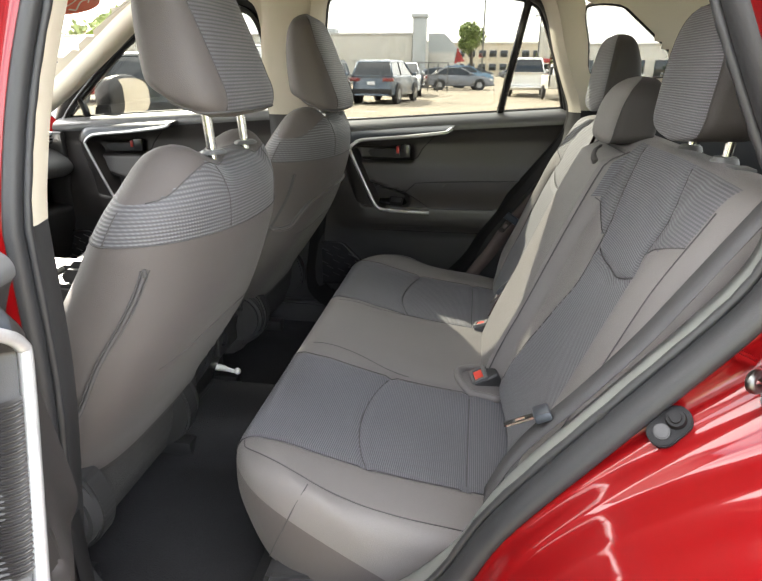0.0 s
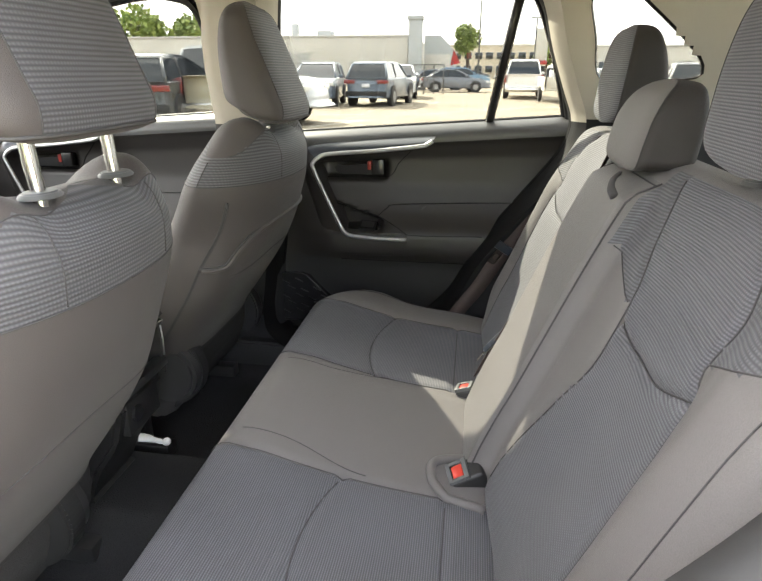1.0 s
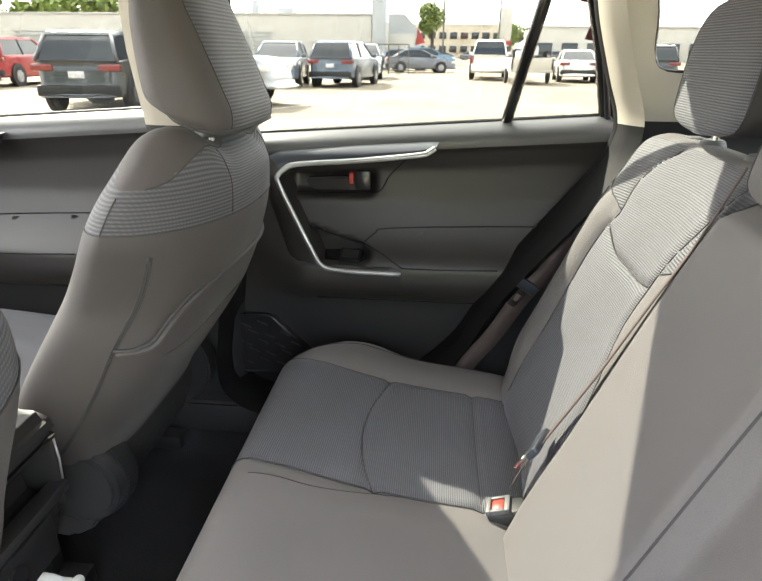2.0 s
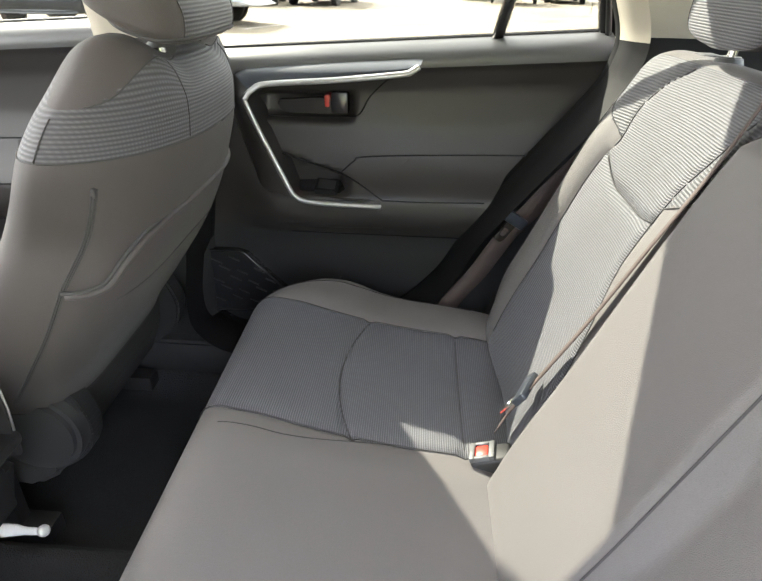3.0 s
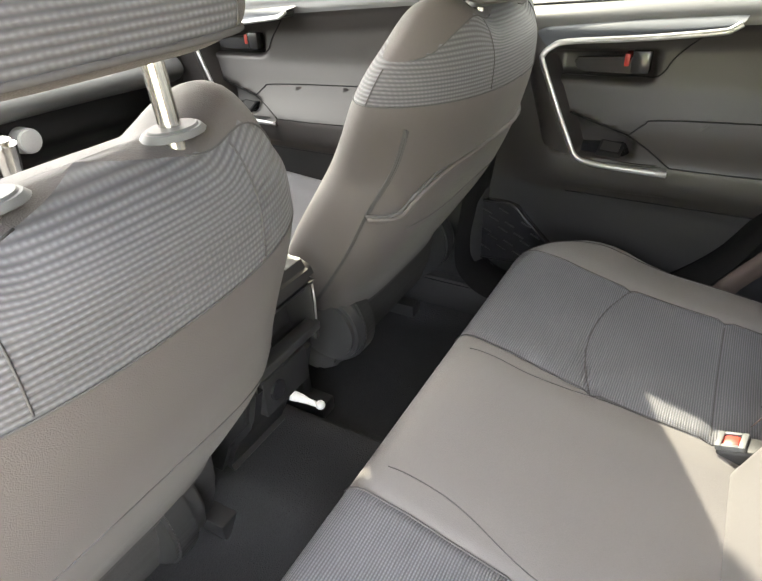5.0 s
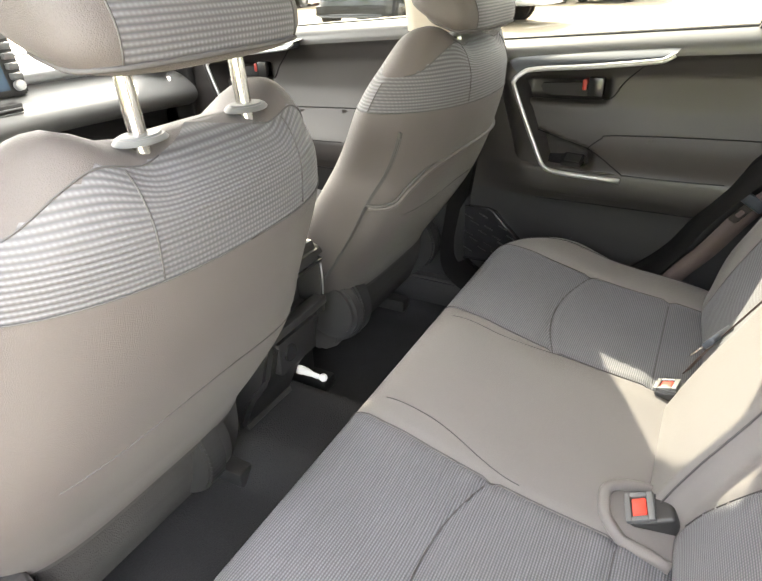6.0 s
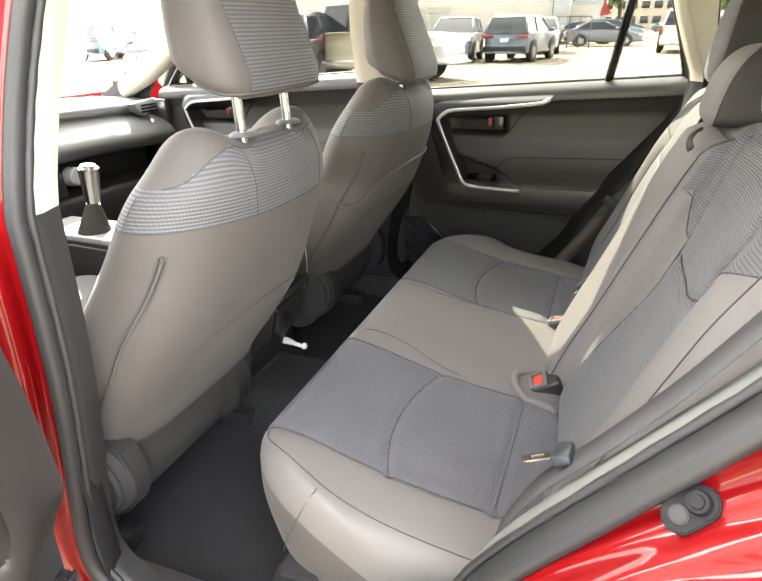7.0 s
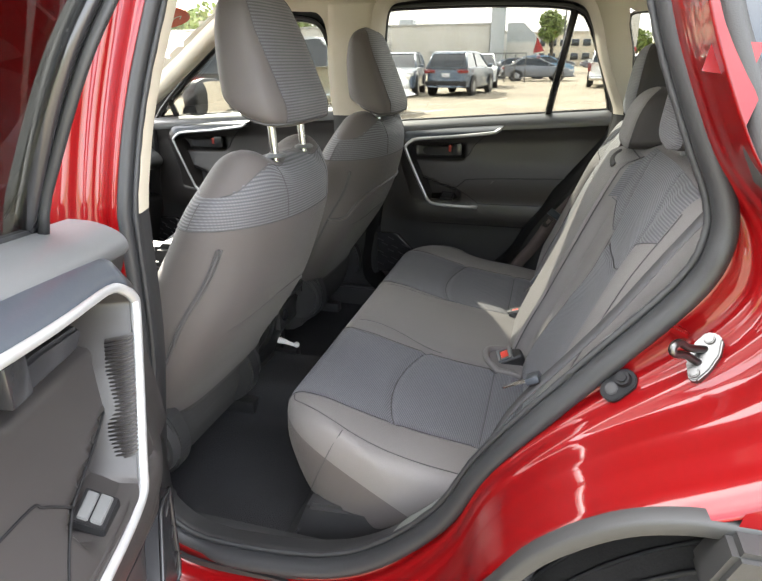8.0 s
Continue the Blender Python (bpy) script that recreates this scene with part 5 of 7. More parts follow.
def make_door(s, dx, xf, xr, label, glass_front, glass_rear, glass_top, divider, inset=0.0):
    """A side door, shut: s +1 for the far side, -1 for the near side."""
    d = thing("car_door", label, "car door")

    def dy(x, z):
        return door_y(x, z) + inset * step(-0.16, -0.26, x) * step(0.84, 0.76, z)

    def f(u, z):
        x = xf(z) + (xr(z) - xf(z)) * u
        za = z + belt(x) * step(0.95, 1.12, z)
        return (x + dx, s * dy(x, za), za)

    def X(u, z):
        return xf(z) + (xr(z) - xf(z)) * u

    def cut_arm(u, z):
        x = X(u, z)
        return z - (0.926 + 0.05 * max(0, x) - 0.10 * max(0.0, -0.02 - x))

    def cut_low(u, z):
        return z - 0.772

    def cut_top(u, z):
        return z - 1.112

    regions = [("belt_cap", M_CAP_LIT, "soft dark grey sill cap, lightened for the sky light on it", lambda u, z: cut_top(u, z) > 0),
               ("upper_panel", M_SOFT, "dark padded upper door panel", lambda u, z: cut_arm(u, z) > 0),
               ("armrest", M_SOFT, "dark padded armrest", lambda u, z: cut_low(u, z) > 0),
               ("lower_panel", M_TRIM, "dark hard plastic lower door panel", None)]
    zs = np.concatenate([np.arange(0.505, 1.108, 0.0075), np.arange(1.110, 1.150, 0.004), np.array([1.151, 1.154, 1.156, 1.158])])
    skin(f, np.linspace(0, 1, 120 if dx == 0 else 70), zs, regions, d, cuts=[cut_arm, cut_low, cut_top])

    def on(x, z, off=0.0):
        return (x + dx, s * (dy(x, z) - off), z)

    # satin strip and the frame outside it
    sy = [p[0] for p in smooth_path([(y, 0) for y in STRIP_Y], 4)]
    strip = [(p[0] + dx, s * y, p[1]) for p, y in zip(smooth_path(STRIP, 4), sy)]
    v, fc = sweep(strip, 0.0062, 8, flat=0.8)
    mesh_of("silver_strip", v, fc, M_SATIN, d, "satin silver trim strip")
    si, so = smooth_path(STRIP, 4), smooth_path(OUTER, 4)
    rows = []
    for t, off in ((-0.22, 1.0), (-0.05, 0.10), (0.0, 0.03), (0.15, 0.01), (0.45, 0.16), (0.80, 0.58), (0.95, 0.86), (1.0, 1.06)):
        row = []
        for a, b, y in zip(si, so, sy):
            x, z = a[0] + (b[0] - a[0]) * t, a[1] + (b[1] - a[1]) * t
            row.append((x + dx, s * (y + (max(door_y(x, z), y + 0.002) - y) * off), z))
        rows.append(row)
    n = len(si)
    verts = [p for r in rows for p in r]
    half = n * 7 // 14
    for nm, i0, i1, mt, lb in (("pull_frame", half - 5, n - 1, M_SOFT, "dark pull frame"), ("upper_frame", 0, half - 5, M_SATIN2, "satin blue-grey upper frame")):
        faces = [[k * n + i, k * n + i + 1, (k + 1) * n + i + 1, (k + 1) * n + i] for k in range(len(rows) - 1) for i in range(i0, i1)]
        mesh_of(nm, verts, faces, mt, d, lb)
    for row in ([(-0.200, 0.930), (-0.14, 0.915), (-0.075, 0.900)], [(-0.075, 0.900), (-0.050, 0.921), (-0.028, 0.930), (0.12, 0.938), (0.33, 0.945)], [(-0.075, 0.900), (-0.03, 0.878), (0.013, 0.853)], [(0.013, 0.853), (0.10, 0.853), (0.22, 0.856)], [(-0.18, 0.772), (0.0, 0.772), (0.19, 0.772)], [(0.02, 1.085), (-0.02, 1.045), (-0.045, 1.008), (-0.10, 1.000), (-0.235, 0.998)]):
        if s > 0 or dx == 0:
            tube("panel_gap", [on(p[0], p[1], 0.0008) for p in smooth_path([(q[0], q[1]) for q in row], 6)], 0.0015, M_SEALB, d)
    # inside handle: lever, red lock tab and its bezel
    lever = prism_bm([(-0.205, 1.022), (-0.205, 1.034), (-0.125, 1.040), (-0.066, 1.040), (-0.062, 1.020), (-0.070, 1.010), (-0.190, 1.010)], "y", s * 0.752, s * 0.728, 0.004)
    bmesh.ops.translate(lever, vec=(dx, 0, 0), verts=lever.verts)
    part("door_lever", lever, M_GLOSS, d, "black inside door lever")
    ty = 0.748 if inset else 0.726
    tab = box_bm((-0.110 + dx, min(s * 0.760, s * ty), 1.024), (-0.099 + dx, max(s * 0.760, s * ty), 1.048), 0.003)
    part("lock_tab", tab, M_LOCK, d, "dark red lock tab")
    tab = box_bm((-0.096 + dx, min(s * 0.752, s * 0.722), 1.012), (-0.062 + dx, max(s * 0.752, s * 0.722), 1.054), 0.004)
    part("lock_bezel", tab, M_GLOSS, d, "black lock bezel")
    # window switch on its ledge
    ledge = [(-0.212, 0.752, 0.880), (-0.172, 0.671, 0.851), (-0.030, 0.667, 0.853), (0.004, 0.672, 0.856), (-0.045, 0.715, 0.872), (-0.100, 0.745, 0.882)]
    bm = bmesh.new()
    top = [bm.verts.new((x + dx, s * y, z)) for x, y, z in ledge]
    low = [bm.verts.new((x + dx, s * y, z - 0.022)) for x, y, z in ledge]
    bm.faces.new(top)
    bm.faces.new(low[::-1])
    for i in range(len(ledge)):
        bm.faces.new([top[i], low[i], low[(i + 1) % len(ledge)], top[(i + 1) % len(ledge)]])
    bmesh.ops.recalc_face_normals(bm, faces=bm.faces)
    bmesh.ops.bevel(bm, geom=bm.edges[:], offset=0.002, segments=2, affect="EDGES")
    plate = part("switch_plate", bm, M_SOFT if s < 0 else M_GLOSS, d, "dark switch plate")
    paddles = [("window_switch", 0.0045, 0.0, 0.46), ("window_switch", 0.0030, 0.56, 1.0)] if inset else [("window_switch", 0.0020, 0.0, 1.0)]
    for nm, lift, v0, v1 in [("switch_frame", 0.0012, -0.16, 1.16)] + paddles:
        grow = 0.004 if nm == "switch_frame" else 0.0
        mt, lb = (M_SEALB, "") if grow else (M_GREY if inset else M_TRIM, "silver window switch" if inset else "dark window switch")
        quad = [(-0.124 + 0.002 * v1 - grow, 0.685 + 0.023 * v1), (-0.124 + 0.002 * v0 - grow, 0.685 + 0.023 * v0), (-0.086 + 0.002 * v0 + grow, 0.682 + 0.022 * v0), (-0.086 + 0.002 * v1 + grow, 0.682 + 0.022 * v1)]
        bm = bmesh.new()
        rows = []
        for h in (lift, -0.010):
            rows.append([bm.verts.new((x + dx, s * y, 0.8655 + 0.56 * (y - 0.684) + 0.002 + h)) for x, y in quad])
        bm.faces.new(rows[0])
        bm.faces.new(rows[1][::-1])
        for i in range(4):
            bm.faces.new([rows[0][i], rows[1][i], rows[1][(i + 1) % 4], rows[0][(i + 1) % 4]])
        bmesh.ops.recalc_face_normals(bm, faces=bm.faces)
        bmesh.ops.bevel(bm, geom=bm.edges[:], offset=0.001, segments=2, affect="EDGES")
        part(nm, bm, mt, plate, lb)
    # grab recess ribs behind the strip
    if inset:
        grip = [(0.885 + 0.125 * k / 30) for k in range(31)]
        back = []
        for z in grip:
            x, y = -0.180 - 0.46 * (z - 0.872), 0.675 + 0.08 * (z - 0.872)
            back.append([(x + 0.003, s * (y + 0.002), z), (x + 0.006, s * (y + 0.008), z - 0.002), (x + 0.007, s * (y + 0.016), z - 0.004), (x + 0.007, s * (y + 0.034), z - 0.007)])
        pad = mesh_of("grip_pad", [p for r in back for p in r], [[k * 4 + i, k * 4 + i + 1, k * 4 + i + 5, k * 4 + i + 4] for k in range(30) for i in range(3)], M_SOFT, d, "dark ribbed grip pad")
        for r in back[1:-1]:
            tube("grip_rib", [(p[0] + 0.0006, p[1], p[2]) for p in r], 0.0015, M_SOFT, pad, sides=5)
    # speaker grille
    g = [(-0.418, 0.716), (-0.300, 0.718), (-0.286, 0.712), (-0.200, 0.628), (-0.198, 0.612), (-0.215, 0.585), (-0.235, 0.574), (-0.415, 0.562), (-0.432, 0.580), (-0.434, 0.690)]
    g = [(max(p[0], xf(p[1]) + 0.008), p[1]) for p in g] if inset else g
    bm = bmesh.new()
    top = [bm.verts.new(on(p[0], p[1], 0.018)) for p in g]
    low = [bm.verts.new(on(p[0] * 1.0 + (0.006 if p[0] > -0.3 else -0.006), p[1], -0.004)) for p in g]
    bm.faces.new(top)
    for i in range(len(g)):
        j = (i + 1) % len(g)
        bm.faces.new([top[i], low[i], low[j], top[j]])
    bmesh.ops.recalc_face_normals(bm, faces=bm.faces)
    spk = part("speaker_grille", bm, M_GLOSS, d, "black speaker grille with slashed relief", smooth=False)
    for r in range(6):
        for c in range(5):
            x, z = -0.405 + 0.040 * c + 0.016 * (r % 2), 0.700 - 0.024 * r
            if poly_sdf(g)(x + 0.008, z - 0.006) < -0.012:
                sgn = 1 if (r + c) % 2 else -1
                tube("grille_slash", [on(x, z - 0.004 * sgn, 0.0195), on(x + 0.024, z - 0.004 * sgn - 0.010, 0.0195)], 0.0018, M_TRIM, spk, sides=5)
    tube("grille_edge", [on(p[0], p[1], 0.018) for p in g], 0.0035, M_GLOSS, spk, closed=True)
    # outer skin and core
    skin(lambda x, z: (x, s * (spl([(0.42, 0.875), (0.60, 0.885), (0.80, 0.900), (0.98, 0.902), (1.10, 0.890), (1.16, 0.868), (1.175, 0.850)])(z)), z + min(0.0, belt(x - dx))), np.linspace(xf(0.9) + dx - 0.03, xr(1.1) + dx + 0.05, 10), np.linspace(0.42, 1.145, 14), [("door_skin", M_RED, "glossy red door skin", None)], d)
    core = []
    for z in np.linspace(0.50, 1.085, 12):
        core.append((xf(z) + dx, z))
    for z in np.linspace(1.085, 0.50, 12):
        core.append((xr(z) + dx, z))
    part("door_shell", prism_bm(core, "y", s * 0.775, s * 0.855, 0.004), M_RED if s < 0 and dx == 0 else M_TRIM, d, "painted door shell")

    # painted upright beside the window
    if s < 0:
        for x0, x1 in ((0.430, 0.470),) if inset else ((-0.400, -0.352), (0.430, 0.470)):
            rows = []
            for z in np.linspace(1.10, 1.47, 8):
                k = -0.30 * (z - 1.15) if x0 > 0 else 0.10 * (z - 1.15)
                y = 0.790 - lean(z)
                rows.append([(x0 + k + dx, s * (y - 0.03), z), (x1 + k + dx, s * (y - 0.03), z), (x1 + k + dx, s * (y + 0.03), z), (x0 + k + dx, s * (y + 0.03), z)])
            verts = [p for r in rows for p in r]
            mesh_of("painted_upright", verts, [[k * 4 + i, k * 4 + (i + 1) % 4, k * 4 + 4 + (i + 1) % 4, k * 4 + 4 + i] for k in range(7) for i in range(4)] + [[0, 1, 2, 3], [28, 29, 30, 31]], M_RED, d, "red painted window upright")

    # window frame and panes
    def gp(x, z, off=0.0):
        return (x + dx, s * (0.792 - lean(z) - 0.22 * max(0.0, z - 1.16) - off), z)

    frame = [glass_front[0], glass_front[1]] + glass_top + [glass_rear[1], glass_rear[0]]
    path = [gp(p[0], p[1]) for p in frame]
    tube("window_frame", smooth_path(path, 8), 0.013, M_GLOSS, d, "black window frame", sides=8)
    wide = 0.012 if inset else 0.060
    flatp = [np.array(q) for q in smooth_path([np.array(q) for q in frame], 8)]
    tn = np.gradient(np.array(flatp), axis=0)
    nrm = np.stack([-tn[:, 1], tn[:, 0]], 1) / np.linalg.norm(tn, axis=1)[:, None]
    rim = [(p, p + wide * q) for p, q in zip(flatp, nrm)]
    verts = []
    for off in (0.010, -0.022):
        for side in (0, 1):
            verts += [gp(r[side][0], r[side][1], off) for r in rim]
    n = len(rim)
    faces = []
    for a, b in ((0, 1), (1, 3), (3, 2), (2, 0)):
        faces += [[a * n + i, a * n + i + 1, b * n + i + 1, b * n + i] for i in range(n - 1)]
    mesh_of("window_surround", verts, faces, M_GLOSS, d, "black window surround")
    tube("window_run", [gp(p[0], p[1], 0.022) for p in smooth_path([np.array(q) for q in frame], 8)], 0.006, M_RUBBER, d, "rubber glass run", sides=6)
    ring = [np.array(q) for q in smooth_path([np.array(q) for q in frame], 8)]
    ring = ring + [np.array((x, 1.140 + belt(x))) for x in np.linspace(glass_rear[0][0], glass_front[0][0], 8)]
    verts = [gp(p[0], p[1], 0.004) for p in ring] + [gp(p[0], p[1], -0.001) for p in ring]
    n = len(ring)
    faces = [list(range(n)), list(range(2 * n - 1, n - 1, -1))] + [[i, (i + 1) % n, n + (i + 1) % n, n + i] for i in range(n)]
    mesh_of("window_pane", verts, faces, M_GLASS, d, "clear side window pane", smooth=False)
    if divider:
        a, b = divider
        v, fc = sweep([gp(a[0], a[1], 0.012), gp((a[0] + b[0]) / 2, (a[1] + b[1]) / 2, 0.012), gp(b[0], b[1], 0.012)], 0.0125, 8, flat=0.9)
        mesh_of("window_divider", v, fc, M_GLOSS, d, "black window divider bar")
    tube("belt_seal", [(x + dx, s * 0.785, 1.156 + belt(x)) for x in np.linspace(glass_front[0][0], glass_rear[0][0], 14)], 0.007, M_RUBBER, d, "rubber belt seal")
    return d


REAR_GLASS = dict(glass_front=[(-0.345, 1.120), (-0.345, 1.300)], glass_rear=[(0.430, 1.160), (0.385, 1.300)], glass_top=[(-0.350, 1.425), (-0.336, 1.468), (-0.300, 1.488), (-0.20, 1.493), (0.0, 1.494), (0.20, 1.487), (0.288, 1.470), (0.330, 1.428)], divider=((0.222, 1.150), (0.279, 1.488)))
make_door(1, 0.0, FRONT_X, REAR_X, "shut rear passenger door with dark trim and silver strip", **REAR_GLASS)
NEAR_X = spl([(0.50, -0.290), (0.54, -0.325), (0.60, -0.340), (0.90, -0.345), (1.00, -0.345), (1.18, -0.340)])
near = make_door(-1, 0.0, NEAR_X, REAR_X, "rear door swung wide open, dark grey trim with silver grab strip", inset=0.030, **{**REAR_GLASS, "glass_front": [(-0.246, 1.125), (-0.246, 1.300)], "glass_top": [(-0.296, 1.425), (-0.285, 1.466), (-0.255, 1.488)] + REAR_GLASS["glass_top"][3:]})
HINGE, SWING = Vector((-0.360, -0.760, 1.0)), 72.9
near.matrix_world = Matrix.Translation(HINGE + Vector((0.058, -0.039, 0.027))) @ pose(0, 0, 0, 0, 0, -SWING) @ pose(0, 0, 0, 0, -1.7, 0) @ Matrix.Translation(-HINGE)
F_REAR = spl([(0.50, 0.36), (0.60, 0.40), (0.80, 0.43), (1.18, 0.43)])
F_FRONT = spl([(0.50, -0.36), (0.70, -0.42), (1.18, -0.40)])
FRONT_GLASS = dict(glass_front=[(-0.400, 1.090), (-0.335, 1.165)], glass_rear=[(0.430, 1.160), (0.436, 1.300)], glass_top=[(-0.12, 1.315), (0.02, 1.400), (0.12, 1.437), (0.25, 1.463), (0.36, 1.465), (0.42, 1.430)], divider=((-0.290, 1.110), (-0.305, 1.190)))
make_door(1, -0.960, F_FRONT, F_REAR, "shut front passenger door with dark trim and silver strip", **FRONT_GLASS)
make_door(-1, -0.960, F_FRONT, F_REAR, "shut driver door with dark trim", **FRONT_GLASS)

# ---- belts and buckles ----
def ribbon(name, pts, width, axis, mat, parent, label="", thick=0.0014):
    """Flat webbing along points; axis gives the way across it."""
    pts = [Vector(p) for p in smooth_path(pts, 6)]
    verts, faces = [], []
    for i, p in enumerate(pts):
        t = (pts[min(i + 1, len(pts) - 1)] - pts[max(i - 1, 0)]).normalized()
        w = Vector(axis)
        w = (w - t * w.dot(t)).normalized()
        nn = t.cross(w)
        for a, b in ((-1, -1), (1, -1), (1, 1), (-1, 1)):
            verts.append(p + w * (a * width / 2) + nn * (b * thick / 2))
    for i in range(len(pts) - 1):
        for k in range(4):
            faces.append([i * 4 + k, i * 4 + (k + 1) % 4, i * 4 + 4 + (k + 1) % 4, i * 4 + 4 + k])
    faces.append([0, 1, 2, 3])
    faces.append([len(verts) - 4 + k for k in (3, 2, 1, 0)])
    return mesh_of(name, verts, faces, mat, parent, label)


def tongue(parent, at, direction, across):
    d, w = Vector(direction).normalized(), Vector(across).normalized()
    n = d.cross(w)
    at = Vector(at)

    def put(bm):
        m = Matrix((w, d, n)).transposed().to_4x4()
        bmesh.ops.transform(bm, matrix=Matrix.Translation(at) @ m, verts=bm.verts)
        return bm

    part("tongue_grip", put(box_bm((-0.027, -0.013, -0.006), (0.027, 0.010, 0.006), 0.004)), M_SATIN2, parent, "black plastic tongue grip")
    bm = bmesh.new()
    ring = [(-0.011, 0.010), (0.011, 0.010), (0.011, 0.046), (0.007, 0.052), (-0.007, 0.052), (-0.011, 0.046)]
    hole = [(-0.006, 0.022), (0.006, 0.022), (0.006, 0.036), (0.004, 0.039), (-0.004, 0.039), (-0.006, 0.036)]
    lay = []
    for z in (-0.0012, 0.0012):
        lay.append(([bm.verts.new((p[0], p[1], z)) for p in ring], [bm.verts.new((p[0], p[1], z)) for p in hole]))
    for k in range(6):
        j = (k + 1) % 6
        for a, b in lay:
            bm.faces.new([a[k], a[j], b[j], b[k]])
        bm.faces.new([lay[0][0][k], lay[0][0][j], lay[1][0][j], lay[1][0][k]])
        bm.faces.new([lay[0][1][k], lay[0][1][j], lay[1][1][j], lay[1][1][k]])
    part("tongue_plate", put(bm), M_CHROME, parent, "plated steel latch tongue")


far_belt = thing("seat_belt", "dark seat belt hanging beside the far end of the bench", "seat belt", group="rear seat belts")
ribbon("webbing", [(0.520, 0.600, 1.14), (0.445, 0.620, 1.04), (0.342, 0.636, 0.905), (0.309, 0.632, 0.862), (0.268, 0.628, 0.812), (0.218, 0.625, 0.726), (0.172, 0.622, 0.662), (0.15, 0.620, 0.62)], 0.042, (0.80, 0.20, -0.50), M_BELT2, far_belt, "dark brown belt webbing")
tongue(far_belt, (0.276, 0.622, 0.842), (-0.56, -0.05, -0.80), (0.80, 0.20, -0.56))
near_belt = thing("seat_belt", "dark seat belt hanging beside the near end of the bench", "seat belt", group="rear seat belts")
ribbon("webbing", [(0.455, -0.635, 1.190), (0.40, -0.638, 1.105), (0.345, -0.630, 1.010), (0.290, -0.618, 0.925), (0.245, -0.600, 0.855), (0.215, -0.592, 0.800), (0.19, -0.59, 0.74)], 0.046, (0.0, 1.0, -0.2), M_BELT, near_belt, "dark belt webbing")
tongue(near_belt, (0.252, -0.588, 0.878), (-0.72, 0.15, -0.45), (0.05, 0.92, -0.30))
mid_belt = thing("seat_belt", "dark middle seat belt running down the seatback edge", "seat belt", group="rear seat belts")
ribbon("webbing", [(0.425, 0.160, 1.176), (0.392, 0.166, 1.085), (0.352, 0.172, 0.995), (0.308, 0.180, 0.892), (0.262, 0.190, 0.792), (0.232, 0.198, 0.725), (0.215, 0.202, 0.680)], 0.026, (0.45, 0.85, 0.1), M_BELT2, mid_belt, "dark belt webbing")
tongue(mid_belt, (0.243, 0.192, 0.762), (-0.50, 0.10, -0.80), (0.45, 0.85, 0.1))


def buckle(at, turn, label):
    b = thing("belt_buckle", label, "belt buckle", group="rear belt buckles")
    m = Matrix.Translation(at) @ turn

    def put(bm):
        bmesh.ops.transform(bm, matrix=m, verts=bm.verts)
        return bm

    part("buckle_body", put(box_bm((-0.028, -0.021, -0.036), (0.030, 0.021, 0.012), 0.006, 3)), M_TRIM, b, "black plastic buckle body")
    part("release_button", put(box_bm((-0.0200, -0.0125, 0.009), (-0.001, 0.0125, 0.0165), 0.003)), M_REDBTN, b, "red release button")
    for lo, hi in (((-0.028, -0.0195, 0.010), (-0.0205, 0.0195, 0.018)), ((-0.0005, -0.0195, 0.010), (0.008, 0.0195, 0.018)), ((-0.021, -0.0195, 0.010), (0.000, -0.013, 0.018)), ((-0.021, 0.013, 0.010), (0.000, 0.0195, 0.018))):
        part("buckle_rim", put(box_bm(lo, hi, 0.0015)), M_GREY, b, "pale grey buckle rim")
    return b


buckle((0.200, -0.118, 0.668), Euler((radians(14), radians(-28), radians(8))).to_matrix().to_4x4(), "black seat belt buckle with a red button set in the cushion")
buckle((0.205, 0.158, 0.662), Euler((radians(-8), radians(-20), radians(-6))).to_matrix().to_4x4(), "black seat belt buckle with a red button set in the cushion")
# padded pocket round the buckle
pk = [cushion_point(l_at(x), y, 0.004) for x, y in smooth_path([(0.230, -0.075), (0.185, -0.082), (0.150, -0.098), (0.142, -0.125), (0.160, -0.160), (0.230, -0.178)], 5)]
tube("buckle_pocket_rim", pk, 0.008, M_PLAIN, bench, "padded rim round the buckle pocket", sides=8)

# ---- console and dashboard ----
console = thing("center_console", "dark plastic console between the front seats with a rear tray", "console")
part("console_body", prism_bm([(-0.530, 0.480), (-0.500, 0.550), (-0.450, 0.620), (-0.428, 0.700), (-0.470, 0.715), (-0.480, 0.800), (-1.02, 0.810), (-1.25, 0.80), (-1.25, 0.44), (-0.50, 0.44)], "y", -0.086, 0.078, 0.010), M_TRIM, console, "dark plastic console body")
part("armrest_lid", prism_bm([(-0.440, 0.802), (-0.412, 0.812), (-0.402, 0.832), (-0.412, 0.852), (-0.440, 0.863), (-0.780, 0.864), (-0.805, 0.840), (-0.800, 0.800)], "y", -0.088, 0.080, 0.016), M_TRIM, console, "padded dark armrest lid")
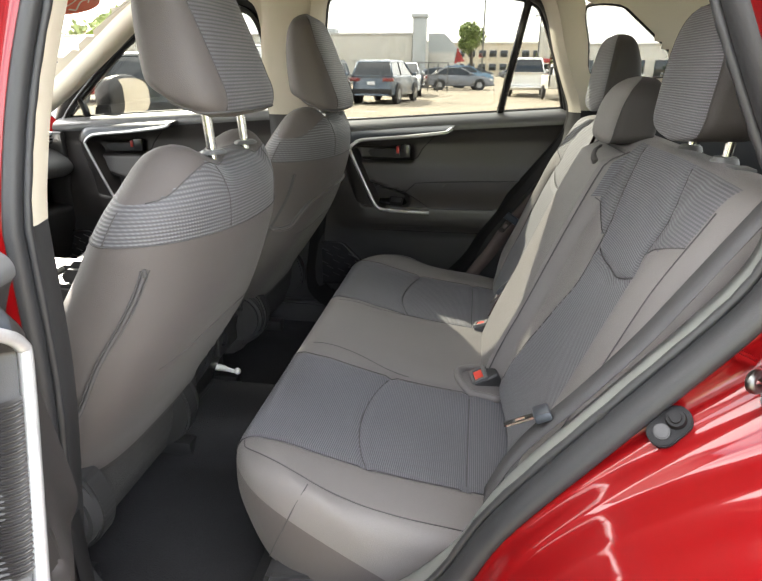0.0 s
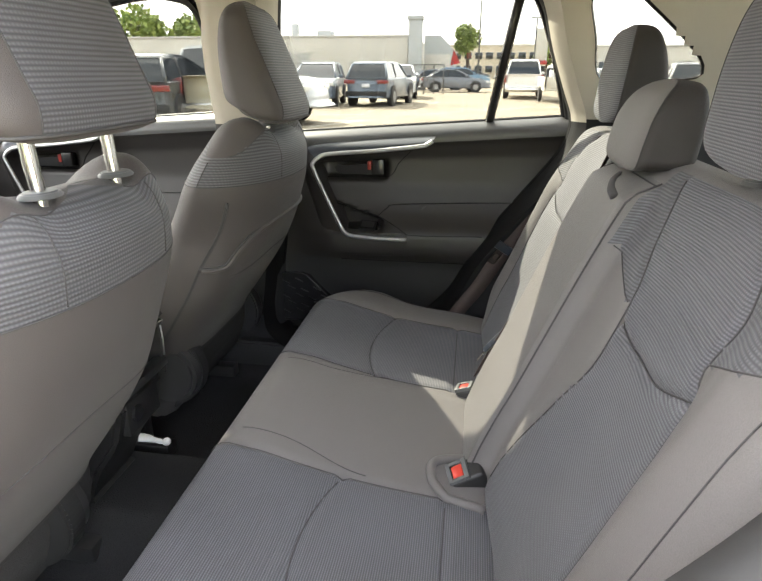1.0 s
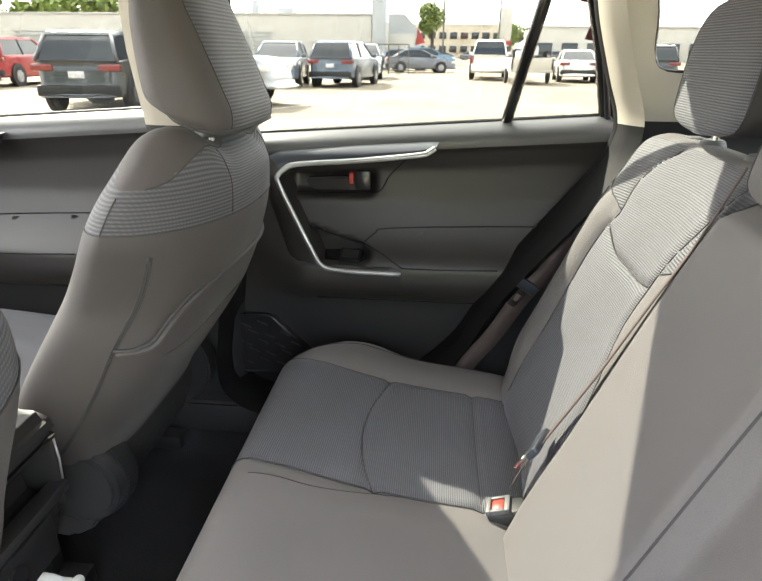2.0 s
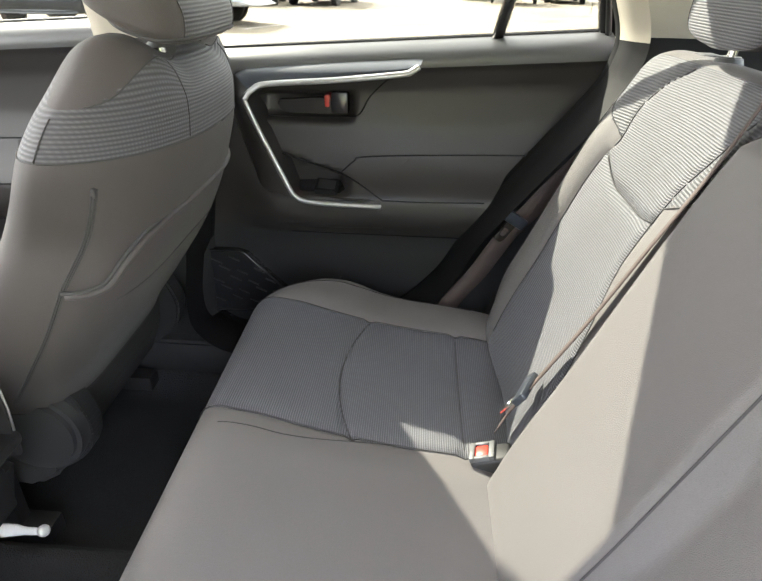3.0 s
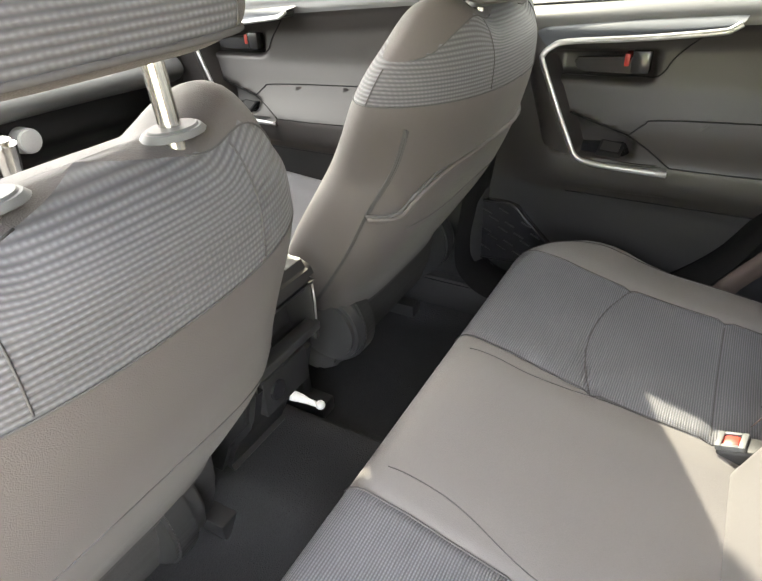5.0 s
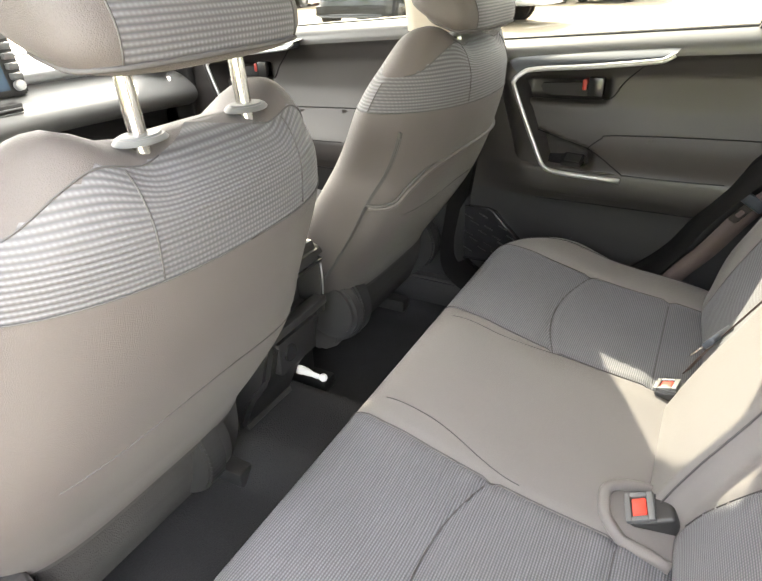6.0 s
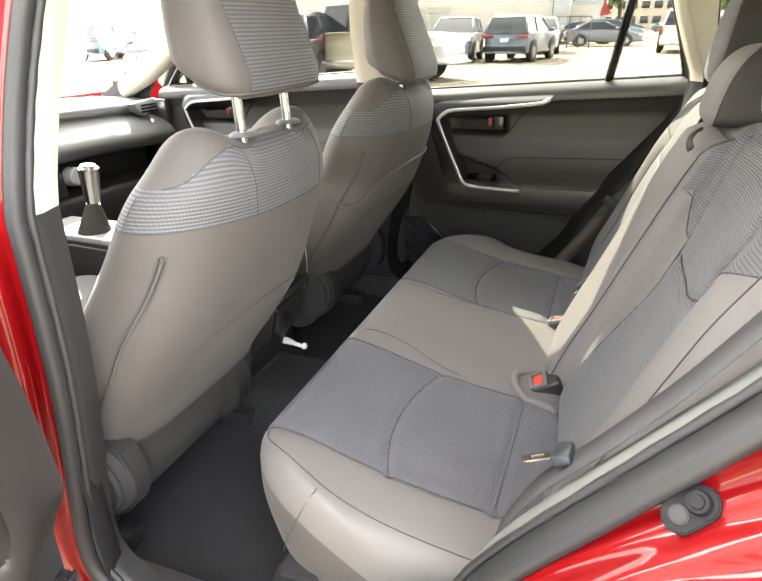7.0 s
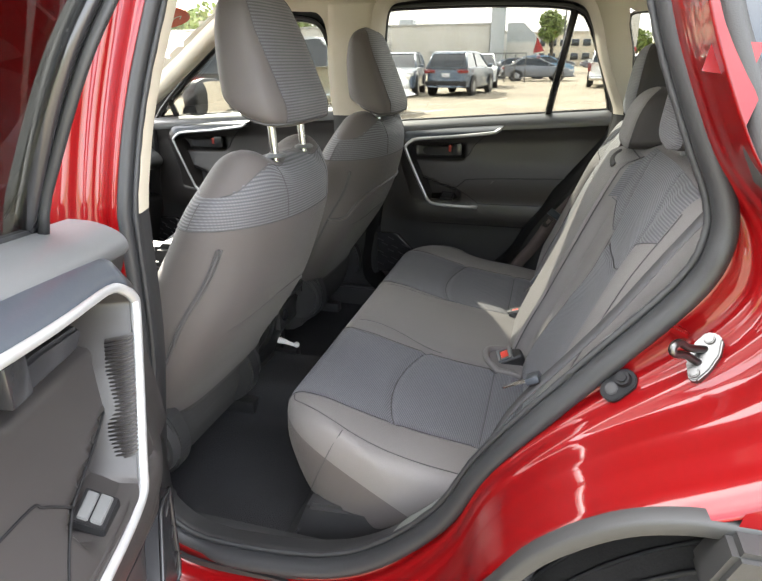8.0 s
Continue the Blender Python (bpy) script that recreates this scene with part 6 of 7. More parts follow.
for nm, lo, hi, mt in (("tray_lip", (-0.440, -0.086, 0.722), (-0.414, 0.078, 0.739), M_SATP), ("tray_wall", (-0.560, -0.088, 0.700), (-0.420, -0.078, 0.815), M_TRIM), ("tray_wall", (-0.560, 0.070, 0.700), (-0.420, 0.080, 0.815), M_TRIM), ("tray_floor", (-0.490, -0.080, 0.705), (-0.430, 0.072, 0.716), M_TRIM), ("outlet_plate", (-0.450, -0.060, 0.632), (-0.430, 0.052, 0.700), M_TRIM)):
    part(nm, box_bm(lo, hi, 0.004), mt, console, "grey lip of the tray" if nm == "tray_lip" else "")
part("outlet", cyl_bm((-0.440, -0.030, 0.668), (-0.426, -0.030, 0.669), 0.017, n=24, bevel=0.002), M_GLOSS, console, "black round outlet")
tube("tray_edge", [(-0.419, 0.074, 0.742), (-0.418, 0.075, 0.775), (-0.419, 0.074, 0.808)], 0.0016, M_SATIN, console, "thin silver edge")
part("shifter_plate", box_bm((-1.18, -0.07, 0.805), (-0.86, 0.07, 0.822), 0.005), M_SATIN, console, "silver shifter surround")
part("shifter_boot", cyl_bm((-1.00, -0.02, 0.815), (-0.985, -0.02, 0.90), 0.045, 0.016, 20, 0.003), M_SOFT, console, "dark shifter boot")
part("shifter_knob", cyl_bm((-0.985, -0.02, 0.895), (-0.975, -0.02, 1.000), 0.018, 0.026, 20, 0.008), M_CHROME, console, "bright shifter knob")
tag = thing("paper_tag", "small white tag on a cord behind the console", "tag")
tube("tag_strip", smooth_path([(-0.520, 0.092, 0.520), (-0.505, 0.098, 0.516), (-0.488, 0.104, 0.508), (-0.472, 0.110, 0.501), (-0.466, 0.111, 0.500)], 4), [0.009, 0.010, 0.010, 0.010, 0.009, 0.009, 0.008, 0.007, 0.006, 0.006, 0.006, 0.0055, 0.0055, 0.006, 0.007, 0.008, 0.008], M_WHITE, tag, "white tag", sides=8, flat=0.5)
bm = bmesh.new()
bmesh.ops.create_uvsphere(bm, u_segments=12, v_segments=8, radius=0.0095)
bmesh.ops.transform(bm, matrix=Matrix.Translation((-0.466, 0.112, 0.501)), verts=bm.verts)
part("tag_knob", bm, M_WHITE, tag, "white rounded tag end")

dash = thing("dashboard", "dark dashboard with silver band, screen and knobs", "dashboard")
DP = [(-1.78, 1.080), (-1.60, 1.105), (-1.42, 1.108), (-1.345, 1.100), (-1.325, 1.088), (-1.330, 1.070), (-1.345, 1.055), (-1.290, 1.035), (-1.245, 1.000), (-1.245, 0.970), (-1.290, 0.945), (-1.380, 0.935), (-1.400, 0.900), (-1.390, 0.850), (-1.300, 0.842), (-1.270, 0.820), (-1.290, 0.700), (-1.360, 0.560), (-1.50, 0.45)]
DPN = [np.array(p) for p in smooth_path(DP, 3)]
verts, faces = [], []
ny = 29
for i in range(ny):
    y = -0.70 + 1.40 * i / (ny - 1)
    b = 0.05 * (abs(y) / 0.7) ** 2
    for p in DPN:
        verts.append((p[0] - b, y, p[1] - 0.6 * b))
m = len(DPN)
for nm, a, b, mt, lb in (("dash_top", 0, 10, M_GREY, "dark soft dashboard top"), ("silver_band", 10, 17, M_SATIN, "satin silver dashboard band"), ("dash_pad", 17, 31, M_GREY, "padded dashboard roll"), ("dash_lower", 31, m - 1, M_TRIM, "dark lower dashboard")):
    mesh_of(nm, verts, [[i * m + k, i * m + k + 1, (i + 1) * m + k + 1, (i + 1) * m + k] for i in range(ny - 1) for k in range(a, b)], mt, dash, lb)
scr = part("screen_housing", prism_bm([(-1.335, 1.040), (-1.300, 1.046), (-1.330, 1.205), (-1.350, 1.205)], "y", -0.125, 0.165, 0.005), M_TRIM, dash, "dark screen housing")
part("screen", prism_bm([(-1.2985, 1.060), (-1.2975, 1.060), (-1.3245, 1.195), (-1.3255, 1.195)], "y", -0.100, 0.118, 0), surface("screen_glass", (0.05, 0.08, 0.12), 0.08, vary=0.05, bump=0), scr, "dark blue touch screen")
for k in range(5):
    part("screen_button", box_bm((-1.322 + 0.005 * k, 0.126, 1.170 - 0.022 * k), (-1.306 + 0.005 * k, 0.152, 1.184 - 0.022 * k), 0.002), M_GREY, scr)
part("volume_knob", cyl_bm((-1.302, 0.140, 1.066), (-1.284, 0.140, 1.070), 0.012, n=18, bevel=0.002), M_SATIN, scr, "silver volume knob")
vent = part("air_vent", prism_bm([(0.545, 1.075), (0.665, 1.082), (0.672, 1.050), (0.600, 1.028), (0.560, 1.050)], "x", -1.365, -1.325, 0.004), M_SATIN, dash, "silver-framed air vent")
for k in range(3):
    part("vent_slat", box_bm((-1.325, 0.580, 1.040 + 0.011 * k), (-1.318, 0.655, 1.046 + 0.011 * k), 0.001), M_GLOSS, vent)
for y in (-0.06, 0.03):
    v2 = part("air_vent", box_bm((-1.30, y, 0.995), (-1.262, y + 0.085, 1.035), 0.004), M_TRIM, dash, "dark centre air vent")
    for k in range(3):
        part("vent_slat", box_bm((-1.262, y + 0.006, 1.002 + 0.010 * k), (-1.256, y + 0.079, 1.006 + 0.010 * k), 0.001), M_GREY, v2)
clim = part("climate_panel", prism_bm([(-1.300, 0.845), (-1.262, 0.850), (-1.268, 0.925), (-1.300, 0.930)], "y", -0.13, 0.15, 0.004), M_GLOSS, dash, "gloss black climate panel")
for y in (-0.155, 0.175):
    part("climate_knob", cyl_bm((-1.275, y, 0.905), (-1.235, y, 0.908), 0.030, 0.027, 28, 0.004), M_SATIN, dash, "silver climate knob")
for k in range(7):
    part("climate_button", box_bm((-1.266, -0.11 + 0.033 * k, 0.875), (-1.259, -0.085 + 0.033 * k, 0.888), 0.001), M_GREY, clim)
part("firewall", box_bm((-1.82, -0.72, 0.30), (-1.76, 0.72, 1.09), 0.01), M_TRIM, car, "black bulkhead")
part("bonnet", prism_bm([(-2.75, 0.88), (-2.70, 0.98), (-2.2, 1.06), (-1.70, 1.085), (-1.70, 1.06), (-2.70, 0.80)], "y", -0.84, 0.84, 0.02), M_RED, car, "red bonnet")
# outside mirror
mir = thing("door_mirror", "dark outside mirror on the far front door", "mirror")
mir.parent = None
bm = bmesh.new()
bmesh.ops.create_uvsphere(bm, u_segments=24, v_segments=16, radius=1)
for v in bm.verts:
    v.co = Vector((v.co.x * (0.10 if v.co.x < 0 else 0.012), math.copysign(abs(v.co.y) ** 0.7, v.co.y) * 0.118, math.copysign(abs(v.co.z) ** 0.7, v.co.z) * 0.080))
bmesh.ops.translate(bm, vec=(-1.215, 0.985, 1.185), verts=bm.verts)
part("mirror_shell", bm, M_TRIM, mir, "dark mirror shell")
bm = cyl_bm((0, 0, 0), (0.004, 0, 0), 1.0, n=28)
for v in bm.verts:
    v.co = Vector((v.co.x, math.copysign((abs(v.co.y)) ** 0.7, v.co.y) * 0.104, math.copysign((abs(v.co.z)) ** 0.7, v.co.z) * 0.068))
bmesh.ops.transform(bm, matrix=Matrix.Translation((-1.200, 0.985, 1.185)) @ Euler((0, 0, radians(-12))).to_matrix().to_4x4(), verts=bm.verts)
part("mirror_glass", bm, M_MIRROR, mir, "silvered mirror glass")
part("mirror_foot", prism_bm([(-1.27, 1.12), (-1.20, 1.12), (-1.20, 1.16), (-1.26, 1.16)], "y", 0.84, 0.90, 0.006), M_TRIM, mir, "black mirror foot")

# year sticker on the windscreen, read from outside
sticker = thing("windscreen_sticker", "red oval price sticker with pale figures on the windscreen", "sticker")
ST_AT, ST_UP = Vector((-0.965, 0.285, 1.456)), Vector((0.33, 0.0, 0.16)).normalized()


def on_screen(bm):
    m = Matrix((Vector((0, 1, 0)), ST_UP, Vector((0, 1, 0)).cross(ST_UP))).transposed().to_4x4()
    bmesh.ops.transform(bm, matrix=Matrix.Translation(ST_AT) @ m, verts=bm.verts)
    return bm


part("oval", on_screen(prism_bm([(0.195 * math.cos(k * math.pi / 20), 0.075 * math.sin(k * math.pi / 20)) for k in range(40)], "z", 0.0, 0.002, 0)), surface("red_sticker", (0.80, 0.10, 0.03), 0.5, bump=0), sticker, "red oval sheet")
M_INK = surface("pale_sticker_ink", (0.85, 0.82, 0.72), 0.6, bump=0)


def figure(pts, closed=False):
    v, f = sweep([(p[0], p[1], -0.001) for p in pts], 0.0045, 6, closed)
    bm = bmesh.new()
    vs = [bm.verts.new(p) for p in v]
    for q in f:
        bm.faces.new([vs[i] for i in q])
    part("figure", on_screen(bm), M_INK, sticker, "pale figure")


figure(smooth_path([(0.140, 0.016), (0.125, 0.030), (0.110, 0.016), (0.124, -0.008), (0.140, -0.030)], 4) + [(0.108, -0.030)])
figure([(0.070 + 0.017 * math.cos(k * math.pi / 10), 0.031 * math.sin(k * math.pi / 10)) for k in range(20)], True)


# ---- the lot outside ----
def ground_mat():
    m, n, l, p = nodes_of("sunlit_concrete")
    tc = n.new("ShaderNodeTexCoord")
    a = n.new("ShaderNodeTexNoise")
    a.inputs["Scale"].default_value, a.inputs["Detail"].default_value = 0.35, 8.0
    b = n.new("ShaderNodeTexNoise")
    b.inputs["Scale"].default_value, b.inputs["Detail"].default_value = 14.0, 4.0
    l.new(tc.outputs["Object"], a.inputs["Vector"])
    l.new(tc.outputs["Object"], b.inputs["Vector"])
    r = n.new("ShaderNodeValToRGB")
    r.color_ramp.elements[0].color, r.color_ramp.elements[1].color = (0.190, 0.158, 0.112, 1), (0.310, 0.265, 0.190, 1)
    r.color_ramp.elements[0].position, r.color_ramp.elements[1].position = 0.3, 0.7
    mx = n.new("ShaderNodeMath")
    mx.operation = "MULTIPLY_ADD"
    mx.inputs[1].default_value, mx.inputs[2].default_value = 0.35, 0.32
    l.new(b.outputs["Fac"], mx.inputs[0])
    ad = n.new("ShaderNodeMath")
    ad.operation = "MULTIPLY"
    l.new(a.outputs["Fac"], ad.inputs[0])
    l.new(mx.outputs[0], ad.inputs[1])
    ad2 = n.new("ShaderNodeMath")
    ad2.operation = "MULTIPLY"
    ad2.inputs[1].default_value = 2.0
    l.new(ad.outputs[0], ad2.inputs[0])
    l.new(ad2.outputs[0], r.inputs["Fac"])
    l.new(r.outputs["Color"], p.inputs["Base Color"])
    p.inputs["Roughness"].default_value = 0.9
    bp = n.new("ShaderNodeBump")
    bp.inputs["Strength"].default_value, bp.inputs["Distance"].default_value = 0.4, 0.01
    l.new(b.outputs["Fac"], bp.inputs["Height"])
    l.new(bp.outputs["Normal"], p.inputs["Normal"])
    return m


M_LOT = ground_mat()
verts, faces = [], []
for x, y in ((-900, -900), (900, -900), (900, 900), (-900, 900)):
    verts.append((x, y, 0.0))
tagged(mesh_of("ground", verts, [[0, 1, 2, 3]], M_LOT, None, "tan concrete parking lot in bright sun"), category="ground", kind="structure")
M_LINE = surface("worn_line_paint", (0.62, 0.60, 0.55), 0.8, vary=0.15, scale=3, bump=0.2)
lines = thing("parking_lines", "worn white parking lines painted on the lot", "road marking", kind="structure")
for x0, y0, x1, y1 in ((-4.6, 14.9, -2.6, 16.2), (-3.9, 13.6, -2.9, 16.0), (-5.9, 17.6, -3.0, 18.6), (0.3, 17.0, 0.9, 17.1), (3.6, 17.4, 4.2, 17.5)):
    d = Vector((x1 - x0, y1 - y0, 0)).normalized()
    nn = Vector((-d.y, d.x, 0)) * 0.06
    a, b = Vector((x0, y0, 0.004)), Vector((x1, y1, 0.004))
    mesh_of("paint_line", [a - nn, b - nn, b + nn, a + nn], [[0, 1, 2, 3]], M_LINE, lines)


def paint(name, c, rough=0.3):
    return surface(name, c, rough, metal=0.2, vary=0.05, bump=0, coat=0.8)


M_TAIL = surface("red_tail_lamp", (0.20, 0.016, 0.014), 0.2, vary=0.05, bump=0, coat=1)
M_LAMP = surface("clear_lamp", (0.75, 0.75, 0.72), 0.15, vary=0.05, bump=0, coat=1)
M_PLATE = surface("pale_number_plate", (0.65, 0.65, 0.66), 0.5, bump=0)
M_RIM = surface("alloy_rim", (0.35, 0.35, 0.36), 0.4, metal=0.7, bump=0)

# side outlines: length along +x from the tail, heights; body lower and greenhouse
SHAPES = {
    "suv": dict(L=4.6, W=1.84, body=[(0.00, 0.42), (0.02, 0.70), (0.06, 1.02), (0.30, 1.08), (3.30, 1.08), (4.20, 0.98), (4.55, 0.80), (4.60, 0.45), (4.40, 0.30), (0.15, 0.32)], cabin=[(0.10, 1.04), (0.42, 1.56), (0.80, 1.66), (2.00, 1.66), (2.55, 1.58), (3.42, 1.06)], r=0.36, ax=(0.86, 3.60)),
    "sedan": dict(L=4.7, W=1.80, body=[(0.00, 0.45), (0.02, 0.85), (0.20, 1.00), (0.80, 1.00), (3.30, 0.94), (4.30, 0.80), (4.65, 0.62), (4.70, 0.40), (4.50, 0.25), (0.20, 0.28)], cabin=[(0.55, 0.98), (1.25, 1.38), (1.70, 1.45), (2.40, 1.43), (3.40, 0.95)], r=0.33, ax=(0.95, 3.70)),
    "pickup": dict(L=5.6, W=1.95, body=[(0.00, 0.55), (0.02, 1.12), (0.06, 1.20), (2.00, 1.20), (4.30, 1.20), (5.30, 1.12), (5.55, 0.85), (5.60, 0.55), (5.40, 0.42), (0.20, 0.45)], cabin=[(1.95, 1.18), (2.15, 1.82), (2.60, 1.90), (3.60, 1.88), (4.40, 1.20)], r=0.40, ax=(1.05, 4.55)),
}


def parked(kind, at, heading, mat, label, name="parked_car"):
    """A parked vehicle; at: the middle of its tail on the ground; heading: degrees of its nose from +x."""
    q = SHAPES[kind]
    c = thing(name, label, "pickup truck" if kind == "pickup" else "car", group="parked vehicles")
    W = q["W"]

    def loft(name, outline, prof, mat, label=""):
        pts = smooth_path(outline, 3, closed=True)
        rows = prof
        verts, faces = [], []
        cx = sum(p[0] for p in pts) / len(pts)
        cz = sum(p[1] for p in pts) / len(pts)
        for y, k in rows:
            for p in pts:
                px = cx + (p[0] - cx) * (1 - k)
                verts.append((px, y * (1 - 0.13 * abs(2 * px / q["L"] - 1) ** 4), cz + (p[1] - cz) * (1 - k)))
        n = len(pts)
        for r in range(len(rows) - 1):
            for i in range(n):
                faces.append([r * n + i, r * n + (i + 1) % n, (r + 1) * n + (i + 1) % n, (r + 1) * n + i])
        faces.append(list(range(n)))
        faces.append([(len(rows) - 1) * n + i for i in range(n)][::-1])
        return mesh_of(name, verts, faces, mat, c, label)

    h = W / 2
    loft("body", q["body"], [(-h, 0.17), (-h * 0.99, 0.08), (-h * 0.965, 0.035), (-h * 0.92, 0.01), (-h * 0.8, 0.0), (-h * 0.4, -0.008), (0, -0.012), (h * 0.4, -0.008), (h * 0.8, 0.0), (h * 0.92, 0.01), (h * 0.965, 0.035), (h * 0.99, 0.08), (h, 0.17)], mat, "painted body")
    cab = q["cabin"]
    zb, zt = min(p[1] for p in cab), max(p[1] for p in cab)

    def cabin(name, grow, mat, zcut, label):
        verts, faces = [], []
        pts = [np.array(p) for p in smooth_path([np.array(p) for p in cab], 4)]
        cx = sum(p[0] for p in pts) / len(pts)
        pts = [np.array((cx + (p[0] - cx) * (1 + grow), p[1])) for p in pts if p[1] >= zcut - 1e-6]
        for p in pts:
            w = h * (0.90 - 0.20 * (p[1] - zb) / (zt - zb)) + grow * 0.3
            verts += [(p[0], -w, p[1] + grow), (p[0], w, p[1] + grow)]
        n = len(pts)
        faces = [[2 * i, 2 * i + 1, 2 * i + 3, 2 * i + 2] for i in range(n - 1)]
        faces.append([2 * i for i in range(n)])
        faces.append([2 * i + 1 for i in range(n)][::-1])
        if name == "roof":
            faces.append([0, 1, 2 * n - 1, 2 * n - 2])
        return mesh_of(name, verts, faces, mat, c, label, smooth=False)

    cabin("glazing", 0.0, M_DARKGLASS, zb, "dark glazing")
    cabin("roof", 0.012, mat, zt - 0.10, "painted roof")
    for s in (1, -1):
        for xa, xb in ((cab[0], cab[1]), (cab[-2], cab[-1])):
            wa, wb = h * (0.90 - 0.20 * (xa[1] - zb) / (zt - zb)), h * (0.90 - 0.20 * (xb[1] - zb) / (zt - zb))
            tube("pillar", [(xa[0], s * wa, xa[1]), (xb[0], s * wb, xb[1] + 0.01)], 0.045, mat, c, sides=6)
        mx = (cab[1][0] + cab[-2][0]) / 2
        tube("pillar", [(mx, s * h * 0.895, zb), (mx, s * h * 0.715, zt - 0.05)], 0.035, M_GLOSS, c, sides=6)
        for ax in q["ax"]:
            part("wheel_arch", cyl_bm((ax, s * (h - 0.10), q["r"] + 0.02), (ax, s * (h + 0.004), q["r"] + 0.02), q["r"] * 1.17, n=28, bevel=0.01), M_TRIM, c, "dark wheel arch")
            w = part("wheel", cyl_bm((ax, s * (h - 0.22), q["r"]), (ax, s * (h + 0.01), q["r"]), q["r"], n=24, bevel=0.03), M_TYRE, c, "black wheel")
            part("rim", cyl_bm((ax, s * (h - 0.02), q["r"]), (ax, s * (h + 0.018), q["r"]), q["r"] * 0.62, n=18, bevel=0.01), M_RIM, w, "grey alloy rim")
        zl = q["body"][1][1] + (0.24 if kind == "suv" else 0.0)
        if kind == "pickup":
            part("tail_lamp", box_bm((-0.01, s * (h - 0.07) - 0.07, 0.80), (0.10, s * (h - 0.07) + 0.07, 1.16), 0.01), M_TAIL, c, "red tail lamp")
        else:
            part("tail_lamp", box_bm((-0.005 if kind == "sedan" else 0.0, s * (h - 0.24) - 0.22, zl - 0.08), (0.16, s * (h - 0.24) + 0.22, zl + 0.06), 0.02), M_TAIL, c, "red tail lamp")
        part("head_lamp", box_bm((q["L"] - 0.30, s * (h - 0.27) - 0.20, q["body"][-4][1] - 0.02), (q["L"] - 0.04, s * (h - 0.27) + 0.20, q["body"][-4][1] + 0.12), 0.03), M_LAMP, c, "clear head lamp")
        part("side_mirror", box_bm((cab[-1][0] - 0.45, s * (h + 0.08) - 0.09, zb + 0.02), (cab[-1][0] - 0.32, s * (h + 0.08) + 0.09, zb + 0.16), 0.03), mat, c, "side mirror")
    part("number_plate", box_bm((-0.02, -0.16, 0.72), (0.03, 0.16, 0.86), 0.004), M_PLATE, c, "pale number plate")
    part("bumper", box_bm((-0.05, -h * 0.92, 0.36), (0.12, h * 0.92, 0.58), 0.04), M_CLAD if kind != "pickup" else M_CHROME, c, "grey bumper")
    c.matrix_world = pose(at[0], at[1], 0, 0, 0, heading)
    return c


P_BLUE = paint("blue_grey_paint", (0.10, 0.13, 0.17))
P_SILVER = paint("silver_paint", (0.42, 0.43, 0.44))
P_GREY = paint("grey_paint", (0.17, 0.18, 0.20))
P_DARK = paint("dark_grey_paint", (0.05, 0.055, 0.06))
P_TAN = paint("tan_paint", (0.36, 0.33, 0.24))
P_WHITE = paint("white_paint", (0.80, 0.80, 0.78))
P_TEAL = paint("blue_paint", (0.12, 0.22, 0.32))
P_REDC = paint("red_paint", (0.35, 0.02, 0.02))
parked("suv", (-4.05, 22.9), 82, P_BLUE, "blue-grey crossover parked with its tail towards the lane")
parked("suv", (-4.10, 34.6), -84, P_SILVER, "silver crossover facing the lane")
parked("suv", (-6.50, 26.6), -84, P_BLUE, "blue crossover facing the lane")
parked("pickup", (-9.40, 15.4), -6, P_SILVER, "silver pickup parked side-on by the lane")
parked("suv", (-7.50, 11.9), 100, P_DARK, "dark crossover with red tail lamps parked across the lane")
parked("pickup", (-5.95, 13.2), 100, P_TAN, "tan pickup truck with a closed tailgate")
parked("sedan", (-3.60, 42.0), 10, P_GREY, "grey sedan parked side-on by the fence")
parked("sedan", (-5.0, 46.5), 12, P_BLUE, "blue sedan parked side-on")
parked("suv", (-3.2, 55.0), 12, P_TEAL, "blue crossover parked far off")
for k, (x, y, mt, kd) in enumerate(((-2.0, 112.0, P_DARK, "suv"), (3.6, 114.0, P_GREY, "sedan"), (8.8, 113.0, P_DARK, "sedan"), (14.0, 116.0, P_SILVER, "sedan"), (19.5, 115.0, P_GREY, "suv"), (25.0, 117.0, P_WHITE, "sedan"))):
    parked(kd, (x, y), 4 + 3 * k, mt, "car parked far down the lot")
parked("pickup", (2.55, 31.0), 86, P_WHITE, "white pickup parked with a trailer behind it")
parked("sedan", (6.6, 29.5), 84, P_WHITE, "white sedan parked with its tail towards the lane")
parked("suv", (9.1, 26.5), 80, P_DARK, "dark crossover parked beyond the lane")
parked("suv", (-16.0, 20.0), 95, P_REDC, "red crossover parked across the lot")
parked("sedan", (-19.5, 21.0), 95, P_SILVER, "silver sedan parked across the lot")
parked("suv", (-24.0, 22.0), 95, P_TEAL, "blue crossover parked across the lot")
parked("suv", (9.0, 18.0), 60, P_TEAL, "blue crossover parked near the lane")

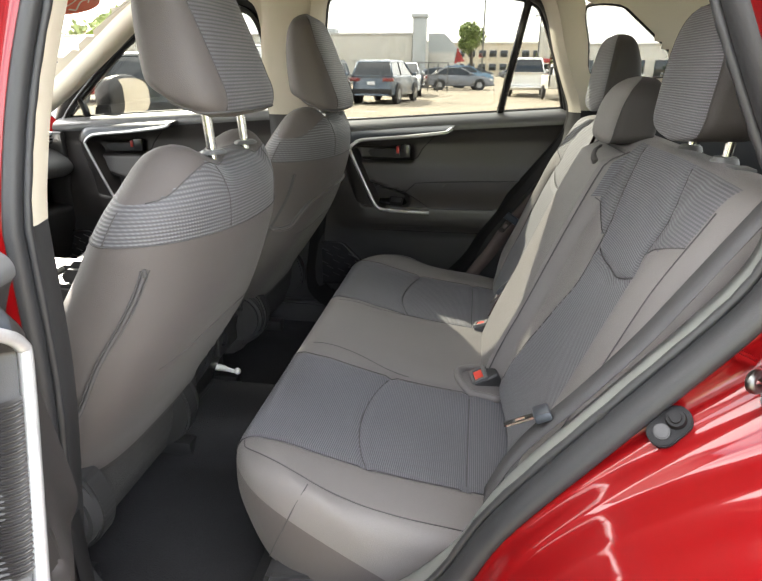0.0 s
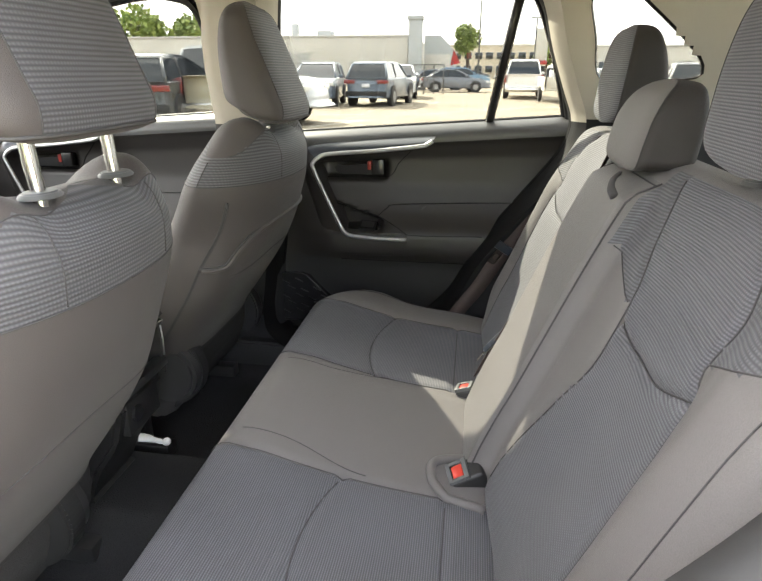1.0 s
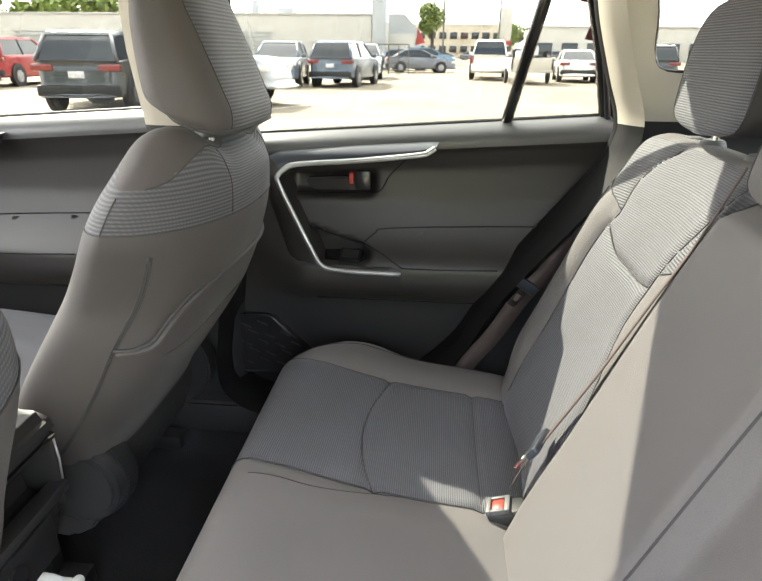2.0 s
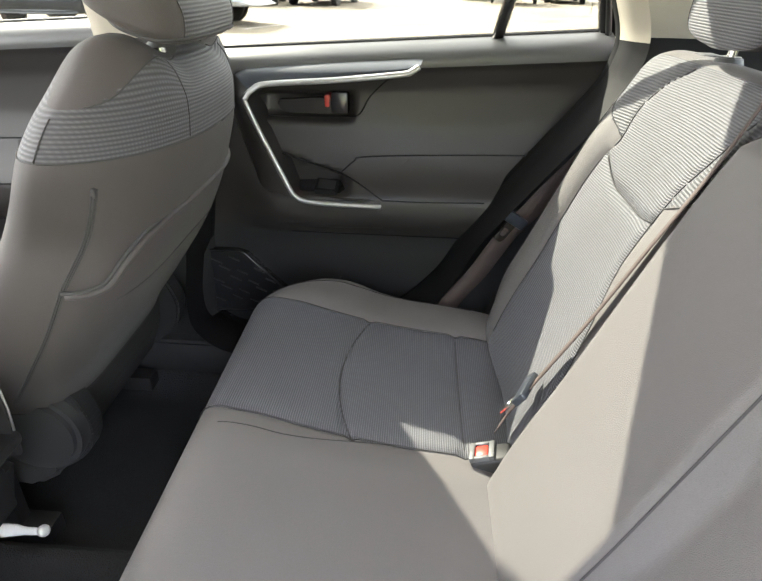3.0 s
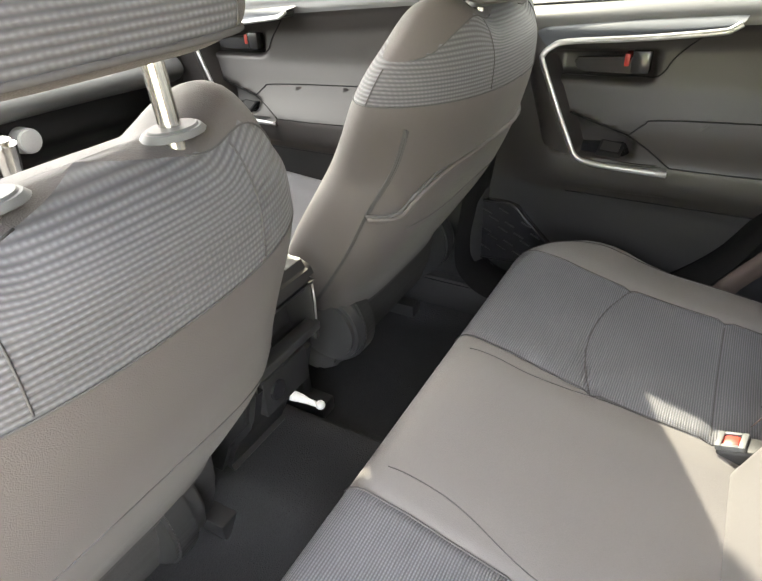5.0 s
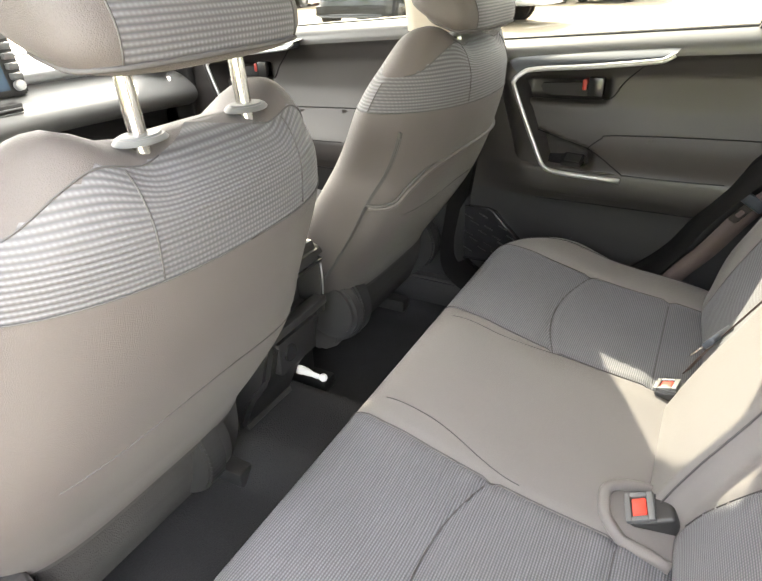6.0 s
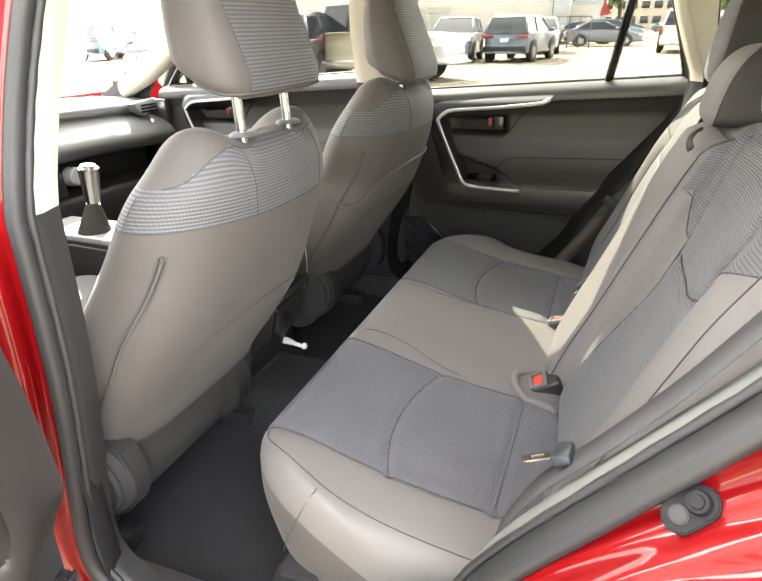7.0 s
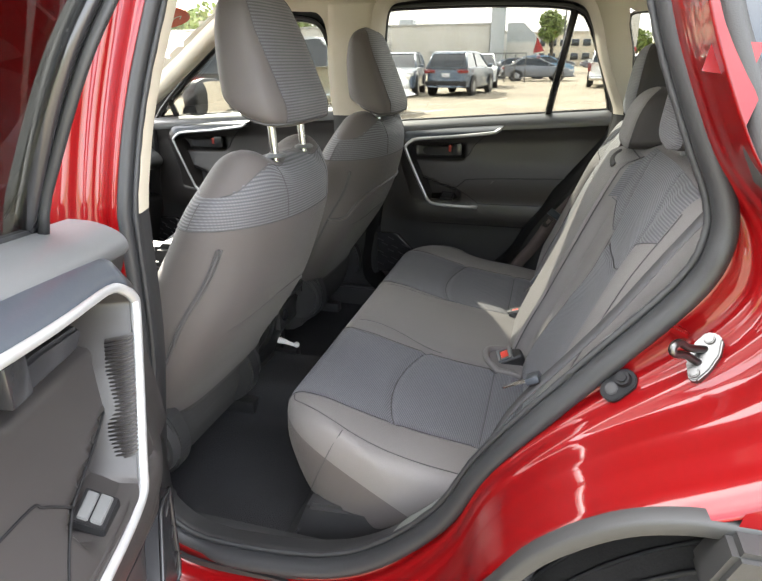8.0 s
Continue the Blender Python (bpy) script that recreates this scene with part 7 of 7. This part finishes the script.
trailer = thing("utility_trailer", "pale utility trailer loaded with junk", "trailer")
M_TRAILER = surface("pale_trailer_board", (0.55, 0.52, 0.45), 0.7, bump=0.2)
part("bed", box_bm((3.2, 27.2, 0.50), (5.0, 30.4, 0.62), 0.02), M_TRAILER, trailer, "trailer bed")
for lo, hi in (((3.2, 27.2, 0.62), (5.0, 27.28, 1.10)), ((3.2, 27.2, 0.62), (3.28, 30.4, 1.10)), ((4.92, 27.2, 0.62), (5.0, 30.4, 1.10))):
    part("side_board", box_bm(lo, hi, 0.01), M_TRAILER, trailer, "pale side board")
for s in (3.1, 5.0):
    part("wheel", cyl_bm((s, 28.8, 0.32), (s + 0.12, 28.8, 0.32), 0.32, n=20, bevel=0.02), M_TYRE, trailer, "black wheel")
rng = random.Random(4)
for k in range(9):
    x, y = 3.45 + rng.random() * 1.2, 27.5 + rng.random() * 2.5
    part("load", box_bm((x - 0.15, y - 0.2, 0.60), (x + 0.2, y + 0.25, 1.0 + rng.random() * 0.7), 0.05), rng.choice((M_TRAILER, M_PLATE, M_CLAD)), trailer, "piece of junk")

# ---- buildings ----
M_WALL = surface("pale_rendered_wall", (0.56, 0.54, 0.49), 0.9, vary=0.06, scale=0.6, grain=20, bump=0.1)
M_BRICKW = surface("tan_office_wall", (0.58, 0.51, 0.40), 0.9, vary=0.08, scale=0.5, grain=20, bump=0.1)
M_METAL = surface("grey_metal_cladding", (0.42, 0.44, 0.45), 0.6, vary=0.1, scale=0.8, bump=0.1)
M_ROOF = surface("roof_edge", (0.45, 0.44, 0.42), 0.8, bump=0.1)
M_DOORG = surface("grey_roller_door", (0.42, 0.42, 0.40), 0.7, vary=0.08, bump=0.1)


def warehouse():
    b = thing("warehouse", "long low pale rendered warehouse beside the lot", "building")
    w = part("wall", box_bm((-60, 62, 0), (-6.7, 90, 4.55), 0.02), M_WALL, b, "pale rendered wall")
    part("parapet", box_bm((-60.1, 61.9, 4.55), (-6.6, 90.1, 4.75), 0.03), M_ROOF, b, "parapet coping")
    for x0, x1, z1, lab in ((-21.5, -16.8, 2.9, "grey roller door"), (-12.6, -10.6, 2.1, "grey service door"), (-34.0, -29.0, 2.9, "grey roller door"), (-44.0, -39.5, 2.9, "grey roller door")):
        d = part("roller_door", box_bm((x0, 61.93, 0.02), (x1, 62.05, z1), 0.02), M_DOORG, b, lab)
        for k in range(7):
            part("door_slat", box_bm((x0 + 0.05, 61.88, 0.1 + k * z1 / 7.2), (x1 - 0.05, 61.93, 0.04 + (k + 0.82) * z1 / 7.2), 0.02), M_DOORG, d)
        part("door_frame", box_bm((x0 - 0.2, 61.90, z1), (x1 + 0.2, 62.04, z1 + 0.2), 0.02), M_ROOF, b)
    part("roof_unit", box_bm((-18.0, 70, 4.7), (-16.4, 72, 5.7), 0.05), M_METAL, b, "grey roof unit")
    part("roof_unit", box_bm((-21.6, 72, 4.7), (-20.9, 73, 6.6), 0.05), M_METAL, b, "grey roof stack")
    part("roof_mast", cyl_bm((-19.5, 70, 4.7), (-19.5, 70, 7.2), 0.05, n=8), M_METAL, b, "thin mast")
    part("stack", box_bm((-6.6, 61.6, 0), (-5.3, 62.9, 6.2), 0.05), M_METAL, b, "square grey metal stack")
    part("stack_cap", box_bm((-6.75, 61.45, 6.1), (-5.15, 63.05, 6.45), 0.05), M_METAL, b, "stack cap")
    part("annex", prism_bm([(-5.2, 0), (-5.2, 4.8), (-3.6, 4.8), (-2.4, 3.6), (-2.4, 0)], "y", 64, 80, 0.02), M_METAL, b, "grey gabled annex")
    part("annex_wall", box_bm((-5.1, 63.9, 0), (-2.5, 64.0, 3.0), 0.01), M_WALL, b, "pale annex wall")


warehouse()


def office():
    b = thing("office_building", "long tan two-storey office block behind the lot", "building")
    part("wall", box_bm((-6, 138, 0), (16, 150, 6.6), 0.02), M_BRICKW, b, "tan wall")
    part("parapet", box_bm((-6.2, 137.8, 6.6), (16.2, 150.2, 6.95), 0.03), M_WALL, b, "pale parapet")
    for r in range(2):
        for c in range(9):
            x = -4.9 + c * 2.3
            w = part("window", box_bm((x, 137.85, 1.2 + r * 2.7), (x + 1.7, 138.02, 2.7 + r * 2.7), 0.02), M_WALL, b, "window in a pale frame")
            part("pane", box_bm((x + 0.1, 137.78, 1.3 + r * 2.7), (x + 1.6, 137.86, 2.6 + r * 2.7), 0.01), M_DARKGLASS, w, "dark pane")


office()


def shed(x0, x1, y, h, mat, label):
    b = thing("far_building", label, "building")
    part("wall", box_bm((x0, y, 0), (x1, y + 12, h), 0.02), mat, b, "wall")
    part("roof", box_bm((x0 - 0.2, y - 0.2, h), (x1 + 0.2, y + 12.2, h + 0.3), 0.03), M_ROOF, b, "flat roof edge")
    n = int((x1 - x0) // 4.5)
    for k in range(n):
        x = x0 + 1.2 + k * 4.5
        part("roller_door", box_bm((x, y - 0.08, 0.02), (x + 2.8, y + 0.05, h * 0.55), 0.02), M_DARKGLASS, b, "dark doorway")


shed(16.5, 60, 118, 5.6, M_WALL, "low white industrial building across the lot")
shed(62, 120, 110, 4.5, M_BRICKW, "low tan industrial building across the lot")
shed(-130, -64, 70, 4.6, M_WALL, "long pale building across the lot")

# fence panel by the cars
fence = thing("chain_fence", "galvanised pipe gate in front of parked cars", "fence")
for k in range(5):
    x = -4.3 + 0.62 * k
    part("post", cyl_bm((x, 38.2, 0), (x, 38.2, 1.75), 0.035, n=8), M_ZINC, fence, "steel post")
for z in (0.25, 1.0, 1.72):
    part("rail", cyl_bm((-4.3, 38.2, z), (-1.82, 38.2, z), 0.03, n=8), M_ZINC, fence, "steel rail")
banner = thing("red_flag", "red feather flag on a short pole", "flag")
part("flag", prism_bm([(-2.35, 1.9), (-2.05, 3.3), (-1.35, 2.1)], "y", 60, 60.03, 0), P_REDC, banner, "red cloth")
part("pole", cyl_bm((-2.1, 60.02, 0), (-2.1, 60.02, 3.4), 0.03, n=6), M_ZINC, banner, "thin pole")
for x, y, h in ((0.35, 66, 9.0), (6.4, 70, 6.8)):
    lp = thing("street_lamp", "tall galvanised lot lamp on a straight pole", "street lamp", group="lot lamps")
    part("pole", cyl_bm((x, y, 0), (x, y, h), 0.10, 0.06, 10), M_ZINC, lp, "grey pole")
    part("lamp_head", box_bm((x - 0.7, y - 0.15, h - 0.08), (x + 0.7, y + 0.15, h + 0.08), 0.03), M_METAL, lp, "flat lamp head")
sg = thing("sign_post", "white and red sign pylon by the far building", "sign")
part("panel", box_bm((7.2, 80, 2.6), (8.8, 80.3, 6.4), 0.05), M_WALL, sg, "white panel")
part("band", box_bm((7.15, 79.95, 2.2), (8.85, 80.35, 2.7), 0.05), P_REDC, sg, "red band")
part("pole", cyl_bm((8.0, 80.15, 0), (8.0, 80.15, 2.3), 0.12, n=10), M_ZINC, sg, "grey pole")
ys_ = thing("yard_sign", "small white sign board with unreadable lines", "sign")
part("board", box_bm((6.10, 23.40, 0.35), (6.95, 23.44, 0.85), 0.006), M_WHITE, ys_, "white board")
for z, x1 in ((0.72, 6.85), (0.60, 6.75), (0.48, 6.80)):
    part("text_bar", box_bm((6.18, 23.385, z), (x1, 23.40, z + 0.05), 0.002), P_REDC if z > 0.7 else M_DARKGLASS, ys_)
for x in (6.2, 6.85):
    part("stake", cyl_bm((x, 23.42, 0), (x, 23.42, 0.4), 0.012, n=6), M_ZINC, ys_)

# ---- trees ----
def leaf_mat():
    m, n, l, p = nodes_of("tree_leaves")
    g = n.new("ShaderNodeNewGeometry")
    r = n.new("ShaderNodeValToRGB")
    r.color_ramp.elements[0].color, r.color_ramp.elements[1].color = (0.10, 0.15, 0.03, 1), (0.24, 0.29, 0.07, 1)
    l.new(g.outputs["Random Per Island"], r.inputs["Fac"])
    l.new(r.outputs["Color"], p.inputs["Base Color"])
    p.inputs["Roughness"].default_value = 0.7
    return m


M_LEAF = leaf_mat()
M_BARK = surface("bark", (0.10, 0.08, 0.06), 0.9, vary=0.2, scale=4, grain=30, bump=0.5, depth=0.02)


def tree(x, y, h, rad, seed, n=2600, leaf=0.20):
    rg = random.Random(seed)
    t = thing("tree", "leafy green tree in spring leaf", "tree", group="trees")
    top = h - rad * 1.1
    v, f = sweep([(x, y, 0), (x + 0.05, y, top * 0.5), (x, y, top), (x + 0.1, y, h - rad * 0.5)], [0.22 * h / 6, 0.17 * h / 6, 0.13 * h / 6, 0.04], 8)
    trunk = mesh_of("trunk", v, f, M_BARK, t, "brown trunk")
    blobs = []
    for k in range(9):
        a, e = rg.random() * 6.28, rg.uniform(-0.5, 1.0)
        q = Vector((x + math.cos(a) * rad * 0.6 * math.cos(e), y + math.sin(a) * rad * 0.6 * math.cos(e), h - rad + math.sin(e) * rad * 0.6))
        blobs.append((q, rad * rg.uniform(0.35, 0.55)))
        v, f = sweep([(x, y, top * rg.uniform(0.75, 1.0)), ((x + q.x) / 2, (y + q.y) / 2, (top + q.z) / 2), q], [0.07 * h / 6, 0.05 * h / 6, 0.02], 5)
        mesh_of("limb", v, f, M_BARK, t)
    verts, faces = [], []
    for k in range(n):
        c, r = rg.choice(blobs)
        d = Vector((rg.gauss(0, 1), rg.gauss(0, 1), rg.gauss(0, 1))).normalized() * r * rg.random() ** 0.4
        p = c + d
        a = Vector((rg.gauss(0, 1), rg.gauss(0, 1), rg.gauss(0, 1))).normalized()
        b = a.orthogonal().normalized()
        s = leaf * rg.uniform(0.6, 1.3)
        i = len(verts)
        verts += [p - a * s, p + b * s * 0.6, p + a * s, p - b * s * 0.6]
        faces.append([i, i + 1, i + 2, i + 3])
    me = bpy.data.meshes.new("crown")
    me.from_pydata(verts, [], faces)
    me.materials.append(M_LEAF)
    ob = new("crown", me)
    ob.parent = t
    tagged(ob, "crown of small green leaves", kind="stuff")


tree(-0.9, 72.0, 6.6, 2.0, 3)
tree(13.6, 125.0, 7.0, 2.6, 5, 1800, 0.3)
for k, (x, y, h, r) in enumerate(((-58, 100, 13, 6), (-68, 104, 12, 6), (-79, 102, 13, 6.5), (-48, 106, 12, 5.5), (-92, 104, 12, 6), (52, 70, 7, 4), (62, 74, 8, 4.5), (72, 70, 7.5, 4), (45, 84, 7, 3.6))):
    tree(x, y, h, r, 20 + k, 1500, 0.55)

# lawn and trees on the near side, seen in the open door's glass
M_LAWN = surface("lawn_grass", (0.13, 0.17, 0.05), 0.9, vary=0.3, scale=0.8, grain=30, bump=0.6, depth=0.03)
tagged(mesh_of("lawn", [(-60, -60, 0.02), (60, -60, 0.02), (60, -9, 0.02), (-60, -9, 0.02)], [[0, 1, 2, 3]], M_LAWN, None, "sunlit green lawn beside the lot"), category="lawn", kind="structure")
for k, (x, y, h, r) in enumerate(((-30, -26, 9, 4.5), (-19, -24, 8, 4.2), (-9, -27, 9, 4.6), (2, -25, 8, 4.2), (13, -27, 9, 4.5))):
    tree(x, y, h, r, 60 + k, 2200, 0.40)
